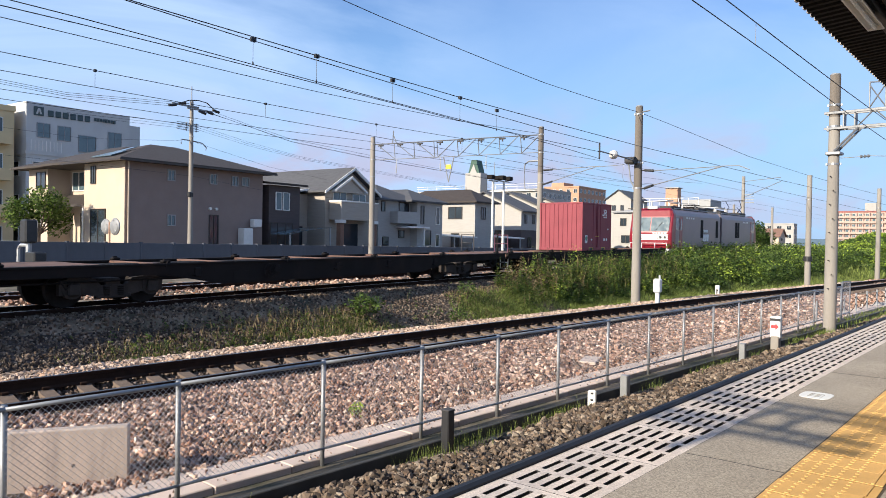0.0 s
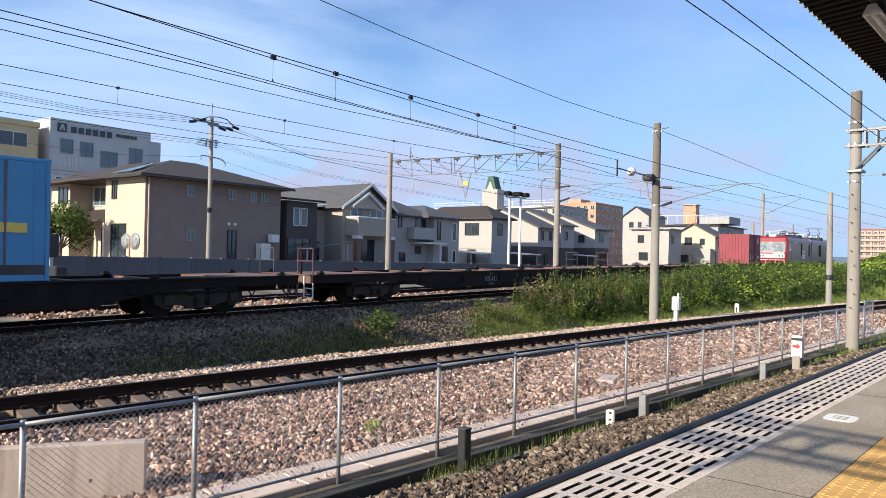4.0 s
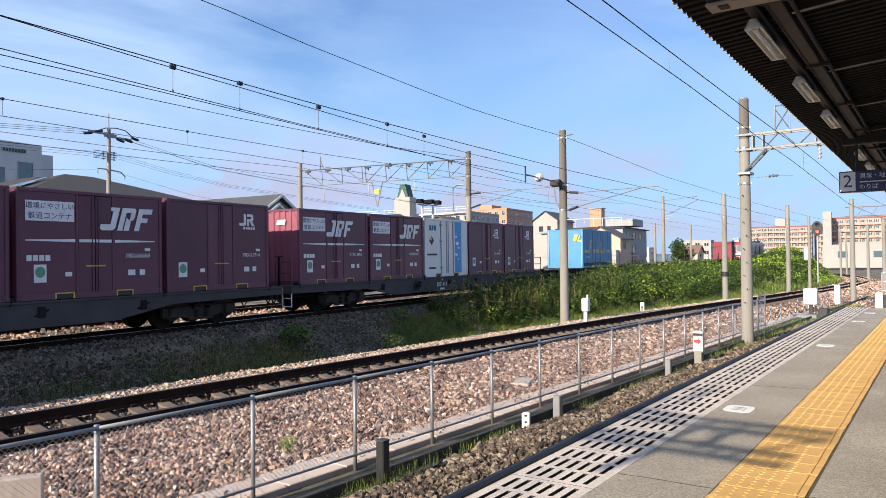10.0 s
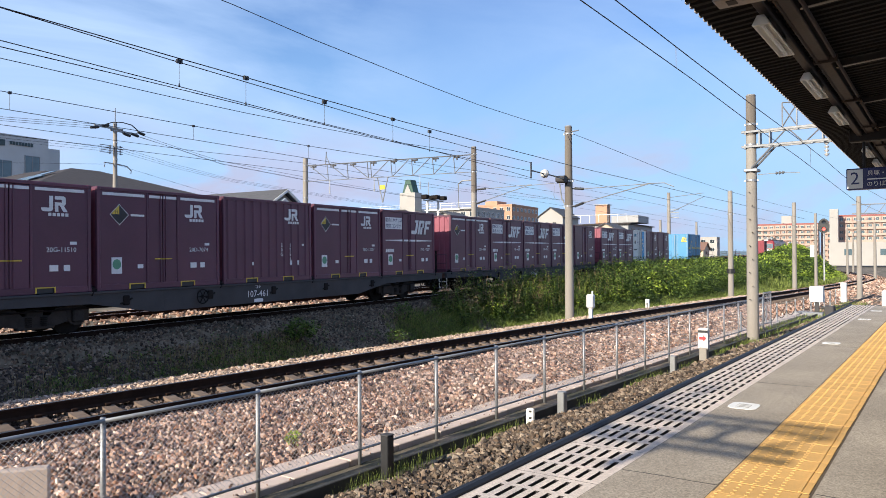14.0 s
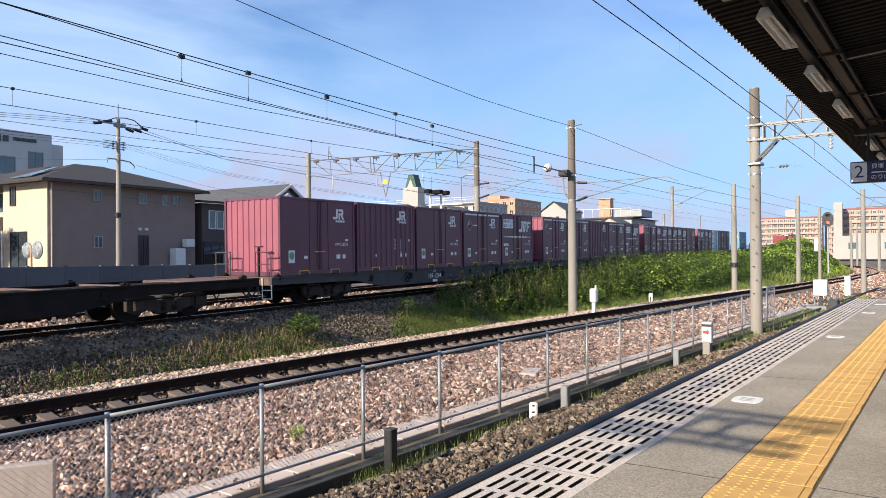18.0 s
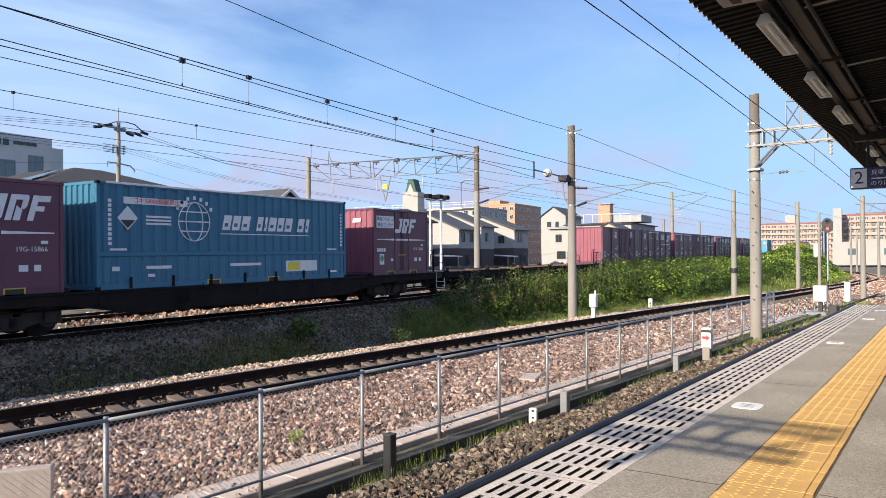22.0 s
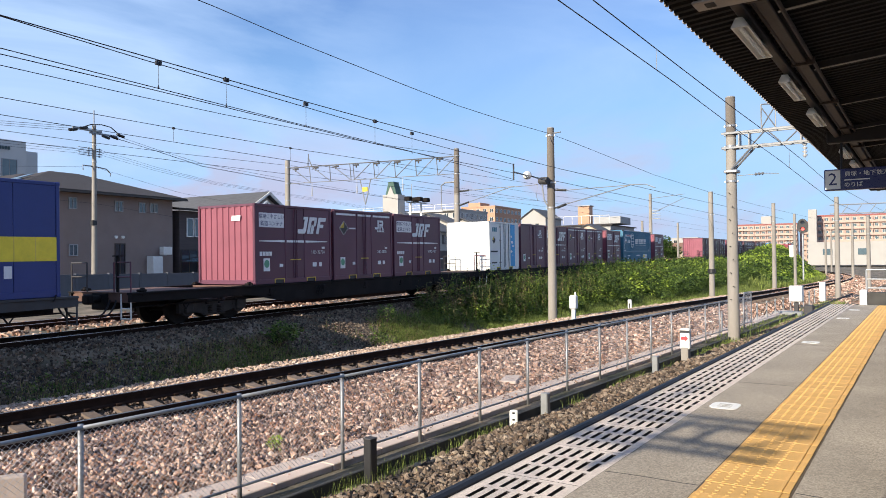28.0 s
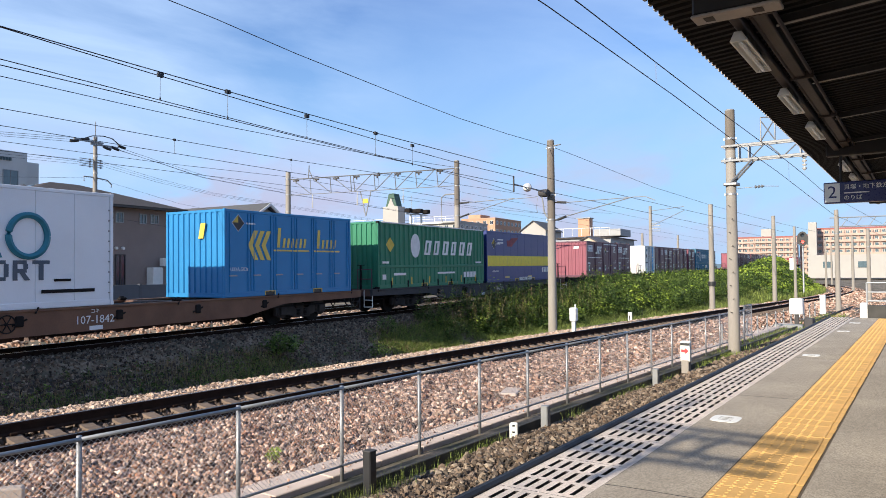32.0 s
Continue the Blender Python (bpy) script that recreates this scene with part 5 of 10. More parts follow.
            side_mark("chevron", [(y, 1.55), (y + 0.24, 2.0), (y + 0.42, 2.0), (y + 0.18, 1.55), (y + 0.42, 1.1), (y + 0.24, 1.1)], "lamp_gold", c, x + 0.002, "gold chevron")
        for k, a in enumerate((2.2, 2.45, 2.65, 2.85, 3.05, 3.25, 3.45, 4.15, 4.4, 4.62, 4.84, 5.05)):
            h = 0.62 if k in (0, 7) else 0.3
            side_mark("emblem", rect(a, a + (0.13 if k in (0, 7) else 0.10), 1.5, 1.5 + h, 0.06), "lamp_gold", c, x + 0.002, "gold stroke of the lettering")
        side_mark("stripe", rect(2.05, 3.75, 1.38, 1.43), "lamp_gold", c, x + 0.002)
        side_mark("stripe", rect(4.0, 5.4, 1.38, 1.43), "lamp_gold", c, x + 0.002)
        side_text("U32A-5026", 0.16, "deco_white", c, x, 0.6, 0.82)
        s = Shape(); s.prism([(0.2, 1.75), (0.4, 1.75), (0.5, 2.2), (0.3, 2.2)], "y", -0.03, -0.018)
        part("emblem", s, "mark_yellow", c)
    elif style == "eco":
        side_mark("hazard_diamond", [(0.55, 1.75), (0.83, 1.45), (1.11, 1.75), (0.83, 2.05)], "deco_white", c, x, "white diamond sign")
        side_mark("hazard_diamond", [(0.62, 1.70), (0.83, 1.5), (1.04, 1.70)], "black_paint", c, x + 0.004)
        side_mark("label_plate", rect(0.72, 2.62, 2.10, 2.27), "deco_white", c, x, "white plate with a loading warning")
        side_text("コキ50000積載禁止", 0.165, "red_paint", c, x + 0.006, 1.67, 2.185)
        for k in range(10):
            side_mark("small_print", rect(0.30, 0.39, 1.08 + 0.115 * k, 1.16 + 0.115 * k), "deco_white", c, x)
            side_mark("small_print", rect(L - 0.30, L - 0.22, 1.08 + 0.115 * k, 1.16 + 0.115 * k), "deco_white", c, x)
        for k in range(3):
            side_mark("small_print", rect(1.35, 2.1, 1.60 + 0.09 * k, 1.65 + 0.09 * k), "deco_white", c, x)
        for k in range(7):
            a = math.pi * (0.18 + 0.64 * k / 6)
            side_mark("emblem", rect(2.85 + 0.66 * math.cos(a) - 0.045, 2.85 + 0.66 * math.cos(a) + 0.045, 1.74 + 0.62 * math.sin(a) - 0.05, 1.74 + 0.62 * math.sin(a) + 0.05), "deco_white", c, x)
        # the globe emblem: rings and bars
        cy, cz, r = 2.85, 1.72, 0.52
        for rx in (0.52, 0.28):
            s = Shape()
            pts = [(x + 0.004, cy + rx * math.cos(a), cz + r * math.sin(a)) for a in np.linspace(0, 2 * math.pi, 25)]
            s.path(pts, 0.016, 4)
            part("globe_ring", s, "deco_white", c)
        for zz in (-0.26, 0, 0.26):
            hw = math.sqrt(r * r - zz * zz)
            side_mark("globe_bar", rect(cy - hw, cy + hw, cz + zz - 0.016, cz + zz + 0.016), "deco_white", c, x)
        for k, (a, w) in enumerate(((3.8, 0.28), (4.15, 0.28), (4.5, 0.3), (5.1, 0.22), (5.4, 0.1), (5.58, 0.3), (5.95, 0.26), (6.28, 0.3), (6.85, 0.28), (7.22, 0.14))):
            side_mark("emblem", rect(a, a + w, 1.52, 1.94, 0.1), "deco_white", c, x, "white stroke of the lettering")
            side_mark("emblem_gap", rect(a + w * 0.3, a + w * 0.75, 1.62, 1.72, 0.02), paint, c, x + 0.004)
        side_mark("stripe", rect(3.75, 7.4, 1.40, 1.425), "deco_white", c, x)
        side_mark("label_plate", rect(6.35, 7.8, 0.28, 0.62), "deco_white", c, x, "white plate with a yellow-green emblem")
        side_mark("emblem", rect(6.42, 6.95, 0.33, 0.57, 0.04), "sei_yellow", c, x + 0.004)
        for a, b, e, d in ((0.35, 0.8, 0.95, 1.0), (8.3, 8.8, 0.95, 1.0), (1.35, 2.1, 0.48, 0.56), (1.4, 1.6, 0.28, 0.36), (0.4, 0.6, 0.45, 0.56), (4.1, 5.3, 0.5, 0.58), (8.4, 8.8, 0.2, 0.27)):
            side_mark("small_print", rect(a, b, e, d), "deco_white", c, x)
    elif style == "zen":
        side_mark("hazard_diamond", [(0.55, 1.72), (0.85, 1.42), (1.15, 1.72), (0.85, 2.02)], "mark_yellow", c, x, "yellow diamond sign")
        o = [(2.75 + 0.36 * math.cos(a), 1.72 + 0.5 * math.sin(a)) for a in np.linspace(0, 2 * math.pi, 28, endpoint=False)]
        side_mark("emblem_disc", o, "deco_white", c, x, "white disc emblem with worn bars")
        for k, w in enumerate((0.5, 0.44, 0.5, 0.44, 0.5, 0.46)):
            a = 3.45 + k * 0.78
            side_mark("emblem", rect(a, a + w, 1.34, 1.96, 0.16), "deco_white", c, x, "white block of the worn lettering")
            side_mark("emblem_gap", rect(a + w * 0.36, a + w * 0.62, 1.44, 1.86, 0.1), paint, c, x + 0.004)
        for a, b, e, d in ((0.3, 0.75, 0.98, 1.06), (8.3, 8.9, 0.98, 1.06), (1.1, 2.0, 0.5, 0.6), (4.6, 6.2, 0.52, 0.6), (0.3, 0.55, 0.35, 0.55)):
            side_mark("small_print", rect(a, b, e, d), "deco_white", c, x)
        for k in range(4):
            side_mark("small_print", rect(7.05 + 0.33 * k, 7.31 + 0.33 * k, 0.32, 0.58), "deco_white", c, x)
        for k in range(6):
            side_mark("latch", rect(0.95 + 1.45 * k, 1.02 + 1.45 * k, 0.12, 0.42), "mark_yellow", c, x + 0.004)
    elif style == "sei":
        side_mark("colour_band", rect(0.05, L - 0.05, 0.82, 1.36), "sei_yellow", c, x, "yellow band along the side")
        diamond(c, x, 0.85, 1.97, 0.27)
        for k in range(5):
            side_mark("emblem", rect(7.45 + 0.26 * k, 7.62 + 0.26 * k, 0.45, 0.72), "deco_white", c, x, "white stroke of the maker's lettering")
        side_mark("emblem", [(2.5, 1.86), (3.1, 1.86), (3.3, 2.0), (3.9, 2.28), (3.9, 2.36), (3.1, 2.32), (2.75, 2.16), (2.45, 2.2)], "emblem_red", c, x, "red winged emblem as a plain patch")
        side_text("U54A-38314", 0.15, "deco_white", c, x, 1.0, 0.56)
        side_mark("label_plate", rect(4.05, 5.75, 0.05, 0.21), "deco_white", c, x + 0.02)
        side_text("空コン専用フォークポケット", 0.115, "black_paint", c, x + 0.026, 4.9, 0.13)
        side_text("HL", 0.12, "black_paint", c, x + 0.008, 0.78, 2.04)
        for k in range(1, 20):
            side_mark("band_joint", rect(0.1 + k * (L - 0.2) / 20, 0.1 + k * (L - 0.2) / 20 + 0.02, 0.82, 1.36), "lamp_gold", c, x + 0.003)
        for k in range(2):
            side_mark("small_print", rect(1.3, 2.0, 2.0 + 0.16 * k, 2.06 + 0.16 * k), "deco_white", c, x)
        for y in (2.2, 5.3):
            side_mark("pocket_edge", rect(y, y + 0.55, 0.2, 0.27), "lamp_gold", c, x + 0.003)
    elif style == "kao":
        for k, y in enumerate((5.2, 6.25, 7.3)):
            if k == 2:
                s = Shape()
                s.path([(x + 0.004, y + 0.43 * math.cos(a), 1.62 + 0.46 * math.sin(a)) for a in np.linspace(0, 2 * math.pi, 33)], 0.075, 6)
                part("emblem", s, "kao_teal", c, "teal ring of the maker's lettering")
            else:
                side_mark("emblem", [(y - 0.5, 1.14), (y - 0.34, 1.14), (y - 0.2, 1.46), (y + 0.2, 1.46), (y + 0.34, 1.14), (y + 0.5, 1.14), (y + 0.1, 2.1), (y - 0.1, 2.1)], "kao_teal", c, x)
                side_mark("emblem_gap", [(y - 0.14, 1.6), (y + 0.14, 1.6), (y, 1.94)], paint, c, x + 0.004)
        for y, shapes in ((6.05, (rect(0.0, 0.1, 0.0, 0.44), rect(0.1, 0.32, 0.36, 0.44), rect(0.1, 0.32, 0.16, 0.24), rect(0.24, 0.34, 0.24, 0.36))),
                          (6.48, (rect(0.0, 0.1, 0.08, 0.36), rect(0.30, 0.40, 0.08, 0.36), rect(0.06, 0.34, 0.36, 0.44), rect(0.06, 0.34, 0.0, 0.08))),
                          (6.97, (rect(0.0, 0.1, 0.0, 0.44), rect(0.1, 0.3, 0.36, 0.44), rect(0.1, 0.3, 0.17, 0.25), rect(0.23, 0.33, 0.25, 0.36), [(0.14, 0.17), (0.26, 0.17), (0.38, 0.0), (0.26, 0.0)])),
                          (7.40, (rect(0.14, 0.25, 0.0, 0.36), rect(0.0, 0.39, 0.36, 0.44)))):
            for o in shapes:
                side_mark("emblem", [(y + a, 0.64 + b) for a, b in o], "mark_slate", c, x)
        side_mark("small_print", rect(7.6, 8.9, 0.34, 0.42), "frame_dark", c, x)
        side_mark("small_print", rect(7.9, 8.3, 0.6, 0.66), "frame_dark", c, x)
        for k in range(9):
            s = Shape(); s.tube((xs - 0.05, L - 0.12, 0.3 + 0.25 * k), (xs + 0.01, L - 0.12, 0.3 + 0.25 * k), 0.02, n=6)
            part("hinge", s, "galv", c)
    return c


LONG = {
    "fl": (6.2, 2.55, "fl_blue", "fl", "worn light-blue twenty-foot container with gold markings"),
    "fl2": (6.06, 2.6, "fl2_blue", "fl2", "bright blue twenty-foot container with gold chevrons"),
    "eco": (9.3, 2.62, "eco_blue", "eco", "teal-blue ribbed thirty-one-foot container with globe emblem"),
    "zen": (9.2, 2.62, "zen_green", "zen", "green ribbed thirty-one-foot container with white disc"),
    "sei": (9.75, 2.62, "sei_blue", "sei", "navy container with a broad yellow band"),
    "kao": (9.4, 2.72, "kao_white", "kao", "smooth white thirty-one-foot container with teal and slate markings"),
}
for key, spec in LONG.items():
    TEMPLATES[key] = long_container(*spec)


def bogie(parent, y, name="bogie"):
    """A two-axle bogie; the frame is the part, wheels, axles and springs are its pieces."""
    s = Shape()
    for sx in (-0.93, 0.93):
        s.prism([(y - 1.25, 0.32), (y - 1.25, 0.62), (y - 0.95, 0.70), (y - 0.45, 0.66), (y - 0.3, 0.5), (y + 0.3, 0.5), (y + 0.45, 0.66), (y + 0.95, 0.70), (y + 1.25, 0.62), (y + 1.25, 0.32), (y + 0.7, 0.32), (y + 0.35, 0.24), (y - 0.35, 0.24), (y - 0.7, 0.32)], "x", sx - 0.06, sx + 0.06)
    s.box(-0.95, 0.95, y - 0.2, y + 0.2, 0.45, 0.66, c=0.03)
    for sx in (-0.93, 0.93):
        for yy in (y - 0.95, y + 0.95):
            s.tube((sx - 0.075, yy, 0.47), (sx + 0.075, yy, 0.47), 0.25, n=14)
        s.box(sx - 0.08, sx + 0.08, y - 0.42, y + 0.42, 0.20, 0.30, c=0.02)
    b = part(name, s, "bogie_grime", parent, "grimy bogie frame")
    for yy in (y - 0.95, y + 0.95):
        for sx in (-0.56, 0.56):
            w = Shape()
            prof = [(0.43, sx - 0.065), (0.43, sx + 0.065), (0.40, sx + 0.07), (0.2, sx + 0.035), (0.12, sx + 0.09), (0.12, sx - 0.09), (0.2, sx - 0.035), (0.40, sx - 0.07)]
            n = 20
            rings = [[(p[1], yy + p[0] * math.cos(2 * math.pi * i / n), 0.43 + p[0] * math.sin(2 * math.pi * i / n)) for i in range(n)] for p in prof]
            w.loft(rings + [rings[0]], caps=False)
            part("wheel", w, "wheel", b, "steel wheel")
        w = Shape(); w.tube((-1.08, yy, 0.43), (1.08, yy, 0.43), 0.075, n=10)
        part("axle", w, "wheel", b)
        for sx in (-1.02, 1.02):
            w = Shape(); w.box(sx - 0.07, sx + 0.07, yy - 0.14, yy + 0.14, 0.3, 0.58, c=0.03)
            part("axle_box", w, "bogie_grime", b)
    for sx in (-0.98, 0.98):
        for d in (-0.17, 0.17):
            w = Shape()
            for k in range(5):
                w.tube((sx, y + d, 0.27 + 0.045 * k), (sx, y + d, 0.295 + 0.045 * k), 0.085, n=10)
            part("spring", w, "wheel", b)
    return b


def wagon(sill="frame_dark", label="", number="", deck_label=""):
    """A skeleton container flat: fishbelly side sills, cross beams, two bogies, end platform with rails."""
    c = root("container_wagon", None, label, "wagon", "container wagons")
    y0, y1 = -0.42, 19.72
    for sx in (-1, 1):
        s = Shape()
        o = [(y0, 0.74), (y0, 0.97), (y1, 0.97), (y1, 0.74), (15.6, 0.70), (13.9, 0.40), (5.4, 0.40), (3.7, 0.70)]
        xa, xb = sorted((sx * 1.16, sx * 1.27))
        s.prism(o, "x", xa, xb)
        for z in (0.93, ):
            s.box(*sorted((sx * 1.10, sx * 1.30)), y0, y1, z, 0.985, c=0.01)
        part("side_sill", s, sill, c, "fishbelly side sill")
        for y in (4.6, 7.2, 9.65, 12.1, 14.7):
            s = Shape(); s.box(*sorted((sx * 1.25, sx * 1.31)), y - 0.09, y + 0.09, 0.62, 0.86, c=0.02)
            s.tube((sx * 1.28, y - 0.16, 0.66), (sx * 1.28, y + 0.16, 0.78), 0.022, n=6)
            part("container_lock", s, "frame_dark", c, "dark container fastening")
        for y in (0.0, 3.78, 7.64, 11.5, 15.36, 19.2):
            s = Shape(); s.box(*sorted((sx * 1.05, sx * 1.22)), y - 0.11, y + 0.11, 0.985, 1.05, c=0.02)
            s.tube((sx * 1.16, y - 0.06, 1.05), (sx * 1.16, y + 0.06, 1.06), 0.035, n=6)
            s.tube((sx * 1.27, y - 0.02, 1.03), (sx * 1.31, y - 0.10, 0.90), 0.018, n=6)
            part("clamp", s, "frame_dark", c)
    s = Shape(); s.box(-0.32, 0.32, y0, y1, 0.52, 0.95, c=0.02)
    part("centre_sill", s, "frame_dark", c)
    for y in np.linspace(y0 + 0.05, y1 - 0.25, 11):
        s = Shape(); s.box(-1.16, 1.16, y, y + 0.2, 0.72, 0.975, c=0.015)
        part("cross_beam", s, "deck", c, "rusty cross beam")
    for a, b in ((y0 + 0.02, 2.2), (y1 - 2.2, y1 - 0.02)):
        s = Shape(); s.box(-1.15, 1.15, a, b, 0.962, 0.983)
        part("deck_plate", s, "deck", c, "rust-brown deck plate")
    bogie(c, 2.55); bogie(c, 16.75)
    for y, sg in ((y0, -1), (y1, 1)):
        s = Shape(); s.tube((0, y, 0.80), (0, y + sg * 0.32, 0.80), 0.11, n=8)
        s.box(-0.14, 0.14, *sorted((y + sg * 0.2, y + sg * 0.4)), 0.68, 0.94, c=0.04)
        part("coupler", s, "frame_dark", c)
        for xx in (0.45, 0.7):
            s = Shape()
            pts = [(xx, y, 0.78)] + [(xx, y + sg * 0.32 * k / 5, 0.72 - 0.32 * math.sin(math.pi * k / 5 * 0.5)) for k in range(1, 6)]
            s.path(pts, 0.022, 6)
            part("brake_hose", s, "rubber", c, "hanging black brake hose")
        s = Shape()
        for xx in (0.86, 1.24):
            s.tube((xx, y - sg * 0.02, 0.3), (xx, y - sg * 0.02, 0.95), 0.02, n=6)
        s.tube((0.86, y - sg * 0.02, 0.32), (1.24, y - sg * 0.02, 0.32), 0.02, n=6)
        s.tube((0.86, y - sg * 0.02, 0.58), (1.24, y - sg * 0.02, 0.58), 0.02, n=6)
        part("step", s, "white_paint" if sg < 0 else "frame_grey", c, "pale steel step at the wagon end")
    # end rails at the rear
    for sx in (1, -1):
        s = Shape()
        for xx in (1.2 * sx, 0.55 * sx):
            s.tube((xx, y0 + 0.05, 0.98), (xx, y0 + 0.05, 1.75), 0.02, n=6)
        for z in (1.75, 1.38):
            s.tube((1.2 * sx, y0 + 0.05, z), (0.55 * sx, y0 + 0.05, z), 0.02, n=6)
        part("end_rail", s, "maroon" if sx > 0 else "frame_grey", c, "steel grab rail at the wagon end")
    s = Shape(); ring = [(1.33, 6.9 + 0.19 * math.cos(a), 0.70 + 0.19 * math.sin(a)) for a in np.linspace(0, 2 * math.pi, 21)]
    s.path(ring, 0.016, 6)
    for k in range(3):
        a = math.pi * k / 3
        s.tube((1.33, 6.9 - 0.18 * math.cos(a), 0.70 - 0.18 * math.sin(a)), (1.33, 6.9 + 0.18 * math.cos(a), 0.70 + 0.18 * math.sin(a)), 0.012, n=6)
    s.tube((1.24, 6.9, 0.70), (1.35, 6.9, 0.70), 0.03, n=8)
    part("brake_wheel", s, "frame_dark", c, "spoked hand-brake wheel")
    # hand-brake stand at the rear
    s = Shape(); s.box(0.64, 0.71, y0 + 0.03, y0 + 0.10, 0.98, 1.9, c=0.015); s.box(0.54, 0.82, y0, y0 + 0.14, 1.9, 1.93, c=0.01)
    part("brake_stand", s, "frame_dark", c, "dark brake stand")
    for y in (1.2, 18.0):
        s = Shape(); s.tube((1.22, y, 0.66), (1.22, y + 0.14, 0.46), 0.02, n=6); s.tube((1.22, y + 0.14, 0.46), (1.22, y + 0.26, 0.62), 0.016, n=6)
        part("hook", s, "frame_dark", c)
    for a, b in ((5.7, 6.2),):
        s = Shape(); s.box(1.268, 1.275, a, b, 0.50, 0.72, c=0.002)
        part("sill_plate", s, sill, c)
    s = Shape(); s.tube((1.05, y0 + 0.3, 0.60), (1.05, y1 - 0.3, 0.60), 0.022, n=6)
    part("brake_pipe", s, "frame_dark", c)
    s = Shape(); s.box(-0.9, 0.9, 8.2, 9.3, 0.3, 0.52, c=0.04)
    part("brake_gear", s, "frame_dark", c)
    s = Shape(); s.tube((-0.6, 10.4, 0.42), (-0.6, 11.6, 0.42), 0.16, n=12)
    part("air_tank", s, "frame_dark", c)
    return c


WAGONS = {
    "grey": wagon("frame_grey", "grey skeleton container wagon with fishbelly sill"),
    "dark": wagon("frame_dark", "dark rusty skeleton container wagon"),
    "brown": wagon("frame_brown", "brown skeleton container wagon"),
}


def put_wagon(kind, u, number):
    w = copy_thing(WAGONS[kind], Matrix())
    if number:
        side_text("コキ", 0.12, "deco_white" if kind != "dark" else "trans_grey", w, 1.268, 11.0 if number == "106-331" else 9.0, 0.86)
        side_text(number, 0.27, "deco_white" if kind != "dark" else "trans_grey", w, 1.268, 11.0 if number == "106-331" else 9.0, 0.66)
        side_mark("small_print", rect(8.85, 9.2, 0.42, 0.52), "deco_white" if kind != "dark" else "frame_grey", w, 1.268)
    if number == "103-161":
        s = Shape().path([(1.36, 6.9 + 0.19 * math.cos(a), 0.70 + 0.19 * math.sin(a)) for a in np.linspace(0, 2 * math.pi, 21)], 0.018, 6)
        part("wheel_rim", s, "mark_yellow", w, "yellow rim of the hand-brake wheel")
    MOVING.append((w, u, 0.0))
    return w


def put_container(key, u, number="", y=0.0):
    c = copy_thing(TEMPLATES[key], Matrix())
    if number:
        side_text(number, 0.155, "deco_white", c, W12 / 2 - 0.019, 3.0, 0.98)
    MOVING.append((c, u, DECK))
    return c


P12 = 3.86
TRAIN = [
    # wagon's place, kind, number, then its containers from the rear: (key, offset, number)
    (102.6, "dark", "", [("red", 7.0, "")]),
    (82.2, "dark", "", []),
    (61.7, "dark", "102-161", []),
    (41.0, "dark", "103-161", [("fl", 6.7, "")]),
    (20.45, "grey", "107-418", [("jrfv", 0, "V19C-4806"), ("jrf", P12, "19D-80687"), ("jot", 2 * P12, ""), ("jr", 3 * P12, "19D-45061"), ("jr", 4 * P12, "19D-42702")]),
    (-0.1, "grey", "107-860", [("haz", 0, "20D-4090"), ("jrf", P12, "19D-34630"), ("jrf", 2 * P12, "19D-39325"), ("jrf", 3 * P12, "19D-36460"), ("jr", 4 * P12, "19D-51714")]),
    (-20.65, "grey", "107-461", [("haz", 0, "20G-11510"), ("haz", P12, "20D-7074"), ("rib", 2 * P12, ""), ("haz", 3 * P12, "20D-12201"), ("jrf", 4 * P12, "19G-17387")]),
    (-41.25, "grey", "107-1214", [("jr", 0, "V19C-8751"), ("rib", P12, ""), ("jr", 2 * P12, "19D-48828"), ("haz", 3 * P12, "20D-4786"), ("jrf", 4 * P12, "19D-36795")]),
    (-61.9, "dark", "", []),
    (-82.75, "dark", "", [("jrf", 0, "19G-15866"), ("eco", 4.5, ""), ("jrfv", 15.45, "V19C-4302")]),
    (-103.1, "dark", "", [("jot2", 0, ""), ("jr", 4.0, "19D-46591"), ("jrf", 4.0 + P12, "19D-32556"), ("haz", 4.0 + 2 * P12, "20C-285"), ("haz", 4.0 + 3 * P12, "20D-35")]),
    (-123.5, "dark", "", [("jrf", 3.95, "19D-32754"), ("haz", 3.95 + P12, "20D-7828"), ("jrfv", 3.95 + 2 * P12, "V19C-1077")]),
    (-145.05, "grey", "106-331", [("zen", 0, ""), ("sei", 9.55, "")]),
    (-165.95, "brown", "107-1842", [("kao", 0.1, ""), ("fl2", 13.1, "")]),
]
for u, kind, number, load in TRAIN:
    put_wagon(kind, u, number)
    for key, d, n in load:
        put_container(key, u + d, n)
for ob in (*TEMPLATES.values(), *WAGONS.values()):
    for o in (*ob.children_recursive, ob):
        bpy.data.objects.remove(o)


def cab_shell(cy, sg, prof, w=1.43):
    """A cab with a raked front: its side outline (depth, height) between two rounded flanks."""
    s = Shape()
    rings = []
    for x, k, drop in ((-w, 0.12, 0.42), (-w + 0.06, 0.05, 0.22), (-w + 0.24, 0.0, 0.0), (w - 0.24, 0.0, 0.0), (w - 0.06, 0.05, 0.22), (w, 0.12, 0.42)):
        rings.append([(x, cy + sg * (d + (k if d < 1.0 else 0.0)), min(z, 3.66 - drop)) for d, z in prof])
    return s.loft(rings)


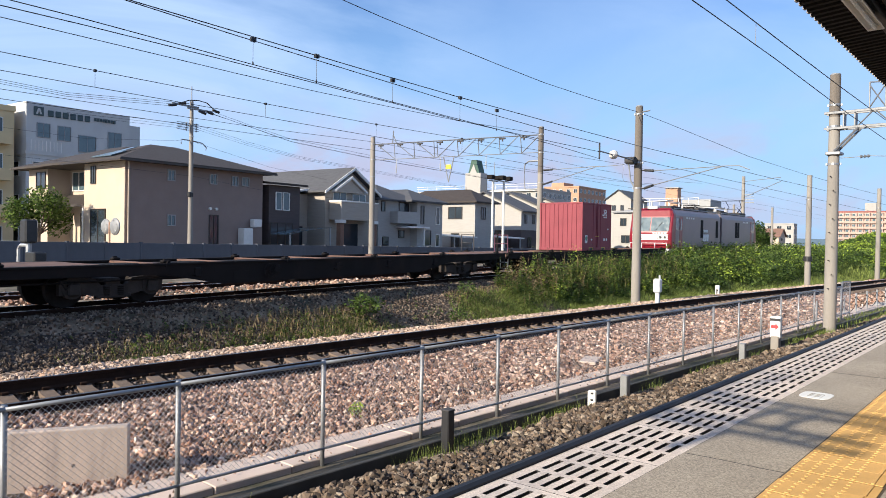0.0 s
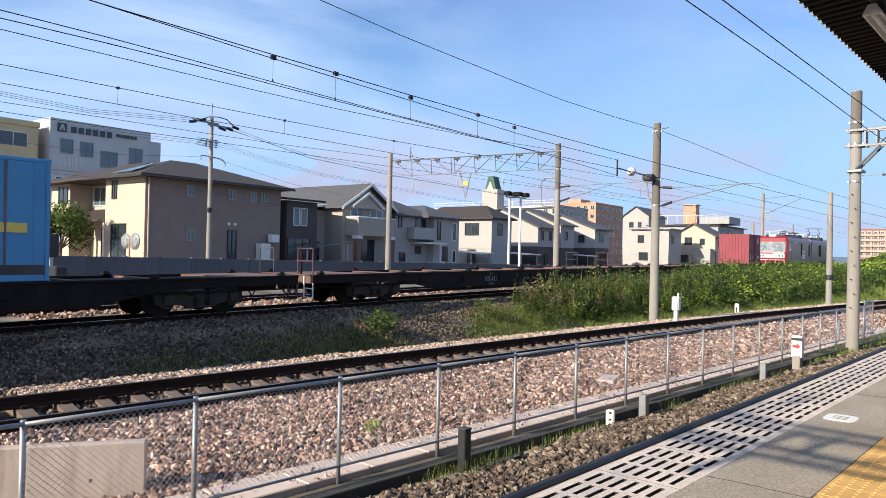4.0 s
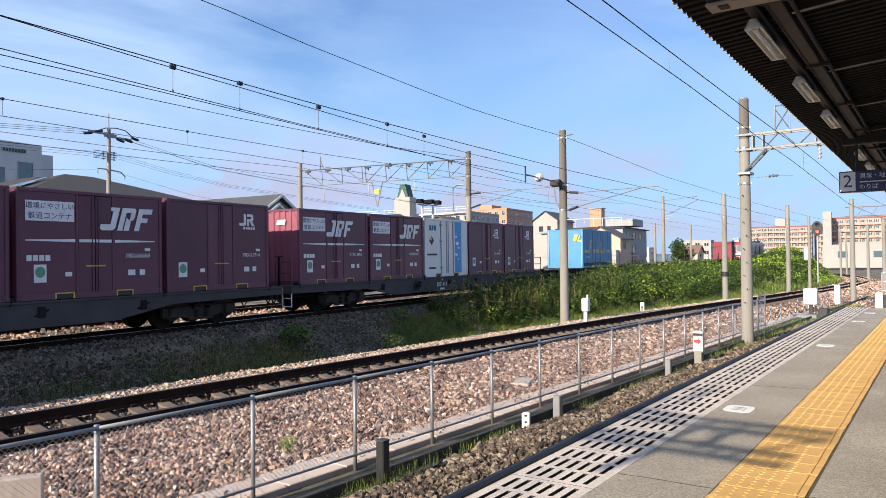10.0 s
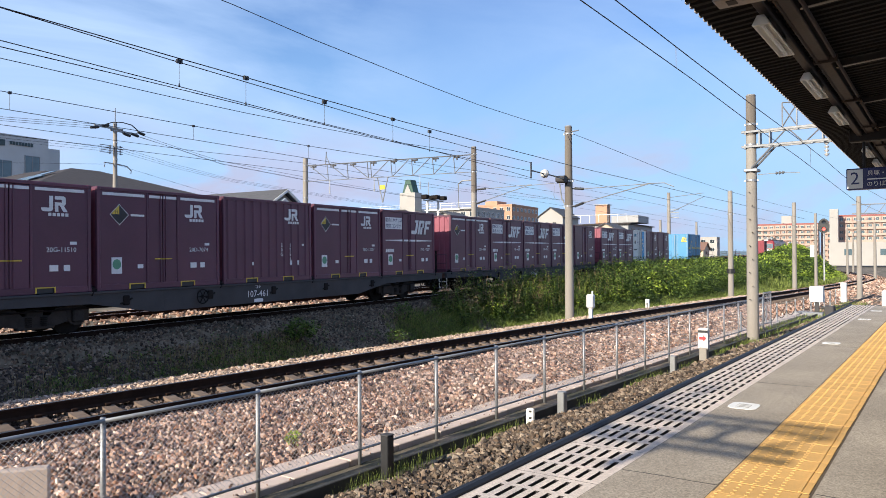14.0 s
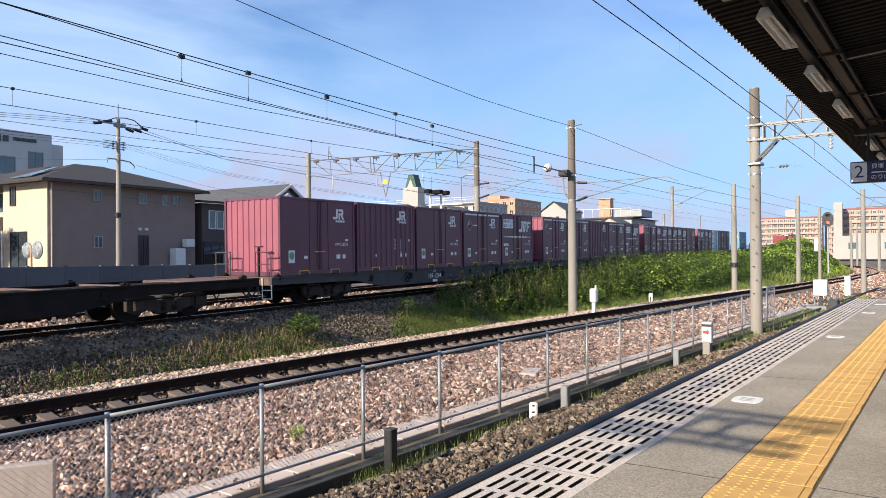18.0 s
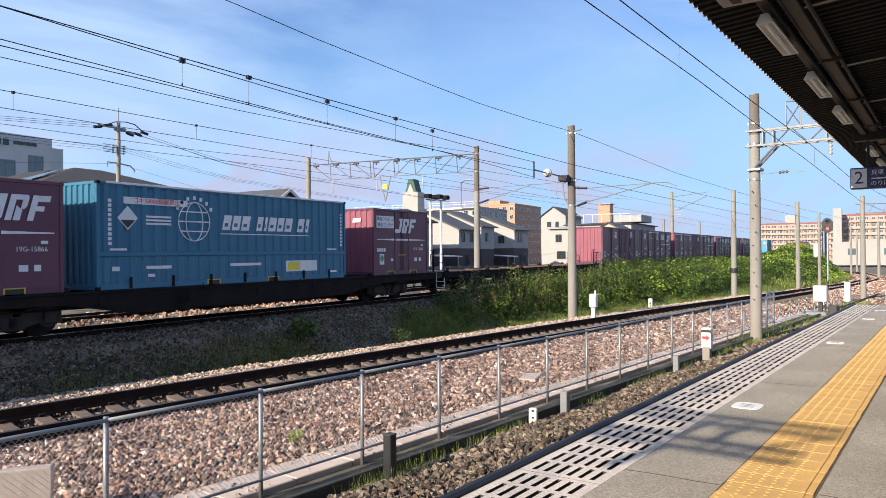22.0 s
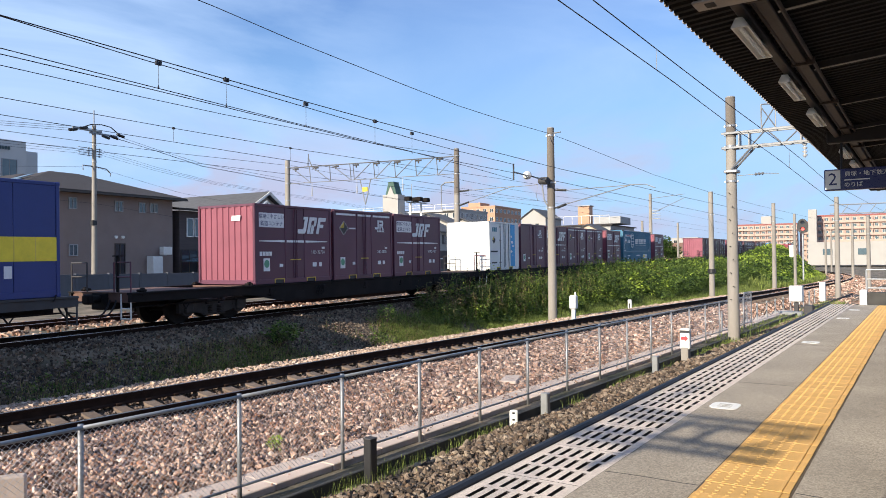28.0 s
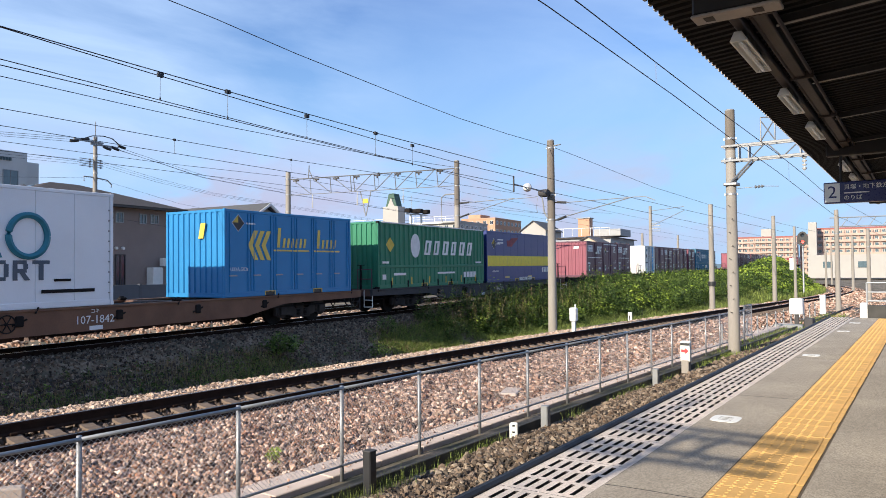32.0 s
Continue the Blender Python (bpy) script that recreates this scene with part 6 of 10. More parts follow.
def locomotive():
    """A two-section electric locomotive: raked red fronts, grey flanks, dark windows, roof gear and pantographs."""
    c = root("electric_locomotive", None, "red-fronted two-section electric locomotive with grey sides", "locomotive")
    for k, (ya, yb) in enumerate(((0.35, 12.2), (12.7, 24.5))):
        front = k == 0
        cy, sg = (ya, 1) if front else (yb, -1)
        y0, y1 = (ya + 0.75, yb) if front else (ya, yb - 0.75)
        s = Shape()
        o = [(-1.40, 0.95), (-1.43, 1.2), (-1.43, 3.2), (-1.36, 3.42), (-1.2, 3.6), (1.2, 3.6), (1.36, 3.42), (1.43, 3.2), (1.43, 1.2), (1.40, 0.95)]
        s.prism(o, "y", y0, y1)
        body = part("body", s, "loco_side", c, "silver-grey flank")
        cab = part("cab", cab_shell(cy, sg, [(0.06, 0.98), (0.0, 1.2), (0.0, 2.02), (0.34, 3.1), (0.36, 3.5), (0.55, 3.66), (0.78, 3.66), (0.78, 0.98)], 1.44), "loco_red", c, "glossy red raked cab front")
        for xa, xb in ((-1.26, -0.04), (0.04, 1.26)):
            s = Shape()
            q = [(0.02, 2.14), (0.30, 3.04), (0.42, 3.04), (0.14, 2.14)]
            s.loft([[(x, cy + sg * d, z) for d, z in q] for x in (xa, xb)])
            # paler glass colour, for the sky mirrored in the windscreen
            part("windscreen", s, "glass_sky", cab, "windscreen, paled as if reflecting sky")
            s = Shape(); s.tube((xa + 0.3, cy + sg * 0.0, 2.1), (xa + 0.75, cy + sg * 0.2, 2.75), 0.015, n=5)
            part("wiper", s, "black_paint", cab)
        for z0, z1 in ((1.53, 1.59), (1.84, 1.90)):
            s = Shape(); s.box(-1.24, 1.24, *sorted((cy - sg * 0.02, cy + sg * 0.1)), z0, z1, c=0.01)
            part("white_line", s, "white_paint", cab, "white line across the front")
        s = Shape(); s.box(-0.52, 0.52, *sorted((cy - sg * 0.018, cy + sg * 0.1)), 1.592, 1.838)
        part("white_panel", s, "white_paint", cab, "white panel between the headlights")
        for xx in (-0.88, 0.88):
            s = Shape(); s.box(xx - 0.34, xx + 0.34, *sorted((cy - sg * 0.03, cy + sg * 0.1)), 1.6, 1.83, c=0.03)
            lamp = part("headlight", s, "grey_box", cab, "headlight cluster")
            for dx in (-0.15, 0.15):
                s = Shape(); s.tube((xx + dx, cy - sg * 0.045, 1.715), (xx + dx, cy, 1.715), 0.085, n=10)
                part("lens", s, "black_paint", lamp)
        s = Shape()
        for n_ in range(5):
            s.box(0.18 + 0.2 * n_, 0.32 + 0.2 * n_, *sorted((cy - sg * 0.012, cy + sg * 0.05)), 1.94, 2.03)
        part("number_bar", s, "white_paint", cab, "white number bars")
        s = Shape(); s.box(-0.35, 0.35, *sorted((cy + sg * 0.4, cy + sg * 0.9)), 3.6, 3.82, c=0.04)
        part("destination_box", s, "grey_box", cab)
        s = Shape(); s.box(-1.3, 1.3, *sorted((cy - sg * 0.02, cy + sg * 0.3)), 0.62, 0.95, c=0.03)
        part("buffer_beam", s, "grey_box", c, "pale grey buffer beam")
        s = Shape(); s.box(-1.1, 1.1, *sorted((cy + sg * 0.1, cy + sg * 0.4)), 0.22, 0.62, c=0.03)
        part("plough", s, "frame_grey", c)
        s = Shape(); s.box(-0.16, 0.16, *sorted((cy - sg * 0.35, cy + sg * 0.2)), 0.7, 1.0, c=0.04)
        part("coupler", s, "frame_dark", c)
        s = Shape()
        for xx in (-1.25, -0.45, 0.45, 1.25):
            s.tube((xx, cy - sg * 0.3, 0.72), (xx, cy - sg * 0.3, 1.32), 0.025, n=6)
        s.tube((-1.25, cy - sg * 0.3, 1.32), (1.25, cy - sg * 0.3, 1.32), 0.022, n=6)
        s.box(-1.28, 1.28, *sorted((cy - sg * 0.34, cy)), 0.68, 0.73)
        part("front_rail", s, "grey_box", c, "pale step rail before the cab")
        for sx in (-1, 1):
            w = [cy + sg * 0.95, cy + sg * 1.5]
            s = Shape(); s.box(*sorted((sx * 1.425, sx * 1.446)), min(w), max(w), 2.2, 3.05, c=0.01)
            part("cab_side_window", s, "glass", body)
            w = [cy + sg * 1.75, cy + sg * 2.35]
            s = Shape(); s.box(*sorted((sx * 1.425, sx * 1.444)), min(w), max(w), 1.0, 3.15, c=0.01)
            d_ = part("cab_door", s, "loco_red", body, "dark red cab door stripe")
            s = Shape(); s.box(*sorted((sx * 1.44, sx * 1.452)), min(w) + 0.14, max(w) - 0.14, 2.2, 2.95); part("door_window", s, "glass", d_)
            for y in ((ya + 6.6, ya + 10.6) if front else (ya + 4.2, ya + 4.95)):
                s = Shape(); s.box(*sorted((sx * 1.422, sx * 1.445)), y, y + 0.62, 1.7, 3.0, c=0.01)
                part("side_window", s, "frame_dark", body, "tall dark louvred window")
            for n_ in range(4):
                y = (ya + 3.2 if front else yb - 5.0) + 0.5 * n_
                s = Shape(); s.box(*sorted((sx * 1.422, sx * 1.44)), y, y + 0.3, 3.0, 3.12)
                part("vent", s, "deco_white", body)
            s = Shape(); s.box(*sorted((sx * 1.42, sx * 1.455)), y0, y1, 0.9, 1.02); part("sill", s, "frame_dark", body, "dark lower sill")
            s = Shape(); s.tube((sx * 1.25, y0 + 0.5, 3.68), (sx * 1.25, y1 - 0.3, 3.68), 0.03, n=6); part("roof_rail", s, "loco_grey", body)
        for a_, b_, h_ in ((1.4, 3.6, 3.86), (4.0, 7.2, 3.78), (7.6, 9.8, 3.95)):
            s = Shape(); s.box(-0.95, 0.95, ya + a_, ya + b_, 3.58, h_, c=0.05)
            part("roof_hood", s, "frame_grey", c, "dark roof equipment cover")
        py = (ya + yb) / 2 + (2.0 if front else 3.2)
        s = Shape()
        up = not front
        h1, h2 = (4.5, 5.05) if up else (4.0, 4.1)
        for xx in (-0.6, 0.6):
            s.tube((xx, py - 1.0, 3.93), (xx * 0.9, py + 0.8, h1), 0.035, n=6)
            s.tube((xx * 0.9, py + 0.8, h1), (xx, py - 0.2, h2), 0.028, n=6)
            s.tube((xx, py + 1.0, 3.93), (xx * 0.9, py - 0.8, h1 - 0.05), 0.03, n=6)
        for dy in (-0.35, -0.05):
            s.tube((-0.95, py + dy, h2 + 0.02), (0.95, py + dy, h2 + 0.02), 0.03, n=6)
        s.box(-0.75, 0.75, py - 1.1, py - 0.8, 3.88, 3.98); s.box(-0.75, 0.75, py + 0.8, py + 1.1, 3.88, 3.98)
        part("pantograph", s, "frame_dark", c, "raised pantograph on the roof" if up else "lowered pantograph on the roof")
        for n_ in range(7):
            dx, yy = (-0.55, 0.0, 0.55)[n_ % 3], ya + 1.8 + 1.25 * n_
            s = Shape(); s.tube((dx, yy, 3.75), (dx, yy, 4.22), 0.075, 0.055, 8)
            part("roof_insulator", s, "insulator", c)
        s = Shape(); s.path([(-0.55, ya + 1.8, 4.22), (0.0, ya + 3.05, 4.24), (0.55, ya + 4.3, 4.22), (-0.55, ya + 5.55, 4.24), (0.0, ya + 6.8, 4.22), (0.55, ya + 8.05, 4.24)], 0.03, 5)
        part("bus_bar", s, "loco_grey", c)
        s = Shape(); s.path([(-0.8, ya + 0.9, 3.66), (-0.8, ya + 1.0, 4.15), (0.8, ya + 1.0, 4.2), (0.8, ya + 2.2, 4.25)], 0.035, 6)
        part("cable_loop", s, "insulator", c, "pale roof cable")
        for y in (ya + 2.6, yb - 2.6):
            bogie(c, y)
    s = Shape()
    for n_ in range(3):
        s.prism([(7.55 + 0.5 * n_, 1.45), (7.95 + 0.5 * n_, 1.45), (8.05 + 0.5 * n_, 1.95), (7.65 + 0.5 * n_, 1.95)], "x", 1.43, 1.445)
    s.box(1.43, 1.445, 7.7, 8.8, 2.1, 2.3)
    part("side_marking", s, "deco_white", c, "white block marking on the side")
    s = Shape(); s.box(-1.2, 1.2, 12.2, 12.7, 0.9, 3.4)
    part("gangway", s, "rubber", c)
    return c


MOVING.append((locomotive(), 122.5, 0.0))


# ---- overhead wires, brackets, signals ----
def wire(name, pts, r, label, group="overhead wires", cat="cable"):
    s = Shape().path(pts, r, 5)
    return thing(name, s, "wire", label, cat, group)


def along(frame, x, zs, sag=0.0):
    """Points of a wire: zs are (y, z) places; between two places it may sag."""
    out = []
    for (ya, za), (yb, zb) in zip(zs, zs[1:]):
        n = 8 if sag else 3
        for k in range(n):
            t = k / n
            xx = x if not callable(x) else x(ya + (yb - ya) * t)
            w = to_w(xx, ya + (yb - ya) * t) if frame == "p" else (xx, ya + (yb - ya) * t)
            out.append((*w, za + (zb - za) * t - sag * 4 * t * (1 - t)))
    yb, zb = zs[-1]
    xx = x if not callable(x) else x(yb)
    out.append((*(to_w(xx, yb) if frame == "p" else (xx, yb)), zb))
    return out


# platform line
wire("contact_wire", along("p", -4.6, [(-25, 5.9), (9, 5.38), (14.5, 5.19), (20, 4.92), (24.5, 4.76), (30, 4.48), (37, 4.14), (56, 4.1), (100, 4.2)]), 0.009, "black contact wire over the platform track")
wire("messenger_wire", along("p", -4.6, [(-25, 6.3), (10, 5.74), (14.6, 5.59), (19, 5.46), (25.6, 5.31), (29, 5.19), (34, 4.95), (56, 5.0), (100, 5.1)]), 0.010, "black messenger wire over the platform track")
for y in (13.4, 26.5):
    s = Shape(); s.tube((*to_w(-4.6, y), 5.24 if y < 20 else 4.66), (*to_w(-4.6, y), 5.62 if y < 20 else 5.27), 0.006, n=5)
    thing("wire_dropper", s, "galv", "thin dropper between contact and messenger wire", "dropper", "droppers")
# feeder on the pole tops
wire("feeder_wire", along("p", -14.65, [(-20, 9.6), (10.85, 7.91), (13.5, 7.69), (18.6, 7.39), (21.4, 7.25), (24.9, 7.2), (28.6, 7.22), (31.2, 7.12), (41.9, 6.60), (53.5, 6.40), (68, 6.3), (110, 6.4)], 0.0), 0.011, "black feeder wire on the line poles")
# main line
ANCHORED = lambda y: -12.65 - 0.07 * max(-6.0, y - 5)
wire("messenger_wire", along("p", -12.65, [(-20, 6.9), (4.9, 5.75), (7.8, 5.64), (11.6, 5.50), (14.5, 5.41), (18.5, 5.32), (25.4, 5.19), (40, 5.1), (70, 5.0)]), 0.011, "black messenger wire over the main line")
wire("messenger_wire", along("p", ANCHORED, [(-20, 6.88), (4.9, 5.74), (7.9, 5.63), (12.1, 5.52), (17.2, 5.38), (20.0, 5.34), (24.2, 5.35)]), 0.010, "black messenger wire anchored to the line pole")
wire("contact_wire", along("p", ANCHORED, [(-20, 5.5), (4.8, 5.21), (7.9, 5.14), (12.1, 5.05), (17, 4.98), (21, 4.88), (24.2, 4.76)]), 0.009, "black contact wire anchored to the line pole")
wire("contact_wire", along("p", -12.65, [(-20, 5.45), (4.8, 5.11), (7.8, 5.03), (12.1, 4.88), (14.5, 4.79), (18.4, 4.72), (24.7, 4.68), (40, 4.5), (70, 4.2)]), 0.009, "black contact wire over the main line")
wire("feeder_wire", [(-21.0, -20, 7.3), (-21.8, 11.2, 7.58), (-22.0, 17.2, 7.64), (-22.1, 21.2, 7.71), (-22.2, 25.5, 7.84), (-22.4, 32.4, 8.08), (-22.68, 42.1, 8.66)], 0.013, "thin black wire tied to the rear line pole")
for y, za, zb in ((8.1, 5.09, 5.58), (9.7, 5.0, 5.57), (12.0, 4.90, 5.44), (14.5, 4.82, 5.41), (16.1, 4.74, 5.30)):
    s = Shape(); s.tube((*to_w(-12.65, y), za), (*to_w(-12.65, y), zb), 0.0045, n=5)
    w = to_w(-12.65, y); s.box(w[0] - 0.03, w[0] + 0.03, w[1] - 0.06, w[1] - 0.01, zb - 0.05, zb + 0.03); s.box(w[0] - 0.03, w[0] + 0.03, w[1] + 0.01, w[1] + 0.06, zb - 0.05, zb + 0.03)
    s.tube((*w, za - 0.02), (*w, za + 0.05), 0.022, 0.008, 6)
    thing("wire_dropper", s, "wire", "short dropper with a dark clamp", "dropper", "droppers")
# freight line
wire("messenger_wire", along("w", FX, [(-30, 5.3), (8.7, 5.50), (14.2, 5.55), (19.2, 5.63), (24, 5.77), (29.2, 5.97), (42, 6.36), (96, 6.9), (200, 7.6)]), 0.009, "messenger wire over the freight track")
wire("contact_wire", along("w", FX, [(-30, 4.95), (8.7, 5.10), (14.2, 5.15), (19.2, 5.19), (42.3, 5.35), (96, 5.85), (200, 6.7)]), 0.008, "contact wire over the freight track")
wire("contact_wire", along("w", F2X, [(-30, 5.0), (9, 5.16), (42.3, 5.77), (96, 6.0), (200, 6.7)]), 0.008, "contact wire over the second freight track")
for y, za, zb in ((9.0, 5.11, 5.50), (14.2, 5.15, 5.55), (19.2, 5.19, 5.63), (24.6, 5.23, 5.79)):
    s = Shape(); s.tube((FX, y, za), (FX, y, zb), 0.005, n=5); s.box(FX - 0.03, FX + 0.03, y - 0.03, y + 0.03, zb - 0.03, zb + 0.03)
    thing("wire_dropper", s, "wire", "thin dropper over the freight track", "dropper", "droppers")
wire("feeder_wire", [(-31.0, -30, 6.6), (-32.74, 16.8, 7.62), (-33.1, 22.7, 7.77), (-33.4, 28.0, 7.93), (-34.0, 38.2, 8.40)], 0.012, "black feeder wire behind the freight line")
wire("feeder_wire", along("w", -33.9, [(38.5, 8.4), (97, 9.6)], 0.5), 0.012, "black feeder wire behind the freight line")
wire("feeder_wire", along("w", -28.0, [(40.4, 8.45), (97, 9.5)], 0.5), 0.012, "black feeder wire behind the freight line")


def disc_insulator(s, p, q, n=4, r=0.085):
    p, q = Vector(p), Vector(q)
    s.tube(p, q, 0.02, n=6)
    for k in range(n):
        t = (k + 0.5) / n
        c = p.lerp(q, t); d = (q - p).normalized() * 0.03
        s.tube(c - d, c + d, r, r * 0.55, 10)


# bracket on the platform-side pole
br = root("pole_bracket", PM @ pose(-6.26, 25.6, 0), "pale steel bracket arm bolted to the concrete pole", "bracket")
for z in (5.87, 5.37):
    for dy in (-0.19, 0.15):
        s = Shape(); s.box(-0.27, 3.3, dy, dy + 0.04, z - 0.04, z + 0.04, c=0.008)
        part("arm", s, "bracket_steel", br)
for k in range(4):
    s = Shape(); s.box(0.27 + 0.32 * (k % 2) + 1.9 * (k // 2), 0.31 + 0.32 * (k % 2) + 1.9 * (k // 2), -0.15, 0.15, 5.41, 5.83)
    part("upright", s, "bracket_steel", br)
for k, (xa, za, xb, zb) in enumerate(((0.72, 5.41, 1.12, 5.83), (1.2, 5.83, 1.6, 5.41), (1.75, 5.41, 2.2, 5.83), (2.3, 5.83, 2.7, 5.41), (2.8, 5.41, 3.2, 5.83))):
    s = Shape(); s.tube((xa, -0.16, za), (xb, -0.16, zb), 0.024, n=6)
    part("brace", s, "bracket_steel", br)
for dy in (-0.17, 0.17):
    s = Shape(); s.tube((0.05, dy, 4.64), (0.72, dy, 5.34), 0.038, n=6)
    part("strut", s, "bracket_steel", br)
s = Shape(); s.box(-0.2, 0.24, -0.24, 0.24, 4.52, 4.62, c=0.02)
part("collar", s, "galv", br)
s = Shape()
for p, q in (((0.98, 5.9), (0.98, 6.75)), ((1.42, 5.9), (1.42, 6.72)), ((0.98, 6.75), (1.42, 6.72)), ((0.98, 5.95), (1.42, 6.65)), ((1.42, 5.95), (0.98, 6.65))):
    s.tube((p[0], 0, p[1]), (q[0], 0, q[1]), 0.022, n=6)
part("top_frame", s, "bracket_steel", br, "square frame with crossed bars")
s = Shape(); disc_insulator(s, (2.28, 0, 5.33), (2.28, 0, 4.85))
part("insulator", s, "insulator", br)
s = Shape(); s.tube((0.2, 0, 4.42), (0.75, 0, 4.43), 0.012, n=5); disc_insulator(s, (0.75, 0, 4.43), (1.05, 0, 4.44), 3, 0.06); s.tube((1.05, 0, 4.44), (1.5, 0, 4.40), 0.012, n=5)
part("side_insulator", s, "bracket_steel", br, "small strain insulator beside the pole")
# the same pole and bracket one span back, whose shadow lies across the platform
copy_thing(rpole, Matrix.Translation((*to_w(-6.26, -5.0), 0)))
copy_thing(br, PM @ pose(-6.26, -5.0, 0))
# fittings on the main-line pole
cb = root("pole_bracket", PM @ pose(-14.65, 28.6, 0), "steel cantilever and porcelain insulators on the line pole", "bracket")
for z0, z1 in ((4.70, 4.66), (3.92, 4.05)):
    s = Shape(); s.tube((0.15, 0.0, z0), (0.32, 0.0, z0), 0.03, n=8); s.tube((0.30, 0.0, z0), (0.73, 0.0, z1), 0.055, n=10)
    part("insulator", s, "black_paint", cb)
s = Shape(); s.tube((0.72, 0, 4.66), (3.64, 0, 4.69), 0.018, n=6)
part("cantilever", s, "galv", cb)
s = Shape(); s.tube((0.72, 0, 4.05), (3.64, 0, 4.68), 0.022, n=6)
part("cantilever", s, "galv", cb)
s = Shape(); s.path([(3.3, 0, 4.62), (3.6, 0, 4.70), (4.3, 0, 4.68), (4.7, 0, 4.5)], 0.02, 6)
part("steady_arm", s, "galv", cb)
s = Shape(); s.box(-0.42, 0.05, -0.5, 0.1, 4.98, 5.24, c=0.05); s.tube((-0.3, -0.45, 5.1), (0.08, -0.45, 5.1), 0.16, n=12)
part("tension_gear", s, "frame_grey", cb, "dark wire tensioner")
s = Shape(); s.tube((0.0, -0.5, 5.1), (0.42, -2.75, 5.08), 0.028, n=6)
part("pull_rod", s, "trans_grey", cb)
s = Shape()
rings = [[(0.42 + rr * math.cos(a_), -2.9 + dd, 5.08 + rr * math.sin(a_)) for a_ in np.linspace(0, 2 * math.pi, 14, endpoint=False)] for rr, dd in ((0.05, -0.2), (0.13, -0.16), (0.18, -0.05), (0.17, 0.05), (0.09, 0.14), (0.04, 0.18))]
s.loft(rings)
part("insulator", s, "insulator", cb, "large white porcelain insulator")
s = Shape(); s.tube((0.42, -3.0, 5.07), (0.63, -4.35, 5.06), 0.026, n=6)
part("pull_rod", s, "trans_grey", cb)
s = Shape(); s.box(0.61, 0.66, -4.42, -4.36, 4.74, 5.38, c=0.01)
part("yoke", s, "frame_grey", cb, "upright yoke that gathers the wires")
s = Shape(); s.path([(-0.45, 0, 5.0), (-0.35, 0, 4.3), (-0.12, 0, 3.9)], 0.03, 6)
part("stay_bar", s, "trans_grey", cb)
s = Shape(); s.tube((-0.2, 0, 7.2), (0.5, 0, 7.25), 0.03, n=6)
part("top_arm", s, "galv", cb)
# cantilever on the rear pole, reaching over the freight tracks
rb = root("pole_bracket", Matrix.Translation((P2X, P2Y, 0)), "steel cantilever over the freight tracks", "bracket")
for z0, z1, x1 in ((6.25, 6.35, 4.2), (5.3, 6.3, 3.9)):
    s = Shape(); s.tube((0.2, 0, z0), (0.9, 0, z0 + (z1 - z0) * 0.2), 0.06, n=8)
    part("insulator", s, "black_paint", rb)
    s = Shape(); s.tube((0.9, 0, z0 + (z1 - z0) * 0.2), (x1, 0, z1), 0.025, n=6)
    part("cantilever", s, "galv", rb)
s = Shape(); s.tube((3.9, 0, 6.3), (5.8, 0, 6.36), 0.022, n=6)
part("cantilever", s, "galv", rb)
s = Shape(); s.path([(5.79, 0, 6.36), (5.7, 0, 5.6), (5.8, 0, 5.345)], 0.014, 5)
part("steady_arm", s, "galv", rb)
s = Shape(); s.path([(-0.2, 0, 5.0), (-1.1, 0, 5.0), (-1.2, 0, 5.2), (-1.2, 0, 6.7), (-0.9, 0, 6.9), (-0.15, 0, 6.9)], 0.05, 8)
part("pipe", s, "galv", rb, "bent grey pipe beside the pole")


def az_el(a, y):
    return (y * math.tan(radians(a)), y)


# further poles along the lines
for az_, y, z0, z1, r, lab in ((-8.82, 52.2, -1.5, 6.15, 0.17, "concrete line pole with a black band"), (-4.56, 68.7, -1.4, 6.3, 0.17, "round concrete line pole beside the main line"), (-13.18, 97.0, 0.3, 10.2, 0.22, "concrete line pole behind the freight line"), (-13.8, 120.0, 0.0, 7.8, 0.2, "short concrete pole behind the freight line"), (-11.2, 150.0, 0.6, 8.7, 0.22, "distant concrete line pole"), (-0.53, 55.0, -1.3, 5.6, 0.15, "concrete line pole with a lattice arm"), (1.35, 72.0, -1.3, 5.1, 0.15, "distant concrete line pole"), (-3.2, 77.0, -1.3, 5.75, 0.13, "slim concrete pole beside the signal"), (0.4, 105.0, -1.3, 5.8, 0.16, "distant concrete line pole"), (-1.25, 125.0, -1.3, 6.0, 0.15, "distant concrete line pole"), (-0.9, 150.0, -1.3, 6.0, 0.15, "distant concrete line pole"), (2.6, 95.0, -1.3, 5.6, 0.16, "distant concrete line pole")):
    x, yy = az_el(az_, y)
    concrete_pole("line_pole", x, yy, z0, z1, r * 1.15, r * 0.9, lab, (z1 - 1.6,))
x, y = az_el(-8.82, 52.2)
s = Shape(); s.tube((x, y, 0.55), (x, y, 0.85), 0.27, n=14)
thing("pole_sleeve", s, "black_paint", "black protective sleeve round a concrete pole", "sleeve")
la = root("lattice_arm", Matrix.Translation((*az_el(-0.53, 55.0), 0)), "pale steel lattice arm on a concrete pole", "bracket")
for z in (5.1, 4.5):
    s = Shape(); s.tube((-0.4, 0, z), (6.0, 0, z), 0.04, n=6)
    part("chord", s, "galv", la)
for k in range(7):
    s = Shape(); s.tube((0.3 + 0.8 * k, 0, 4.5), (0.7 + 0.8 * k, 0, 5.1), 0.025, n=6)
    part("brace", s, "galv", la)
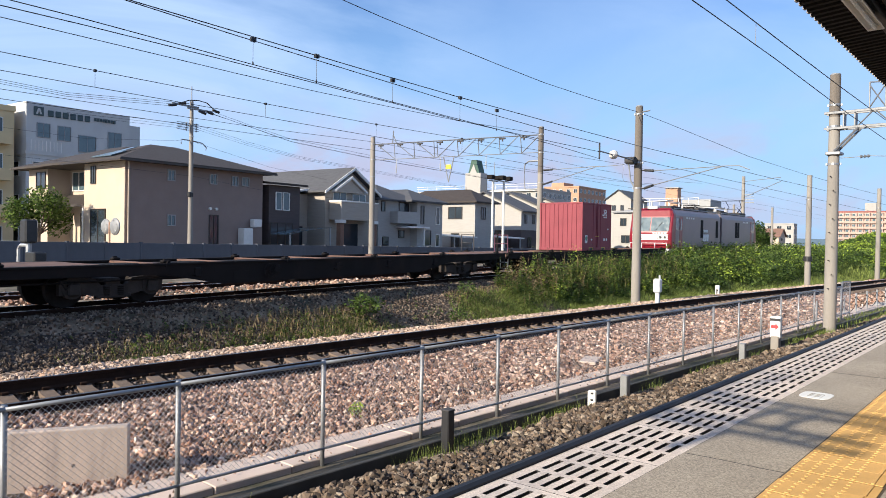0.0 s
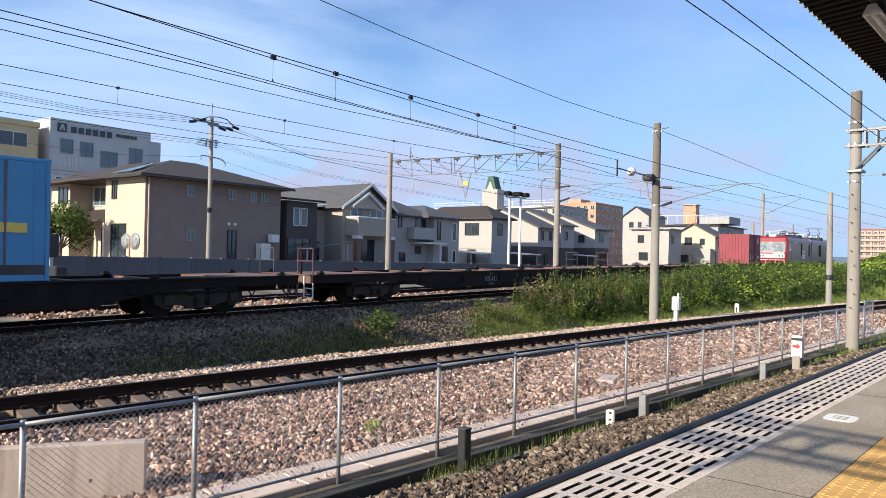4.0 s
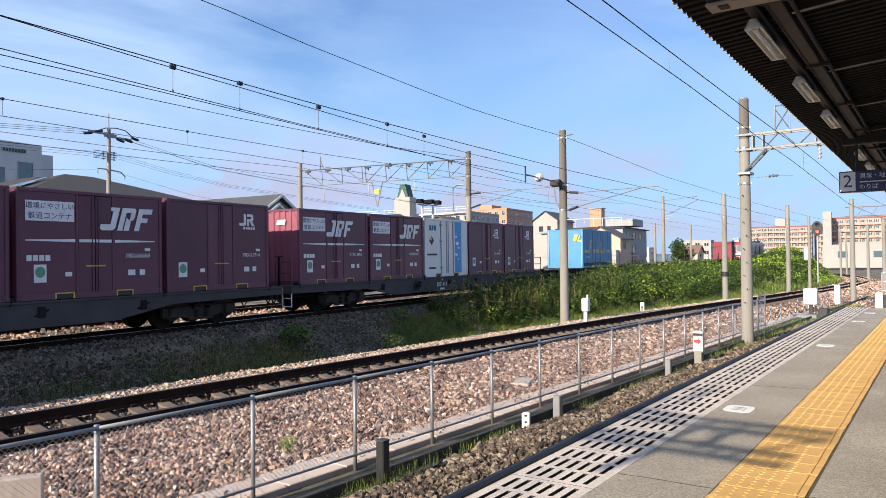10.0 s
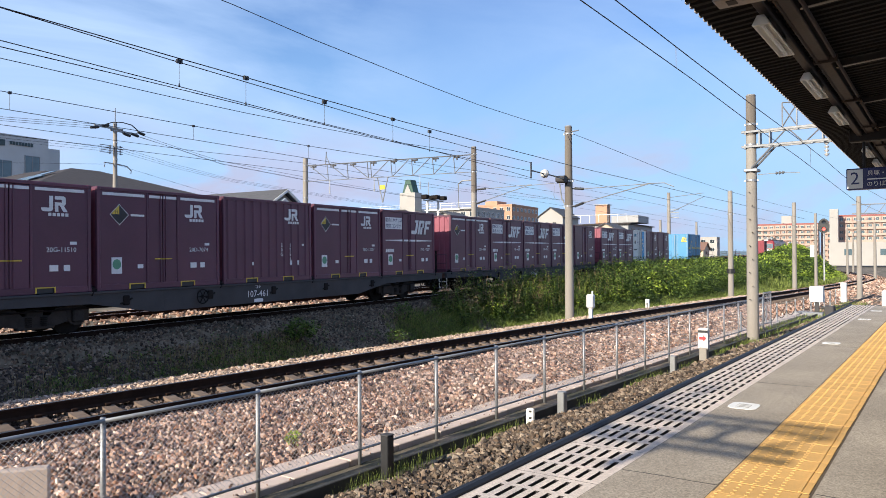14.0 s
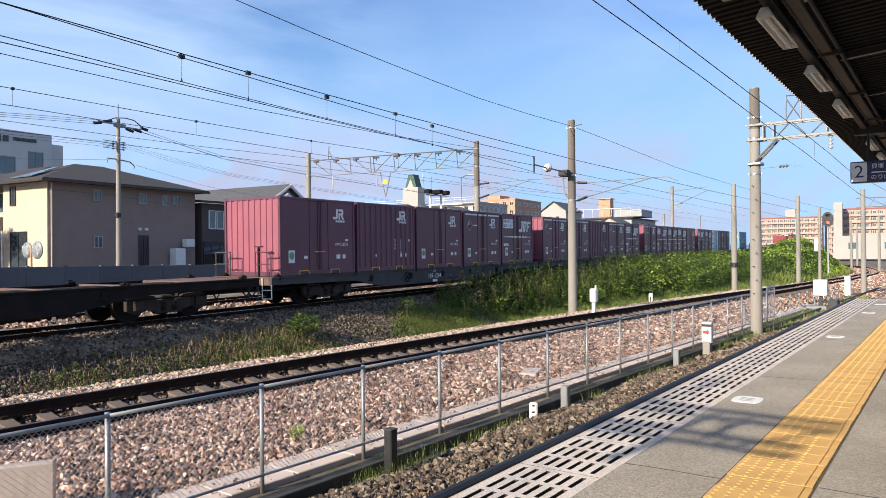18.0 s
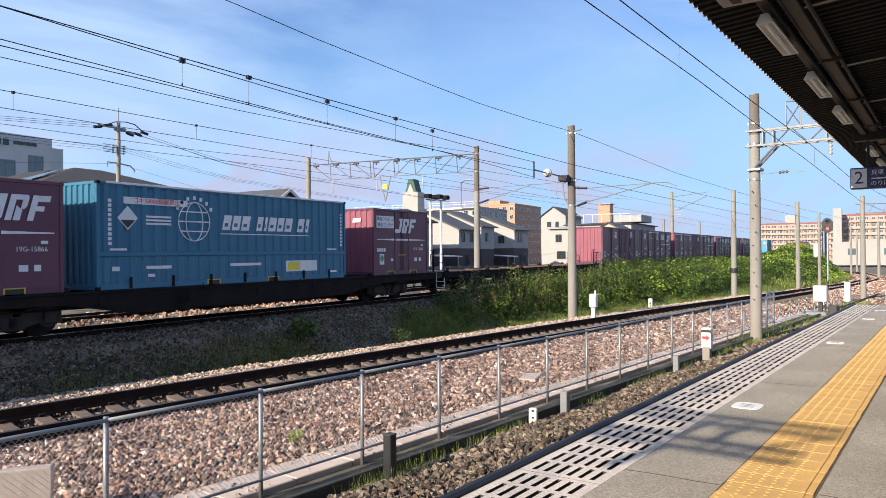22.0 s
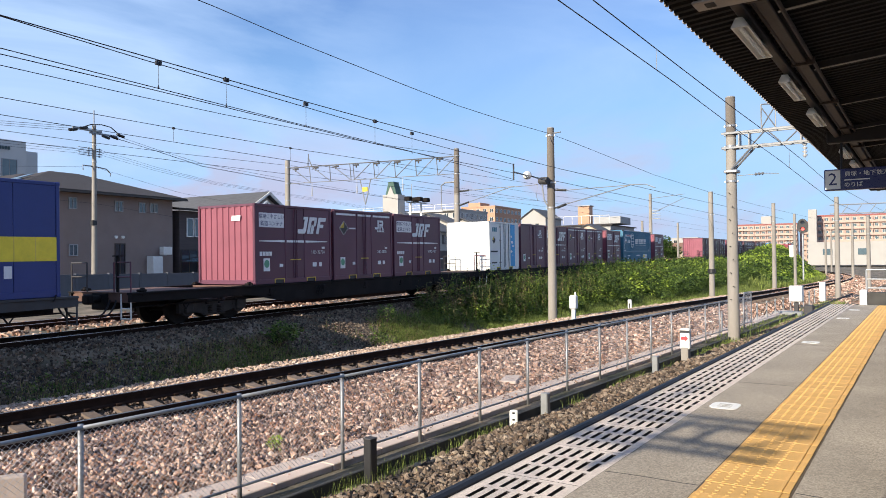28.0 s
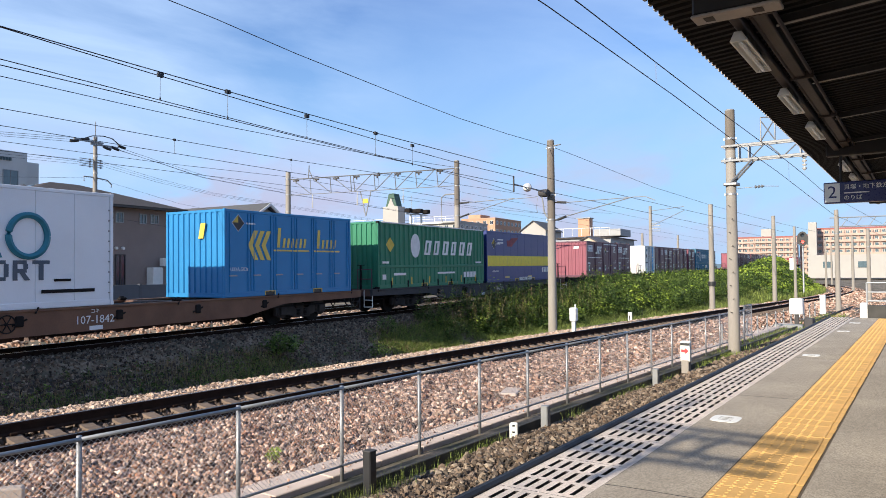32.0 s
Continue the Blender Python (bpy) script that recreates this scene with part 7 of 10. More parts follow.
# cantilevers of the distant freight pole
fb = root("pole_bracket", Matrix.Translation((*az_el(-13.18, 97.0), 0)), "steel cantilever on a distant freight pole", "bracket")
for z0, z1 in ((9.6, 9.9), (7.6, 9.4)):
    s = Shape(); s.tube((0.2, 0, z0), (4.6, -1.0, z1), 0.04, n=6)
    part("cantilever", s, "galv", fb)
for k in range(4):
    s = Shape(); s.box(-0.2, 1.3, -0.06, 0.06, 7.9 - 0.35 * k, 7.98 - 0.35 * k)
    part("cross_arm", s, "trans_grey", fb)

# colour-light signal
sx, sy = az_el(-2.68, 88.0)
sg = root("railway_signal", Matrix.Translation((sx, sy, 0)), "black oval colour-light signal showing red", "signal")
s = Shape(); s.tube((0, 0, -1.3), (0, 0, 4.3), 0.09, n=10)
part("mast", s, "steel", sg)
s = Shape()
s.prism([(0.56 * math.cos(a), 4.98 + 0.82 * math.sin(a)) for a in np.linspace(0, 2 * math.pi, 28, endpoint=False)], "y", -0.1, 0.02)
part("backplate", s, "black_paint", sg, "oval black backplate")
for z in (5.38, 4.66):
    s = Shape()
    n = 14
    for k in range(n // 2 + 1):
        a0, a1 = math.pi * k / (n // 2 + 1), math.pi * (k + 1) / (n // 2 + 1)
        s.add([(0.22 * math.cos(a0), -0.1, z + 0.22 * math.sin(a0)), (0.22 * math.cos(a1), -0.1, z + 0.22 * math.sin(a1)), (0.2 * math.cos(a1), -0.5, z + 0.2 * math.sin(a1)), (0.2 * math.cos(a0), -0.5, z + 0.2 * math.sin(a0))], [(0, 1, 2, 3)])
    part("hood", s, "black_paint", sg)
    s = Shape(); s.tube((0, -0.1, z), (0, -0.14, z), 0.17, n=16)
    part("lens", s, "lens_red" if z < 5 else "glass", sg, "red signal lamp, lit" if z < 5 else "dark signal lens")
s = Shape(); s.box(*sorted((-0.75, -0.35)), -0.2, 0.1, 1.6, 2.75, c=0.02)
thing("relay_board", s, "white_paint", "white board on a slim pole", "board", m=Matrix.Translation((*az_el(-3.0, 78.0), 0)))

# lineside boxes and posts
def lineside(name, xp, yp, z, label, cat, turn=0):
    return root(name, PM @ pose(xp, yp, z, 0, 0, turn), label, cat)


b = lineside("relay_box", -13.3, 27.9, -1.2, "pale grey relay box on a post beside the track", "relay box")
s = Shape(); s.box(-0.08, 0.08, -0.07, 0.07, -0.3, 0.75, c=0.02); part("post", s, "grey_box", b)
s = Shape(); s.box(-0.15, 0.15, -0.13, 0.13, 0.72, 1.3, c=0.04); part("cabinet", s, "grey_box", b)
s = Shape(); s.box(-0.12, 0.12, -0.145, -0.13, 0.8, 1.22); d = part("door", s, "grey_box", b)
s = Shape(); s.box(0.05, 0.08, -0.16, -0.145, 0.95, 1.07); part("handle", s, "steel", d)
s = Shape(); s.tube((0.08, 0, 1.3), (0.08, 0, 1.44), 0.04, n=8); part("vent", s, "grey_box", b)
b = lineside("track_marker", -14.35, 37.0, -1.35, "short white marker post in the grass", "marker post")
s = Shape(); s.box(-0.1, 0.1, -0.06, 0.06, -0.2, 0.78, c=0.015); part("post", s, "white_paint", b)
s = Shape(); s.prism([(-0.03, 0.25), (0.03, 0.25), (0.03, 0.5), (0.07, 0.5), (0.0, 0.62), (-0.07, 0.5), (-0.03, 0.5)], "y", -0.068, -0.06); part("arrow", s, "black_paint", b)
b = lineside("track_marker", -6.15, 10.55, -1.25, "small white marker post with black characters", "marker post", 25)
s = Shape(); s.box(-0.07, 0.07, -0.04, 0.04, -0.1, 0.36, c=0.02); part("post", s, "white_paint", b)
for k, (z0, z1) in enumerate(((0.3, 0.36), (0.19, 0.25), (0.08, 0.14))):
    s = Shape(); s.box(-0.022, 0.022, -0.046, -0.04, z0, z0 + 0.03); part("bar", s, "black_paint", b)
b = lineside("cable_post", -6.18, 6.95, -1.25, "black painted stub post beside the trough", "stub post")
s = Shape(); s.box(-0.065, 0.065, -0.065, 0.065, -0.2, 0.62, c=0.012); part("post", s, "black_paint", b)
s = Shape(); s.box(-0.07, 0.07, -0.07, 0.07, 0.615, 0.635, c=0.006); part("cap", s, "frame_grey", b)
for yp in (11.75, 17.6):
    b = lineside("concrete_stub", -6.18, yp, -1.25, "grey concrete stub post beside the trough", "stub post")
    s = Shape(); s.box(-0.07, 0.07, -0.07, 0.07, -0.2, 0.46, c=0.015); part("post", s, "trans_grey", b)
b = lineside("indicator_post", -6.2, 20.1, -1.25, "white indicator box with a red arrow on a concrete post", "indicator")
s = Shape(); s.box(-0.1, 0.1, -0.12, 0.12, -0.2, 0.42, c=0.015); part("post", s, "pole_concrete", b)
s = Shape(); s.box(-0.13, 0.13, -0.09, 0.09, 0.36, 0.94, c=0.02); part("box", s, "white_paint", b)
s = Shape(); s.box(-0.125, 0.125, -0.098, -0.09, 0.82, 0.89); part("dark_band", s, "black_paint", b)
s = Shape(); s.prism([(-0.1, 0.63), (0.01, 0.63), (0.01, 0.58), (0.1, 0.67), (0.01, 0.76), (0.01, 0.71), (-0.1, 0.71)], "y", -0.098, -0.09); part("arrow", s, "red_paint", b)
b = lineside("point_machine", -6.45, 38.3, -1.25, "white cabinet and point machine beside the track", "point machine")
s = Shape(); s.box(-0.09, 0.09, -0.09, 0.09, 0, 0.75); part("post", s, "frame_grey", b)
s = Shape(); s.box(-0.29, 0.29, -0.22, 0.22, 0.72, 1.48, c=0.03); part("cabinet", s, "white_paint", b)
s = Shape(); s.box(-1.0, 0.35, -0.6, -0.1, -0.05, 0.25, c=0.05); part("motor_case", s, "trans_grey", b)
s = Shape(); s.box(0.35, 0.75, -0.3, 0.3, 0.0, 0.55, c=0.04); part("gear_case", s, "frame_grey", b)
s = Shape(); s.box(-1.5, 1.3, -0.9, 0.5, -0.2, -0.02, c=0.02); part("plinth", s, "concrete", b)
b = lineside("concrete_marker", -7.0, 50.5, -1.25, "white concrete block post by the track", "marker post")
s = Shape(); s.box(-0.16, 0.16, -0.15, 0.15, -0.1, 1.28, c=0.03); part("post", s, "white_paint", b)
b = lineside("warning_plate", -7.4, 44.0, -1.25, "small white warning plate", "plate")
s = Shape(); s.prism([(-0.16, 0.2), (0.16, 0.2), (0.1, 0.72), (-0.1, 0.72)], "y", -0.03, 0.03); part("plate", s, "white_paint", b)
b = lineside("cable_pit", -7.81, 3.49, -1.25, "weathered beige concrete slab wall beside the fence", "concrete slab", -29.6)
s = Shape(); s.box(-0.14, 0.0, -4.2, 0.0, -0.2, 0.74, c=0.018); part("slab", s, "slab_concrete", b)
for yy, zz, rr in ((-0.55, 0.34, 0.022), (-1.15, 0.28, 0.012), (-1.5, 0.5, 0.01)):
    s = Shape(); s.tube((-0.01, yy, zz), (0.003, yy, zz), rr, n=8); part("hole", s, "slot", b)
b = lineside("stone_slab", -8.35, 14.2, -1.1, "loose pinkish concrete slab on the ballast", "slab", 20)
s = Shape(); s.box(-0.2, 0.2, -0.42, 0.42, -0.03, 0.05, c=0.02); part("slab", s, "walkway", b)
# low garland barrier past the fence
b = lineside("chain_barrier", -7.15, 27.5, -1.2, "low post and chain barrier beside the track", "barrier")
for k in range(12):
    s = Shape(); s.tube((0, 1.9 * k, -0.1), (0, 1.9 * k, 0.85), 0.035, n=8)
    part("post", s, "steel", b)
for k in range(11):
    for z in (0.75, 0.45):
        s = Shape(); s.path([(0, 1.9 * k + 1.9 * t / 8, z - 0.28 * 4 * (t / 8) * (1 - t / 8)) for t in range(9)], 0.014, 5)
        part("chain", s, "wheel", b)


# ---- canopy over the platform ----
CM = PLM.copy()
can = root("platform_canopy", CM, "dark corrugated steel platform canopy", "canopy", kind="structure")
CX, CZ, C0, C1 = -1.64, 3.6, -14.0, 24.0
s, out = Shape(), []
pitch = 0.125
n = int((C1 - C0) / pitch)
rings = []
for k in range(n):
    y = C0 + k * pitch
    for d, h in ((0.0, 0.0), (0.42, 0.0), (0.55, 0.045), (0.88, 0.045)):
        rings.append((y + d * pitch, h))
vs, fs = [], []
for y, h in rings:
    for x, z in ((CX, CZ + h), (9.0, CZ + h + 0.85), (9.0, CZ + h + 0.862), (CX, CZ + h + 0.012)):
        vs.append((x, y, z))
for k in range(len(rings) - 1):
    o = 4 * k
    for i in range(4):
        j = (i + 1) % 4
        fs.append((o + i, o + j, o + 4 + j, o + 4 + i))
s.add(vs, fs)
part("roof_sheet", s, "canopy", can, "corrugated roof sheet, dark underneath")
# folded edge: each corrugation shows as a small pale lip
lip = Shape(); lip.box(-0.010, 0.016, 0.0, pitch * 0.34, -0.004, 0.035, c=0.004)
lm = lip.mesh("edge_lip"); lm.materials.append(M["canopy_edge"])
for k in range(n):
    y = C0 + k * pitch
    if 2.0 < y < 24:
        part("edge_lip", lm, "canopy_edge", can, m=Matrix.Translation((CX - 0.012, y + pitch * 0.5, CZ + 0.012)))
# purlins along, rafters across
for x, w, h in ((CX + 0.64, 0.11, 0.10), (3.4, 0.1, 0.16), (6.5, 0.1, 0.16)):
    z = CZ + 0.85 * (x - CX) / (9 - CX)
    s = Shape(); s.box(x - w / 2, x + w / 2, C0, C1, z - h - 0.01, z - 0.01, c=0.008)
    part("purlin", s, "beam_brown", can)
for y in np.arange(-10.93, C1, 2.13):
    s = Shape()
    x0, x1 = CX + 0.7, 9.0
    za, zb = CZ + 0.85 * (x0 - CX) / (9 - CX), CZ + 0.85
    s.prism([(x0, za - 0.02), (x1, zb - 0.02), (x1, zb - 0.08), (x0, za - 0.08)], "y", y - 0.015, y + 0.015)
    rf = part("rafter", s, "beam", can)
    # pale strip on the underside imitates light caught by the rafter
    s = Shape()
    s.prism([(x0, za - 0.08), (x1, zb - 0.08), (x1, zb - 0.086), (x0, za - 0.086)], "y", y - 0.022, y + 0.022)
    part("flange", s, "beam_glint", rf, "pale lower flange, painted as catching light")
for dx, z, r_ in ((0.59, CZ - 0.06, 0.014), (0.74, CZ - 0.03, 0.018)):
    s = Shape(); s.tube((CX + dx, C0, z), (CX + dx, C1, z), r_, n=7)
    part("conduit", s, "beam_brown", can)
for y in np.arange(-9.3, 23.0, 2.13):
    s = Shape(); s.box(CX + 0.56, CX + 0.77, y - 0.015, y + 0.015, CZ - 0.085, CZ - 0.01, c=0.006)
    part("conduit_clip", s, "beam_brown", can)
# rail that carries the lamps
s = Shape(); s.box(CX + 0.46, CX + 0.54, C0, C1, CZ - 0.10, CZ - 0.03, c=0.008)
part("lamp_rail", s, "beam_brown", can, "brown steel channel that carries the lamps")
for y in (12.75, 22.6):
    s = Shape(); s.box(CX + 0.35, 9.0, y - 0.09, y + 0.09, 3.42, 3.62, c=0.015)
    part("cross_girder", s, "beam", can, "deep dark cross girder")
for y in (-6.0, 3.0, 12.75, 22.6):
    s = Shape(); s.box(2.6, 2.85, y - 0.12, y + 0.12, 0.0, 4.0, c=0.02)
    part("column", s, "beam", can)


def tube_light(y):
    q = root("fluorescent_lamp", CM @ pose(CX + 0.49, y, 3.40), "white unlit fluorescent lamp under the canopy", "lamp", "platform lamps")
    s = Shape()
    s.prism([(-0.062, -0.005), (-0.026, 0.065), (0.026, 0.065), (0.062, -0.005), (0.052, -0.005), (0.022, 0.028), (-0.022, 0.028), (-0.052, -0.005)], "y", 0, 1.04)
    part("housing", s, "lamp_white", q, smooth=False)
    s = Shape(); s.tube((0, 0.04, 0.0), (0, 1.0, 0.0), 0.016, n=10)
    part("tube", s, "tube", q)
    for yy in (0.0, 1.02):
        s = Shape(); s.prism([(-0.060, -0.009), (-0.025, 0.064), (0.025, 0.064), (0.060, -0.009)], "y", yy, yy + 0.02)
        part("end_cap", s, "lamp_white", q)
    for yy in (0.2, 0.8):
        s = Shape(); s.box(-0.02, 0.02, yy, yy + 0.06, 0.06, 0.11)
        part("bracket", s, "beam", q)


for y in (-3.0, -0.9, 1.2, 5.73, 7.80, 9.75, 13.6, 15.5, 17.5, 19.5):
    tube_light(y)
# dark hanging board with a pale lower tray
q = root("hanging_board", CM @ pose(CX + 0.39, 4.80, 3.31), "dark board with a pale lower tray hung under the canopy", "hanging board")
s = Shape(); s.box(0.0, 0.53, 0.01, 0.15, 0.02, 0.26, c=0.015)
part("body", s, "beam", q)
s = Shape(); s.box(-0.005, 0.535, 0.0, 0.17, 0.0, 0.022, c=0.006)
tr_ = part("tray", s, "canopy_edge", q, "pale scuffed lower tray")
for x in (0.07, 0.37):
    s = Shape(); s.box(x, x + 0.06, 0.03, 0.11, -0.006, 0.0)
    part("catch", s, "slot", tr_)
# hanging platform sign
sg = root("platform_sign", CM @ pose(-1.335, 12.75, 2.63, 0, 0, 0), "dark blue hanging platform sign with number two", "sign")
s = Shape(); s.box(0.0, 1.5, -0.06, 0.06, 0.05, 0.38, c=0.012)
part("board", s, "sign_blue", sg)
s = Shape(); s.box(0.015, 0.225, -0.068, -0.06, 0.07, 0.36)
num = part("number_panel", s, "white_paint", sg, "white panel with the number")
UP = Matrix(((1, 0, 0, 0), (0, 0, -1, 0), (0, 1, 0, 0), (0, 0, 0, 1)))
lettering("2", 0.27, "sign_blue", Matrix.Translation((0.12, -0.071, 0.215)) @ UP, sg)
lettering("貝塚・地下鉄方面", 0.085, "white_paint", Matrix.Translation((0.62, -0.064, 0.29)) @ UP, sg)
lettering("のりば", 0.085, "white_paint", Matrix.Translation((0.40, -0.064, 0.125)) @ UP, sg)
s = Shape(); s.box(0.28, 0.62, -0.064, -0.06, 0.195, 0.212)
part("small_print", s, "white_paint", sg)
for x in (0.24, 1.3):
    s = Shape(); s.tube((x, 0, 0.38), (x, 0, 0.82), 0.02, n=8)
    part("hanger", s, "beam", sg)


# ---- boundary wall and houses behind the freight line ----
def wall_run():
    w = root("boundary_wall", None, "grey panelled concrete wall along the railway", "wall", kind="structure")
    panel = Shape(); panel.box(-0.06, 0.06, 0.02, 1.98, 0.0, 1.62, c=0.012)
    pmh = panel.mesh("wall_panel"); pmh.materials.append(M["wall_grey"])
    post = Shape(); post.box(-0.1, 0.1, -0.08, 0.08, 0.0, 1.68, c=0.015)
    pom = post.mesh("wall_post"); pom.materials.append(M["wall_grey"])
    for k in range(44):
        y = 6 + 2.0 * k
        z = 1.12 - 0.008 * (y - 17) - 1.62
        part("wall_panel", pmh, "wall_grey", w, m=Matrix.Translation((-36.3, y, z)))
        part("wall_post", pom, "wall_grey", w, m=Matrix.Translation((-36.3, y, z)))


wall_run()


def hip_roof(x0, x1, y0, y1, z, h, over=0.45, ridge="y", inset=None):
    s = Shape()
    x0, x1, y0, y1 = x0 - over, x1 + over, y0 - over, y1 + over
    cx, cy = (x0 + x1) / 2, (y0 + y1) / 2
    i = inset if inset is not None else min(x1 - x0, y1 - y0) / 2
    if ridge == "y":
        r = [(cx, y0 + i, z + h), (cx, y1 - i, z + h)]
    else:
        r = [(x0 + i, cy, z + h), (x1 - i, cy, z + h)]
    b = [(x0, y0, z), (x1, y0, z), (x1, y1, z), (x0, y1, z)]
    u = [(p[0], p[1], z - 0.14) for p in b]
    f = [(0, 1, 8), (1, 2, 9, 8), (2, 3, 9), (3, 0, 8, 9)] if ridge == "y" else [(0, 1, 9, 8), (1, 2, 9), (2, 3, 8, 9), (3, 0, 8)]
    s.add(b + u + r, f + [(0, 4, 5, 1), (1, 5, 6, 2), (2, 6, 7, 3), (3, 7, 4, 0), (7, 6, 5, 4)])
    return s


def gable_roof(x0, x1, y0, y1, z, h, over=0.4, ridge="x", thick=0.14):
    s = Shape()
    if ridge == "x":
        cy = (y0 + y1) / 2
        o = [(y0 - over, z - over * h / (cy - y0)), (cy, z + h), (y1 + over, z - over * h / (cy - y0)), (y1 + over, z - over * h / (cy - y0) + thick), (cy, z + h + thick), (y0 - over, z - over * h / (cy - y0) + thick)]
        s.prism(o, "x", x0 - over, x1 + over)
    else:
        cx = (x0 + x1) / 2
        k = h / (cx - x0)
        o = [(x0 - over, z - over * k), (cx, z + h), (x1 + over, z - over * k), (x1 + over, z - over * k + thick), (cx, z + h + thick), (x0 - over, z - over * k + thick)]
        s.prism(o, "y", y0 - over, y1 + over)
    return s


def window(parent, face, at, a0, a1, z0, z1, bars=1, frame="frame_bronze", glass="glass", name="window"):
    """A framed window on a wall that faces +x (place: x = at, a is y) or -y (place: y = at, a is x)."""
    m = Matrix(((0, 0, 1, at), (1, 0, 0, 0), (0, 1, 0, 0), (0, 0, 0, 1))) if face == "x" else Matrix(((1, 0, 0, 0), (0, 0, -1, at), (0, 1, 0, 0), (0, 0, 0, 1)))
    t = 0.06
    s = Shape()
    for r in ((a0, a1, z0, z0 + t), (a0, a1, z1 - t, z1), (a0, a0 + t, z0 + t, z1 - t), (a1 - t, a1, z0 + t, z1 - t)):
        s.box(r[0], r[1], r[2], r[3], 0.0, 0.07)
    for k in range(bars):
        c = a0 + (a1 - a0) * (k + 1) / (bars + 1)
        s.box(c - t * 0.5, c + t * 0.5, z0 + t, z1 - t, 0.0, 0.06)
    w = part(name, s, frame, parent, m=m)
    p = Shape()
    p.box(a0 + t, a1 - t, z0 + t, z1 - t, 0.004, 0.03)
    part("pane", p, glass, w)
    return w


# the tan house
h = root("house", None, "tan stucco two-storey house with dark hipped roof", "house", "houses")
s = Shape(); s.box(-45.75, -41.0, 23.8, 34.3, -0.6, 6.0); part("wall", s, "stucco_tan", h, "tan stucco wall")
# thin skin of lighter stucco puts sunlight into the front's colour
s = Shape(); s.box(-45.75, -41.02, 23.76, 23.8, -0.6, 6.0); part("front_wall", s, "stucco_cream", h, "front in lighter stucco, for the sunlit side")
part("roof", hip_roof(-49.5, -41.0, 23.8, 34.3, 6.14, 1.6, 0.7, "y"), "roof_dark", h, "dark tiled hipped roof")
s = Shape(); s.box(-47.3, -40.32, 23.0, 23.1, 5.96, 6.08); s.box(-40.32, -40.22, 23.0, 35.0, 5.96, 6.08); part("gutter", s, "frame_bronze", h)
s = Shape(); s.tube((-40.9, 23.95, -0.4), (-40.9, 23.95, 5.95), 0.05, n=8); part("downpipe", s, "stucco_cream", h)
for a0, a1, z0, z1 in ((26.6, 27.15, 5.0, 5.72), (29.75, 30.35, 5.0, 5.7), (31.55, 32.1, 5.0, 5.7), (32.42, 33.05, 5.05, 5.7), (26.62, 27.2, 2.12, 2.85), (33.2, 33.75, 2.15, 2.77)):
    window(h, "x", -41.0, a0, a1, z0, z1, 1, "siding_grey", "glass_sky")
window(h, "x", -41.0, 29.75, 30.5, 0.9, 2.95, 1, "frame_bronze", "glass", "back_door")
for a0, a1, z0, z1 in ((-44.9, -44.3, 4.7, 5.85), (-44.9, -43.1, 0.9, 3.12)):
    window(h, "y", 23.76, a0, a1, z0, z1, 1)
for y in (29.8, 30.3):
    s = Shape(); s.tube((-41.0, y, 3.35), (-40.85, y, 3.35), 0.1, n=10); part("vent_cap", s, "trim_white", h)
for k in range(2):
    s = Shape(); y0_ = 23.6 + 1.25 * k; zz_ = 6.36 + 0.44 * k
    s.add([(-44.6 + 0.4 * k, y0_, zz_), (-42.3 - 0.9 * k, y0_, zz_), (-42.6 - 0.9 * k, y0_ + 1.15, zz_ + 0.40), (-44.3 + 0.3 * k, y0_ + 1.15, zz_ + 0.40), (-44.6 + 0.4 * k, y0_, zz_ + 0.05), (-42.3 - 0.9 * k, y0_, zz_ + 0.05), (-42.6 - 0.9 * k, y0_ + 1.15, zz_ + 0.45), (-44.3 + 0.3 * k, y0_ + 1.15, zz_ + 0.45)], [(3, 2, 1, 0), (4, 5, 6, 7), (0, 1, 5, 4), (1, 2, 6, 5), (2, 3, 7, 6), (3, 0, 4, 7)])
    part("solar_panel", s, "glass_sky", h, "pale roof panel")
# water heater
wh = root("water_heater", Matrix.Translation((-40.6, 32.5, 0.0)), "white water heater beside the tan house", "water heater")
s = Shape(); s.box(-0.35, 0.35, -0.4, 0.4, -0.6, 2.1, c=0.04); part("tank", s, "trim_white", wh)
s = Shape(); s.box(-0.1, 0.36, 0.45, 1.15, 2.2, 2.75, c=0.03); part("fan_unit", s, "trim_white", wh)
# the cream wing and porch of the tan house
h = root("house", None, "cream house wing with low hipped roof and porch", "house", "houses")
s = Shape(); s.box(-56.1, -53.2, 25.0, 33.0, -0.6, 6.15); part("wall", s, "stucco_cream", h, "cream stucco wall")
s = Shape(); s.box(-53.2, -45.8, 26.6, 33.0, -0.6, 6.15); part("recessed_wall", s, "stucco_cream", h, "cream stucco wall set back")
part("roof", hip_roof(-56.1, -45.8, 25.0, 33.0, 6.28, 1.7, 0.9, "x"), "roof_dark", h, "dark hipped roof")
window(h, "y", 25.0, -54.9, -53.5, 4.7, 5.95, 1); window(h, "y", 26.6, -53.7 + 0.9, -51.0, 4.6, 6.0, 1, "trim_white", "glass_sky")
s = Shape(); s.add([(-53.15, 24.0, 3.45), (-46.3, 24.0, 3.45), (-46.3, 26.6, 4.35), (-53.15, 26.6, 4.35), (-53.15, 24.0, 3.3), (-46.3, 24.0, 3.3), (-46.3, 26.6, 4.2), (-53.15, 26.6, 4.2)], [(0, 1, 2, 3), (7, 6, 5, 4), (0, 4, 5, 1), (1, 5, 6, 2), (2, 6, 7, 3), (3, 7, 4, 0)])
part("porch_roof", s, "roof_dark", h)
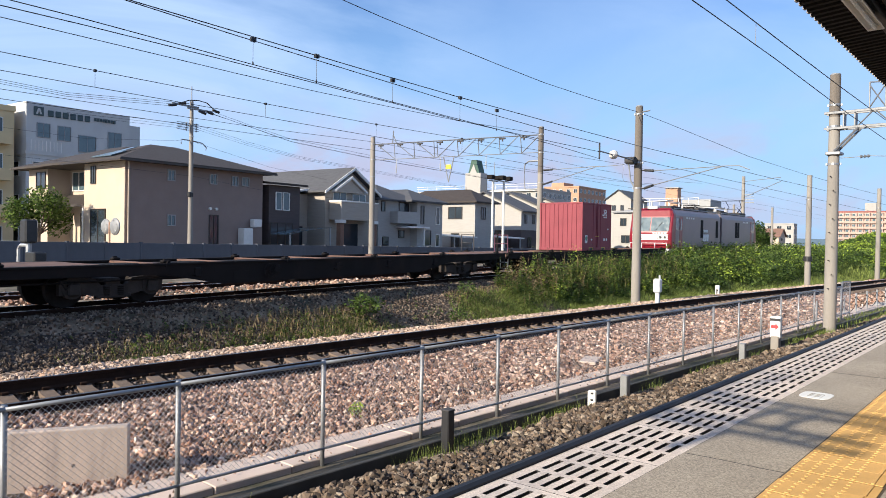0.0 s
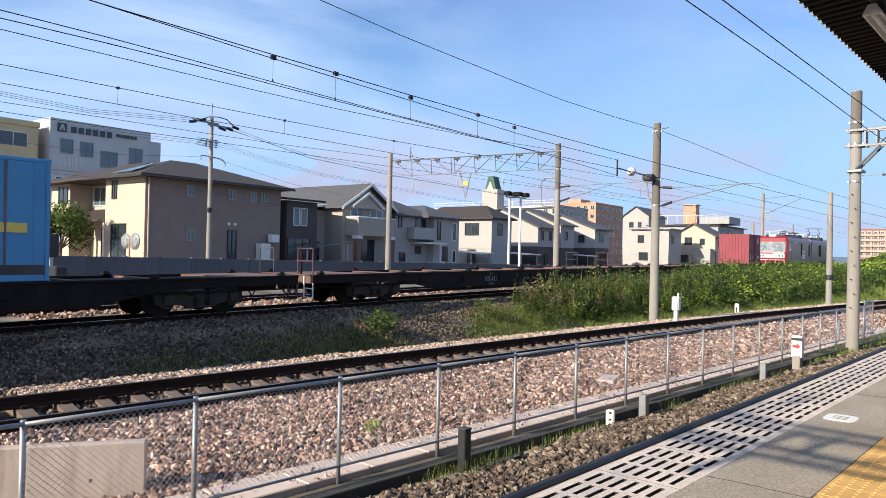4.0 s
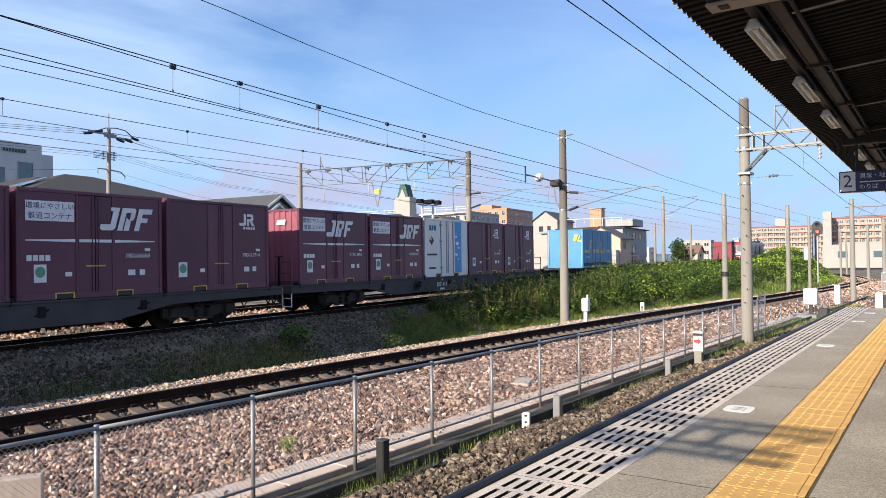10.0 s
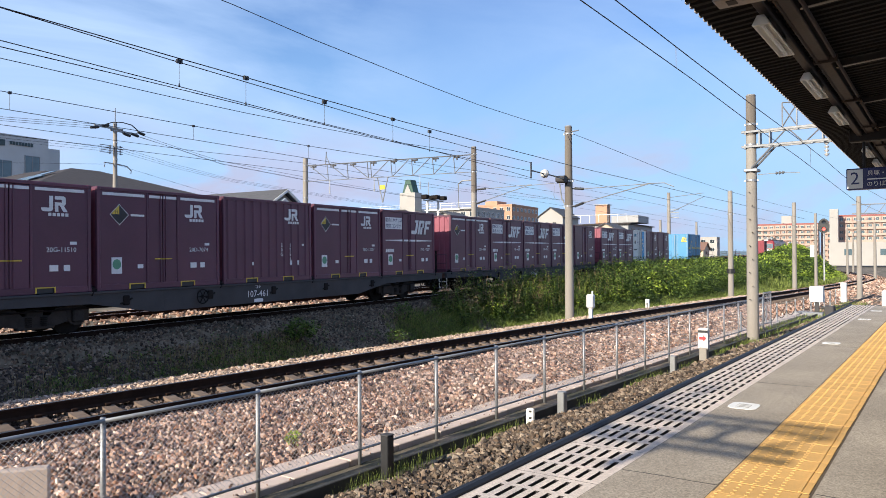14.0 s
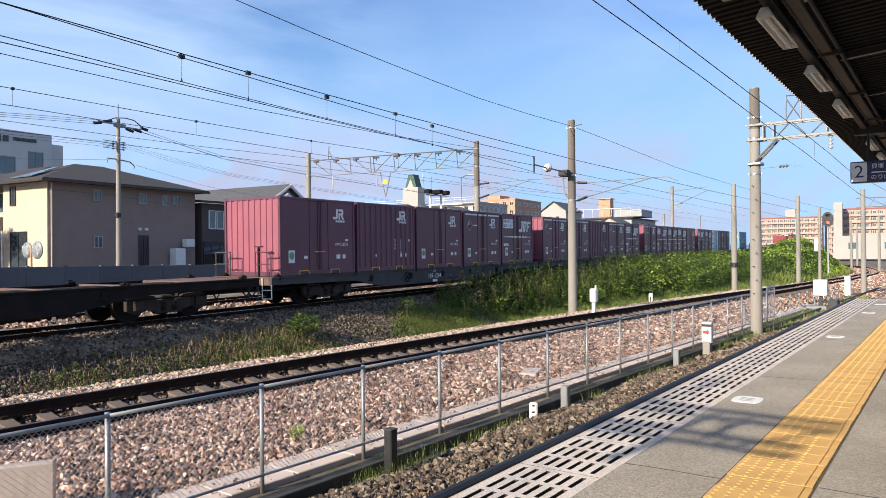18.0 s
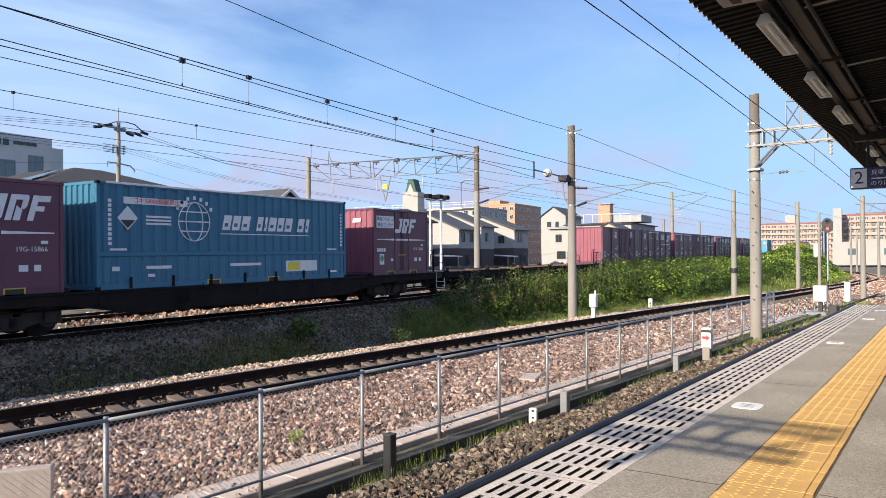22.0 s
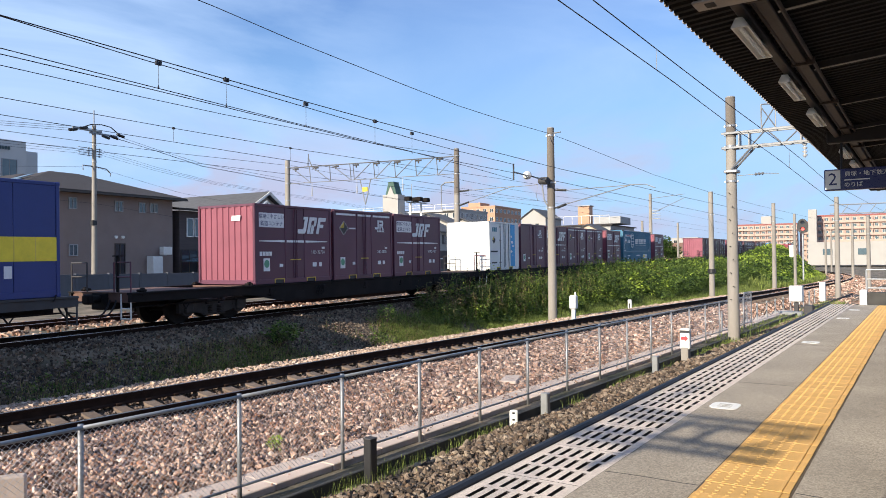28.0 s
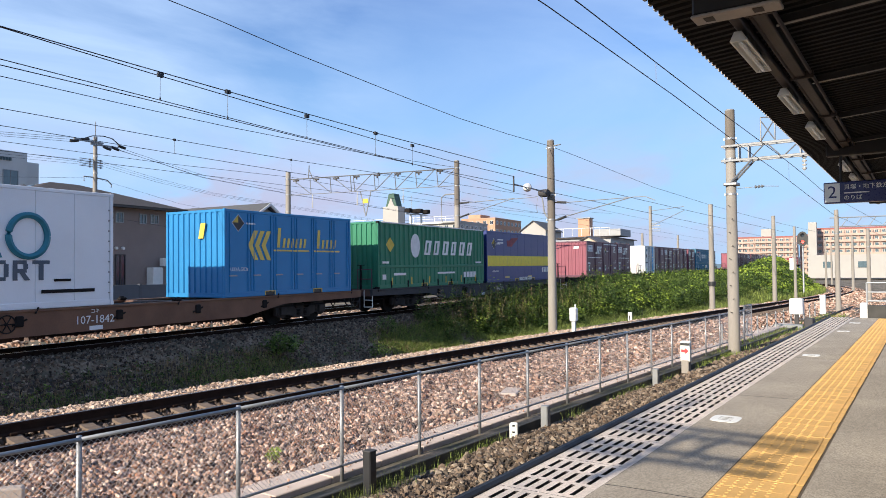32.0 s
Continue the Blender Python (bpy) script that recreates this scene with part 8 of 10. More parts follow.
for x in (-52.9, -46.7):
    s = Shape(); s.box(x - 0.1, x + 0.1, 24.15, 24.35, -0.6, 3.4); part("porch_post", s, "trim_white", h)
window(h, "y", 26.6, -51.6, -49.6, -0.3, 3.0, 0, "frame_bronze", "glass", "front_door")
s = Shape(); s.box(-48.3, -45.85, 25.3, 26.6, 3.9, 5.0, c=0.02); part("balcony", s, "stucco_cream", h)
# dark house
h = root("house", None, "dark brown clad house with a four-pane window", "house", "houses")
s = Shape(); s.box(-49.0, -41.0, 34.9, 37.9, -0.6, 5.35); part("wall", s, "siding_dark", h, "dark brown siding")
s = Shape(); s.add([(-49.4, 34.5, 6.2), (-40.5, 34.5, 5.35), (-40.5, 38.3, 5.35), (-49.4, 38.3, 6.2), (-49.4, 34.5, 6.36), (-40.5, 34.5, 5.51), (-40.5, 38.3, 5.51), (-49.4, 38.3, 6.36)], [(3, 2, 1, 0), (4, 5, 6, 7), (0, 1, 5, 4), (1, 2, 6, 5), (2, 3, 7, 6), (3, 0, 4, 7)])
part("roof", s, "roof_dark", h, "dark lean-to roof")
window(h, "x", -41.0, 35.5, 36.1, 3.5, 4.85, 0, "trim_white", "glass_sky"); window(h, "x", -41.0, 36.2, 36.85, 3.5, 4.85, 0, "trim_white", "glass_sky")
window(h, "x", -41.0, 35.0, 37.2, 0.9, 2.6, 2, "frame_bronze", "glass")
cp = root("carport", None, "curved translucent carport roof between the houses", "carport")
s = Shape()
for k in range(6):
    a, b = k / 6, (k + 1) / 6
    z = lambda t: 1.75 + 0.55 * math.sin(math.pi * 0.5 * t)
    s.add([(-40.6, 34.8 + 4.2 * a, z(a)), (-40.6, 34.8 + 4.2 * b, z(b)), (-38.6, 34.8 + 4.2 * b, z(b)), (-38.6, 34.8 + 4.2 * a, z(a)), (-40.6, 34.8 + 4.2 * a, z(a) - 0.05), (-40.6, 34.8 + 4.2 * b, z(b) - 0.05), (-38.6, 34.8 + 4.2 * b, z(b) - 0.05), (-38.6, 34.8 + 4.2 * a, z(a) - 0.05)], [(0, 1, 2, 3), (7, 6, 5, 4), (3, 2, 6, 7), (1, 0, 4, 5), (0, 3, 7, 4), (2, 1, 5, 6)])
part("roof", s, "glass_sky", cp)
for y in (34.9, 38.9):
    s = Shape(); s.box(-38.75, -38.65, y - 0.05, y + 0.05, -0.6, 1.8 if y < 36 else 2.3); part("post", s, "steel", cp)
# gabled beige house
h = root("house", None, "beige gabled house with grey tile roof and white trim", "house", "houses")
s = Shape(); s.prism([(40.6, -0.6), (46.2, -0.6), (46.2, 5.4), (43.4, 7.1), (40.6, 5.4)], "x", -50.5, -41.0); part("wall", s, "siding_beige", h, "beige siding")
part("roof", gable_roof(-50.5, -41.0, 40.6, 46.2, 5.45, 1.75, 0.55, "x"), "roof_grey", h, "grey tiled gable roof")
for sg_ in (-1, 1):
    s = Shape(); zz = 5.02
    s.prism([(43.4, 7.10), (43.4 + sg_ * 3.35, zz), (43.4 + sg_ * 3.35, zz + 0.22), (43.4, 7.32)], "x", -40.5, -40.38); part("bargeboard", s, "trim_white", h, "white bargeboard")
s = Shape(); s.prism([(41.0, 5.2), (42.9, 6.35), (44.8, 5.2), (44.8, 5.36), (42.9, 6.55), (41.0, 5.36)], "x", -41.0, -40.2); part("small_gable", s, "trim_white", h, "white edge of the lower gable")
s = Shape(); s.prism([(41.2, 5.2), (42.9, 6.25), (44.6, 5.2)], "x", -41.0, -40.4); part("gable_wall", s, "siding_beige", h)
window(h, "x", -40.98, 41.4, 43.0, 4.55, 5.25, 1, "trim_white", "glass_sky"); window(h, "x", -40.98, 43.7, 45.3, 4.5, 5.2, 1, "trim_white", "glass_sky")
s = Shape(); s.box(-40.98, -39.6, 41.0, 45.4, 2.95, 4.4, c=0.03); part("balcony", s, "siding_beige", h, "solid beige balcony")
s = Shape(); s.box(-41.0, -39.55, 40.95, 45.45, 4.38, 4.5, c=0.02); part("balcony_cap", s, "trim_white", h)
for y in (41.2, 45.1):
    s = Shape(); s.box(-40.1, -39.65, y - 0.22, y + 0.22, -0.6, 2.95, c=0.02); p_ = part("porch_pillar", s, "brick_brown", h, "brown clad pillar")
    s = Shape(); s.box(-40.2, -39.55, y - 0.32, y + 0.32, 2.7, 2.96, c=0.02); part("capital", s, "trim_white", p_)
s = Shape(); s.box(-41.02, -40.96, 42.2, 44.4, -0.4, 2.7); part("porch_opening", s, "glass", h, "dark porch opening")
s = Shape(); s.box(-50.0, -43.0, 37.9, 40.6, -0.6, 5.0); part("side_wing", s, "siding_beige", h)
s = Shape(); s.add([(-50.4, 37.5, 5.05), (-42.5, 37.5, 5.05), (-42.5, 41.5, 5.6), (-50.4, 41.5, 5.6), (-50.4, 37.5, 4.9), (-42.5, 37.5, 4.9), (-42.5, 41.5, 5.45), (-50.4, 41.5, 5.45)], [(0, 1, 2, 3), (7, 6, 5, 4), (0, 4, 5, 1), (1, 5, 6, 2), (2, 6, 7, 3), (3, 7, 4, 0)])
part("wing_roof", s, "trim_white", h, "white-edged flat wing roof")
window(h, "x", -42.98, 38.3, 39.0, 4.2, 4.8, 0, "trim_white"); window(h, "x", -42.98, 38.6, 40.0, 0.4, 2.4, 1)
# white hipped house
h = root("house", None, "white two-storey house with grey hipped roof", "house", "houses")
s = Shape(); s.box(-49.0, -41.0, 47.0, 54.6, -0.6, 4.95); part("wall", s, "siding_white", h, "white siding")
part("roof", hip_roof(-49.0, -41.0, 47.0, 52.0, 5.0, 1.45, 0.5, "x"), "roof_grey", h, "grey hipped roof")
part("front_roof", hip_roof(-47.0, -40.2, 50.6, 55.4, 5.02, 1.2, 0.45, "x"), "roof_grey", h)
s = Shape(); s.box(-41.0, -40.2, 51.5, 55.4, -0.6, 4.95); part("bay", s, "siding_white", h)
s = Shape(); s.box(-40.98, -40.1, 48.6, 51.5, 2.9, 3.95, c=0.02); part("balcony", s, "siding_white", h)
for f_, a0, a1, z0, z1 in ((-41.0, 47.4, 47.9, 3.9, 4.8), (-41.0, 49.8, 51.2, 3.95, 4.8), (-41.0, 49.8, 50.6, 1.6, 2.3), (-40.2, 52.0, 52.5, 2.9, 4.6), (-40.2, 54.3, 54.9, 2.9, 4.6), (-40.2, 54.3, 54.9, 0.8, 2.0), (-41.0, 47.6, 48.4, 0.9, 1.7)):
    window(h, "x", f_, a0, a1, z0, z1, 0, "trim_white" if a0 > 52 else "frame_bronze")
window(h, "x", -40.2, 52.6, 53.6, -0.3, 2.35, 0, "frame_bronze", "glass", "front_door")
s = Shape(); s.box(-41.0, -39.4, 49.4, 52.4, 2.5, 2.65); part("porch_roof", s, "trim_white", h)
s = Shape(); s.box(-39.6, -39.45, 51.6, 51.75, -0.6, 2.5); part("porch_post", s, "trim_white", h)
# white house with brown base
def small_house(y0, y1, x0, x1, zt, wall, base, label, roof="roof_grey", rh=1.4, ridge="x", win=(), split=2.3):
    h = root("house", None, label, "house", "houses")
    s = Shape(); s.box(x0, x1, y0, y1, split, zt); part("upper_wall", s, wall, h)
    s = Shape(); s.box(x0 + 0.05, x1 - 0.05, y0 + 0.05, y1 - 0.05, -0.6, split); part("lower_wall", s, base, h)
    if ridge == "hip":
        part("roof", hip_roof(x0, x1, y0, y1, zt, rh, 0.45, "x"), roof, h)
    else:
        if ridge == "x":
            s = Shape(); c = (y0 + y1) / 2; s.prism([(y0, zt), (y1, zt), (c, zt + rh)], "x", x0, x1)
        else:
            s = Shape(); c = (x0 + x1) / 2; s.prism([(x0, zt), (x1, zt), (c, zt + rh)], "y", y0, y1)
        part("gable", s, wall, h)
        part("roof", gable_roof(x0, x1, y0, y1, zt, rh, 0.4, ridge), roof, h)
    for f_, at, a0, a1, z0, z1 in win:
        window(h, f_, at, a0, a1, z0, z1, 1)
    return h


small_house(62.3, 66.2, -51, -41.0, 5.55, "siding_white", "siding_white", "white house with a dark tiled hipped roof", roof="roof_dark", ridge="hip", win=[("x", -41.0, 63.4, 64.3, 3.7, 5.0), ("y", 62.3, -44.4, -42.6, 3.7, 5.0), ("y", 62.3, -44.0, -43.0, 0.6, 2.2)])
small_house(72.0, 76.2, -51, -41.0, 5.0, "siding_white", "siding_dark", "white gabled house with a dark lower storey", rh=2.2, ridge="y", split=2.75, win=[("x", -41.0, 72.6, 73.3, 3.5, 4.6), ("x", -41.0, 74.6, 75.2, 3.5, 4.6), ("x", -41.0, 73.6, 74.4, 0.6, 2.0)])
small_house(79.4, 83.0, -52, -42.0, 5.6, "siding_white", "siding_dark", "narrow white house with a dark base", rh=2.0, ridge="y", split=2.75, win=[("x", -42.0, 80.4, 81.2, 3.7, 4.8)])
small_house(87.0, 91.5, -51, -41.0, 5.4, "siding_white", "siding_dark", "white house with a sloping roof and dark base", rh=1.9, ridge="y", split=2.9, win=[("x", -41.0, 88.2, 89.4, 3.7, 4.9), ("y", 87.0, -43.4, -42.5, 3.6, 4.6), ("x", -41.0, 89.0, 90.4, 0.6, 2.2)])
small_house(150.0, 160.0, -64.0, -58.2, 10.9, "far_white", "far_white", "far white gabled house behind the line", rh=2.0, ridge="y", win=[("y", 150.0, -62.6, -61.6, 8.4, 9.6), ("y", 150.0, -60.6, -59.8, 8.4, 9.6)])
for y0_, y1_ in ((57.6, 61.6), (67.2, 71.4), (83.6, 86.4)):
    cpt = root("carport", None, "pale flat carport roof on thin posts", "carport", "flat carports")
    s = Shape(); s.add([(-44.5, y0_, 2.0), (-40.2, y0_, 1.75), (-40.2, y1_, 1.75), (-44.5, y1_, 2.0), (-44.5, y0_, 2.1), (-40.2, y0_, 1.85), (-40.2, y1_, 1.85), (-44.5, y1_, 2.1)], [(3, 2, 1, 0), (4, 5, 6, 7), (0, 1, 5, 4), (1, 2, 6, 5), (2, 3, 7, 6), (3, 0, 4, 7)])
    part("roof", s, "trim_white", cpt)
    for yy_ in (y0_ + 0.4, y1_ - 0.4):
        s = Shape(); s.box(-40.6, -40.5, yy_ - 0.05, yy_ + 0.05, -0.6, 1.79); part("post", s, "steel", cpt)
small_house(105.0, 110.5, -43.4, -37.6, 6.2, "siding_white", "siding_white", "boxy white house with a low roof", roof="siding_grey", rh=0.45, ridge="hip", win=[("x", -37.6, 106.0, 107.0, 4.0, 5.2), ("y", 105.0, -42.4, -41.4, 4.0, 5.2), ("y", 105.0, -40.0, -39.2, 4.0, 5.2), ("y", 105.0, -42.2, -40.8, 1.4, 2.6)])
small_house(115.0, 121.0, -40.6, -33.8, 5.4, "stucco_cream", "stucco_cream", "cream gabled house beside the white box", roof="roof_grey", rh=1.9, ridge="y", win=[("y", 115.0, -38.6, -37.4, 4.0, 5.2), ("y", 115.0, -36.2, -35.4, 4.0, 5.0), ("x", -33.8, 116.5, 117.8, 3.6, 4.8), ("y", 115.0, -39.4, -38.0, 1.2, 2.4)])
s = Shape(); s.box(-36.5, -34.0, 113.2, 114.9, -0.6, 3.4)
thing("annexe", s, "siding_white", "low pale annexe before the cream house", "annexe")
small_house(124.0, 140.0, -48, -36.0, 7.6, "siding_grey", "siding_grey", "grey three-storey block with rooftop room", roof="roof_dark", rh=0.6, ridge="hip", win=[("x", -36.0, 126, 128, 5.6, 6.8), ("x", -36.0, 130, 132, 5.6, 6.8), ("x", -36.0, 134, 136, 5.6, 6.8), ("x", -36.0, 130, 132, 3.0, 4.4)])
small_house(190.0, 198.0, -42, -36.0, 3.6, "stucco_cream", "stucco_cream", "small cream house in the distance", roof="brick_brown", rh=1.8, ridge="x", win=[("x", -36.0, 193, 194, 2.4, 3.2)])
rr_ = root("rooftop_room", None, "brown rooftop room on a grey block", "rooftop room")
s = Shape(); s.box(-43.6, -41.4, 129.0, 131.0, 8.0, 11.4, c=0.04); part("wall", s, "apt_brown", rr_)
s = Shape(); s.box(-43.8, -41.2, 128.8, 131.2, 11.4, 11.55); part("slab", s, "siding_grey", rr_)
s = Shape(); s.box(-40.6, -35.6, 129.0, 136.0, 8.0, 9.3, c=0.05)
thing("rooftop_room", s, "siding_grey", "low grey rooftop room with a flat slab", "rooftop room")
s = Shape()
for k in range(7):
    s.tube((-46.5 + 1.7 * k, 124.3, 7.9), (-46.5 + 1.7 * k, 124.3, 9.3), 0.05, n=5)
s.tube((-46.5, 124.3, 9.3), (-36.3, 124.3, 9.3), 0.05, n=5)
thing("roof_railing", s, "trim_white", "white railing along a flat roof", "railing")


def block(name, x0, x1, y0, y1, z0, z1, wall, label, floors, bays, face="x", parapet=0.5, roof=None, balcony=False, glass="glass"):
    """A larger building with a grid of windows on the sides that face +x and -y."""
    b = root(name, None, label, "building", "larger buildings")
    s = Shape(); s.box(x0, x1, y0, y1, z0, z1); part("wall", s, wall, b)
    s = Shape(); s.box(x0 - 0.1, x1 + 0.1, y0 - 0.1, y1 + 0.1, z1, z1 + parapet); part("parapet", s, roof or wall, b)
    fh = (z1 - z0) / floors
    for f_ in range(floors):
        zz = z0 + f_ * fh
        for k in range(bays[0]):
            a = y0 + (y1 - y0) * (k + 0.22) / bays[0]; c = y0 + (y1 - y0) * (k + 0.78) / bays[0]
            window(b, "x", x1, a, c, zz + fh * 0.35, zz + fh * 0.8, 1, "trim_white", glass)
            if balcony:
                s = Shape(); s.box(x1, x1 + 0.9, a - 0.4, c + 0.4, zz + fh * 0.05, zz + fh * 0.38); part("balcony", s, wall, b)
        for k in range(bays[1]):
            a = x0 + (x1 - x0) * (k + 0.25) / bays[1]; c = x0 + (x1 - x0) * (k + 0.75) / bays[1]
            window(b, "y", y0, a, c, zz + fh * 0.35, zz + fh * 0.8, 1, "trim_white", glass)
            if balcony:
                s = Shape(); s.box(a - 0.5, c + 0.5, y0 - 0.9, y0, zz + fh * 0.05, zz + fh * 0.38); part("balcony", s, wall, b)
    return b


# the dental clinic and the ochre flats behind the tan house
cl = block("clinic_building", -88.0, -72.0, 31.8, 42.2, -0.6, 9.0, "clinic_white", "white four-storey clinic with a dark lettered sign on its wall", 3, (4, 3), parapet=0.3)
s = Shape(); s.box(-88.0, -72.0, 31.8, 42.2, 9.3, 14.0); part("upper_wall", s, "clinic_white", cl)
s = Shape(); s.box(-88.0, -74.0, 42.2, 44.6, -0.6, 13.4); part("side_wing", s, "clinic_white", cl)
for a0, a1, z0, z1 in ((32.75, 34.0, 10.7, 12.1), (34.7, 36.0, 10.6, 12.05), (36.75, 38.55, 9.7, 11.4), (39.8, 41.3, 10.3, 12.1)):
    window(cl, "x", -72.0, a0, a1, z0, z1, 1, "trans_grey", "glass_sky")
s = Shape(); s.box(-71.98, -71.9, 32.45, 33.35, 12.75, 13.6); mk_ = part("sign_mark", s, "sign_slate", cl, "dark square mark")
s = Shape(); s.prism([(32.62, 12.9), (32.8, 12.9), (32.9, 13.25), (33.0, 12.9), (33.18, 12.9), (33.0, 13.45), (32.8, 13.45)], "x", -71.9, -71.86); part("mark_line", s, "clinic_white", mk_)
for k in range(6):
    s = Shape(); s.box(-71.98, -71.9, 33.75 + 0.72 * k, 34.3 + 0.72 * k, 12.8, 13.4, c=0.04); part("sign_bar", s, "sign_slate", cl, "dark bar of the wall sign")
for k in range(8):
    s = Shape(); s.box(-71.98, -71.9, 38.35 + 0.29 * k, 38.56 + 0.29 * k, 13.0, 13.32); part("sign_bar", s, "sign_slate", cl)
for k in range(9):
    s = Shape(); s.tube((-71.2, 31.9 + 0.35 * k, 9.3), (-71.2, 31.9 + 0.35 * k, 10.3), 0.03, n=5); part("baluster", s, "trim_white", cl)
block("apartment_house", -100.0, -72.6, 22.0, 31.0, -0.6, 12.9, "apt_yellow", "ochre apartment house with pale balconies", 4, (2, 4), balcony=True)


# utility pole with transformers' arms
UX, UY = -38.5, 26.6
up = concrete_pole("utility_pole", UX, UY, -0.6, 9.75, 0.17, 0.11, "slim concrete utility pole with cross-arms and insulators", (9.3, 8.6, 7.6), group="")
s = Shape(); s.tube((0, 0, 9.75), (0, 0, 10.7), 0.03, n=6); part("rod", s, "galv", up)
s = Shape(); s.box(-0.05, 0.05, -1.35, 0.5, 9.42, 9.52); part("cross_arm", s, "trans_grey", up)
s = Shape(); s.box(-0.05, 0.05, -0.3, 1.5, 9.30, 9.40); part("cross_arm", s, "trans_grey", up)
for y, z in ((-1.3, 9.36), (-0.65, 9.55), (0.75, 9.22), (1.3, 9.28), (1.75, 9.45)):
    s = Shape(); d = -1 if y < 0 else 1
    s.path([(0, y - 0.22 * d, z + 0.06), (0.0, y, z), (0.0, y + 0.2 * d, z - 0.03), (0.0, y + 0.26 * d, z - 0.05)], 0.085, 8)
    part("cutout_switch", s, "black_paint", up, "black hooded switch")
s = Shape(); s.path([(0, -0.7, 9.6), (0, -0.2, 9.82), (0, 0.5, 9.92), (0, 1.1, 9.86), (0, 1.6, 9.55), (0, 1.75, 9.4)], 0.03, 6)
part("jumper_cable", s, "black_paint", up)
for k in range(4):
    for sy in (-1, 1):
        s = Shape(); s.box(-0.03, 0.03, *sorted((sy * 0.12, sy * (1.0 if sy < 0 else 0.5))), 8.40 - 0.14 * k, 8.43 - 0.14 * k)
        s.tube((0, sy * 0.35, 8.36 - 0.14 * k), (0, sy * 0.35, 8.46 - 0.14 * k), 0.05, n=8)
        part("spike_arm", s, "trans_grey", up)
s = Shape(); s.path([(0, -0.7, 7.1), (0, -0.72, 7.38), (0, 0.0, 7.38), (0, 0.8, 7.30), (0, 1.1, 7.05), (0, 1.05, 6.9)], 0.035, 6); part("bracket", s, "galv", up)
s = Shape(); s.box(-0.1, 0.15, -0.2, 0.1, 3.9, 4.2, c=0.03); part("terminal_box", s, "black_paint", up)
for y0_, z0_, y1_, z1_, y2_, z2_ in ((19.0, 9.0, 26.0, 9.6, 28.1, 9.4), (19.0, 8.9, 25.6, 9.45, 27.9, 9.28), (19.0, 8.8, 25.3, 9.3, 27.5, 9.3)):
    k = z2_ - 9.3
    wire("service_cable", [(UX, -30, z0_ + 1.2), (UX, y0_, z0_), (UX, y1_, z1_)], 0.010, "black service cable between utility poles", "service cables")
    wire("service_cable", [(UX, y2_, z2_), (UX, 31, 8.85 + k), (UX, 34.7, 8.3 + k * 1.6), (UX, 44.1, 7.95 + k * 2), (UX - 2, 70, 7.9)], 0.010, "black service cable between utility poles", "service cables")
for k in range(3):
    wire("service_cable", [(UX, 19, 8.1 - 0.14 * k), (UX, 27.06, 8.38 - 0.14 * k), (UX, 31, 7.8 - 0.12 * k), (UX, 35.8, 7.3 - 0.09 * k), (UX - 2, 60, 6.8 - 0.1 * k)], 0.007, "black service cable between utility poles", "service cables")
wire("service_cable", [(UX, -10, 7.0), (UX, 20, 6.7), (UX, 26.6, 7.35), (UX - 1.5, 34, 6.5), (UX - 2.2, 40.5, 6.1)], 0.007, "black service cable between utility poles", "service cables")
wire("service_cable", [(UX, -10, 5.6), (UX, 20, 5.35), (UX, 26.6, 5.2), (UX - 1.5, 34, 4.75), (UX - 2.3, 47, 4.6)], 0.007, "black service cable between utility poles", "service cables")

# white lamp posts, convex mirrors, equipment post, car
for az_, y in ((-31.1, 59.7), (-31.96, 58.6)):
    x, yy = az_el(az_, y)
    lp = root("yard_lamp", Matrix.Translation((x, yy, 0)), "white steel yard lamp post with floodlights", "lamp post", "yard lamps")
    s = Shape(); s.tube((0, 0, -0.6), (0, 0, 7.3), 0.13, 0.10, 10); part("post", s, "trim_white", lp)
    s = Shape(); s.box(-0.06, 0.06, -0.9, 0.9, 7.2, 7.3); part("arm", s, "trans_grey", lp)
    for yy2 in (-0.7, 0.6):
        s = Shape(); s.box(-0.1, 0.5, yy2 - 0.3, yy2 + 0.3, 7.35, 7.75, c=0.05); part("floodlight", s, "frame_dark", lp)
mi = root("traffic_mirror", Matrix.Translation((-37.0, 20.6, 0)), "pair of round convex traffic mirrors seen from behind", "traffic mirror")
s = Shape(); s.tube((0, 0, -0.6), (0, 0, 2.2), 0.05, n=8); part("post", s, "apt_brown", mi)
for x, r in ((-0.42, 0.42), (0.50, 0.46)):
    s = Shape()
    n = 20
    rings = [[(x + rr * math.cos(2 * math.pi * i / n), yy, 1.95 + rr * math.sin(2 * math.pi * i / n)) for i in range(n)] for rr, yy in ((r * 0.3, -0.12), (r * 0.8, -0.07), (r, 0.0), (r, 0.05))]
    s.loft(rings); d_ = part("mirror_back", s, "trans_grey", mi, "grey domed mirror back", smooth=False)
    for k in range(3):
        s = Shape(); a = math.pi * k / 3 + 0.4
        s.tube((x - r * 0.8 * math.cos(a), -0.09, 1.95 - r * 0.8 * math.sin(a)), (x + r * 0.8 * math.cos(a), -0.09, 1.95 + r * 0.8 * math.sin(a)), 0.018, n=6); part("stay", s, "galv", d_)
eq = root("signal_equipment", Matrix.Translation((*az_el(-65.97, 13.6), 0)), "dark lineside signal unit on a pale post", "signal unit")
s = Shape(); s.tube((0, 0, -0.4), (0, 0, 1.7), 0.11, n=10); part("post", s, "steel", eq)
s = Shape(); s.box(-0.25, 0.25, -0.25, 0.25, 1.15, 2.1, c=0.06); part("head", s, "black_paint", eq)
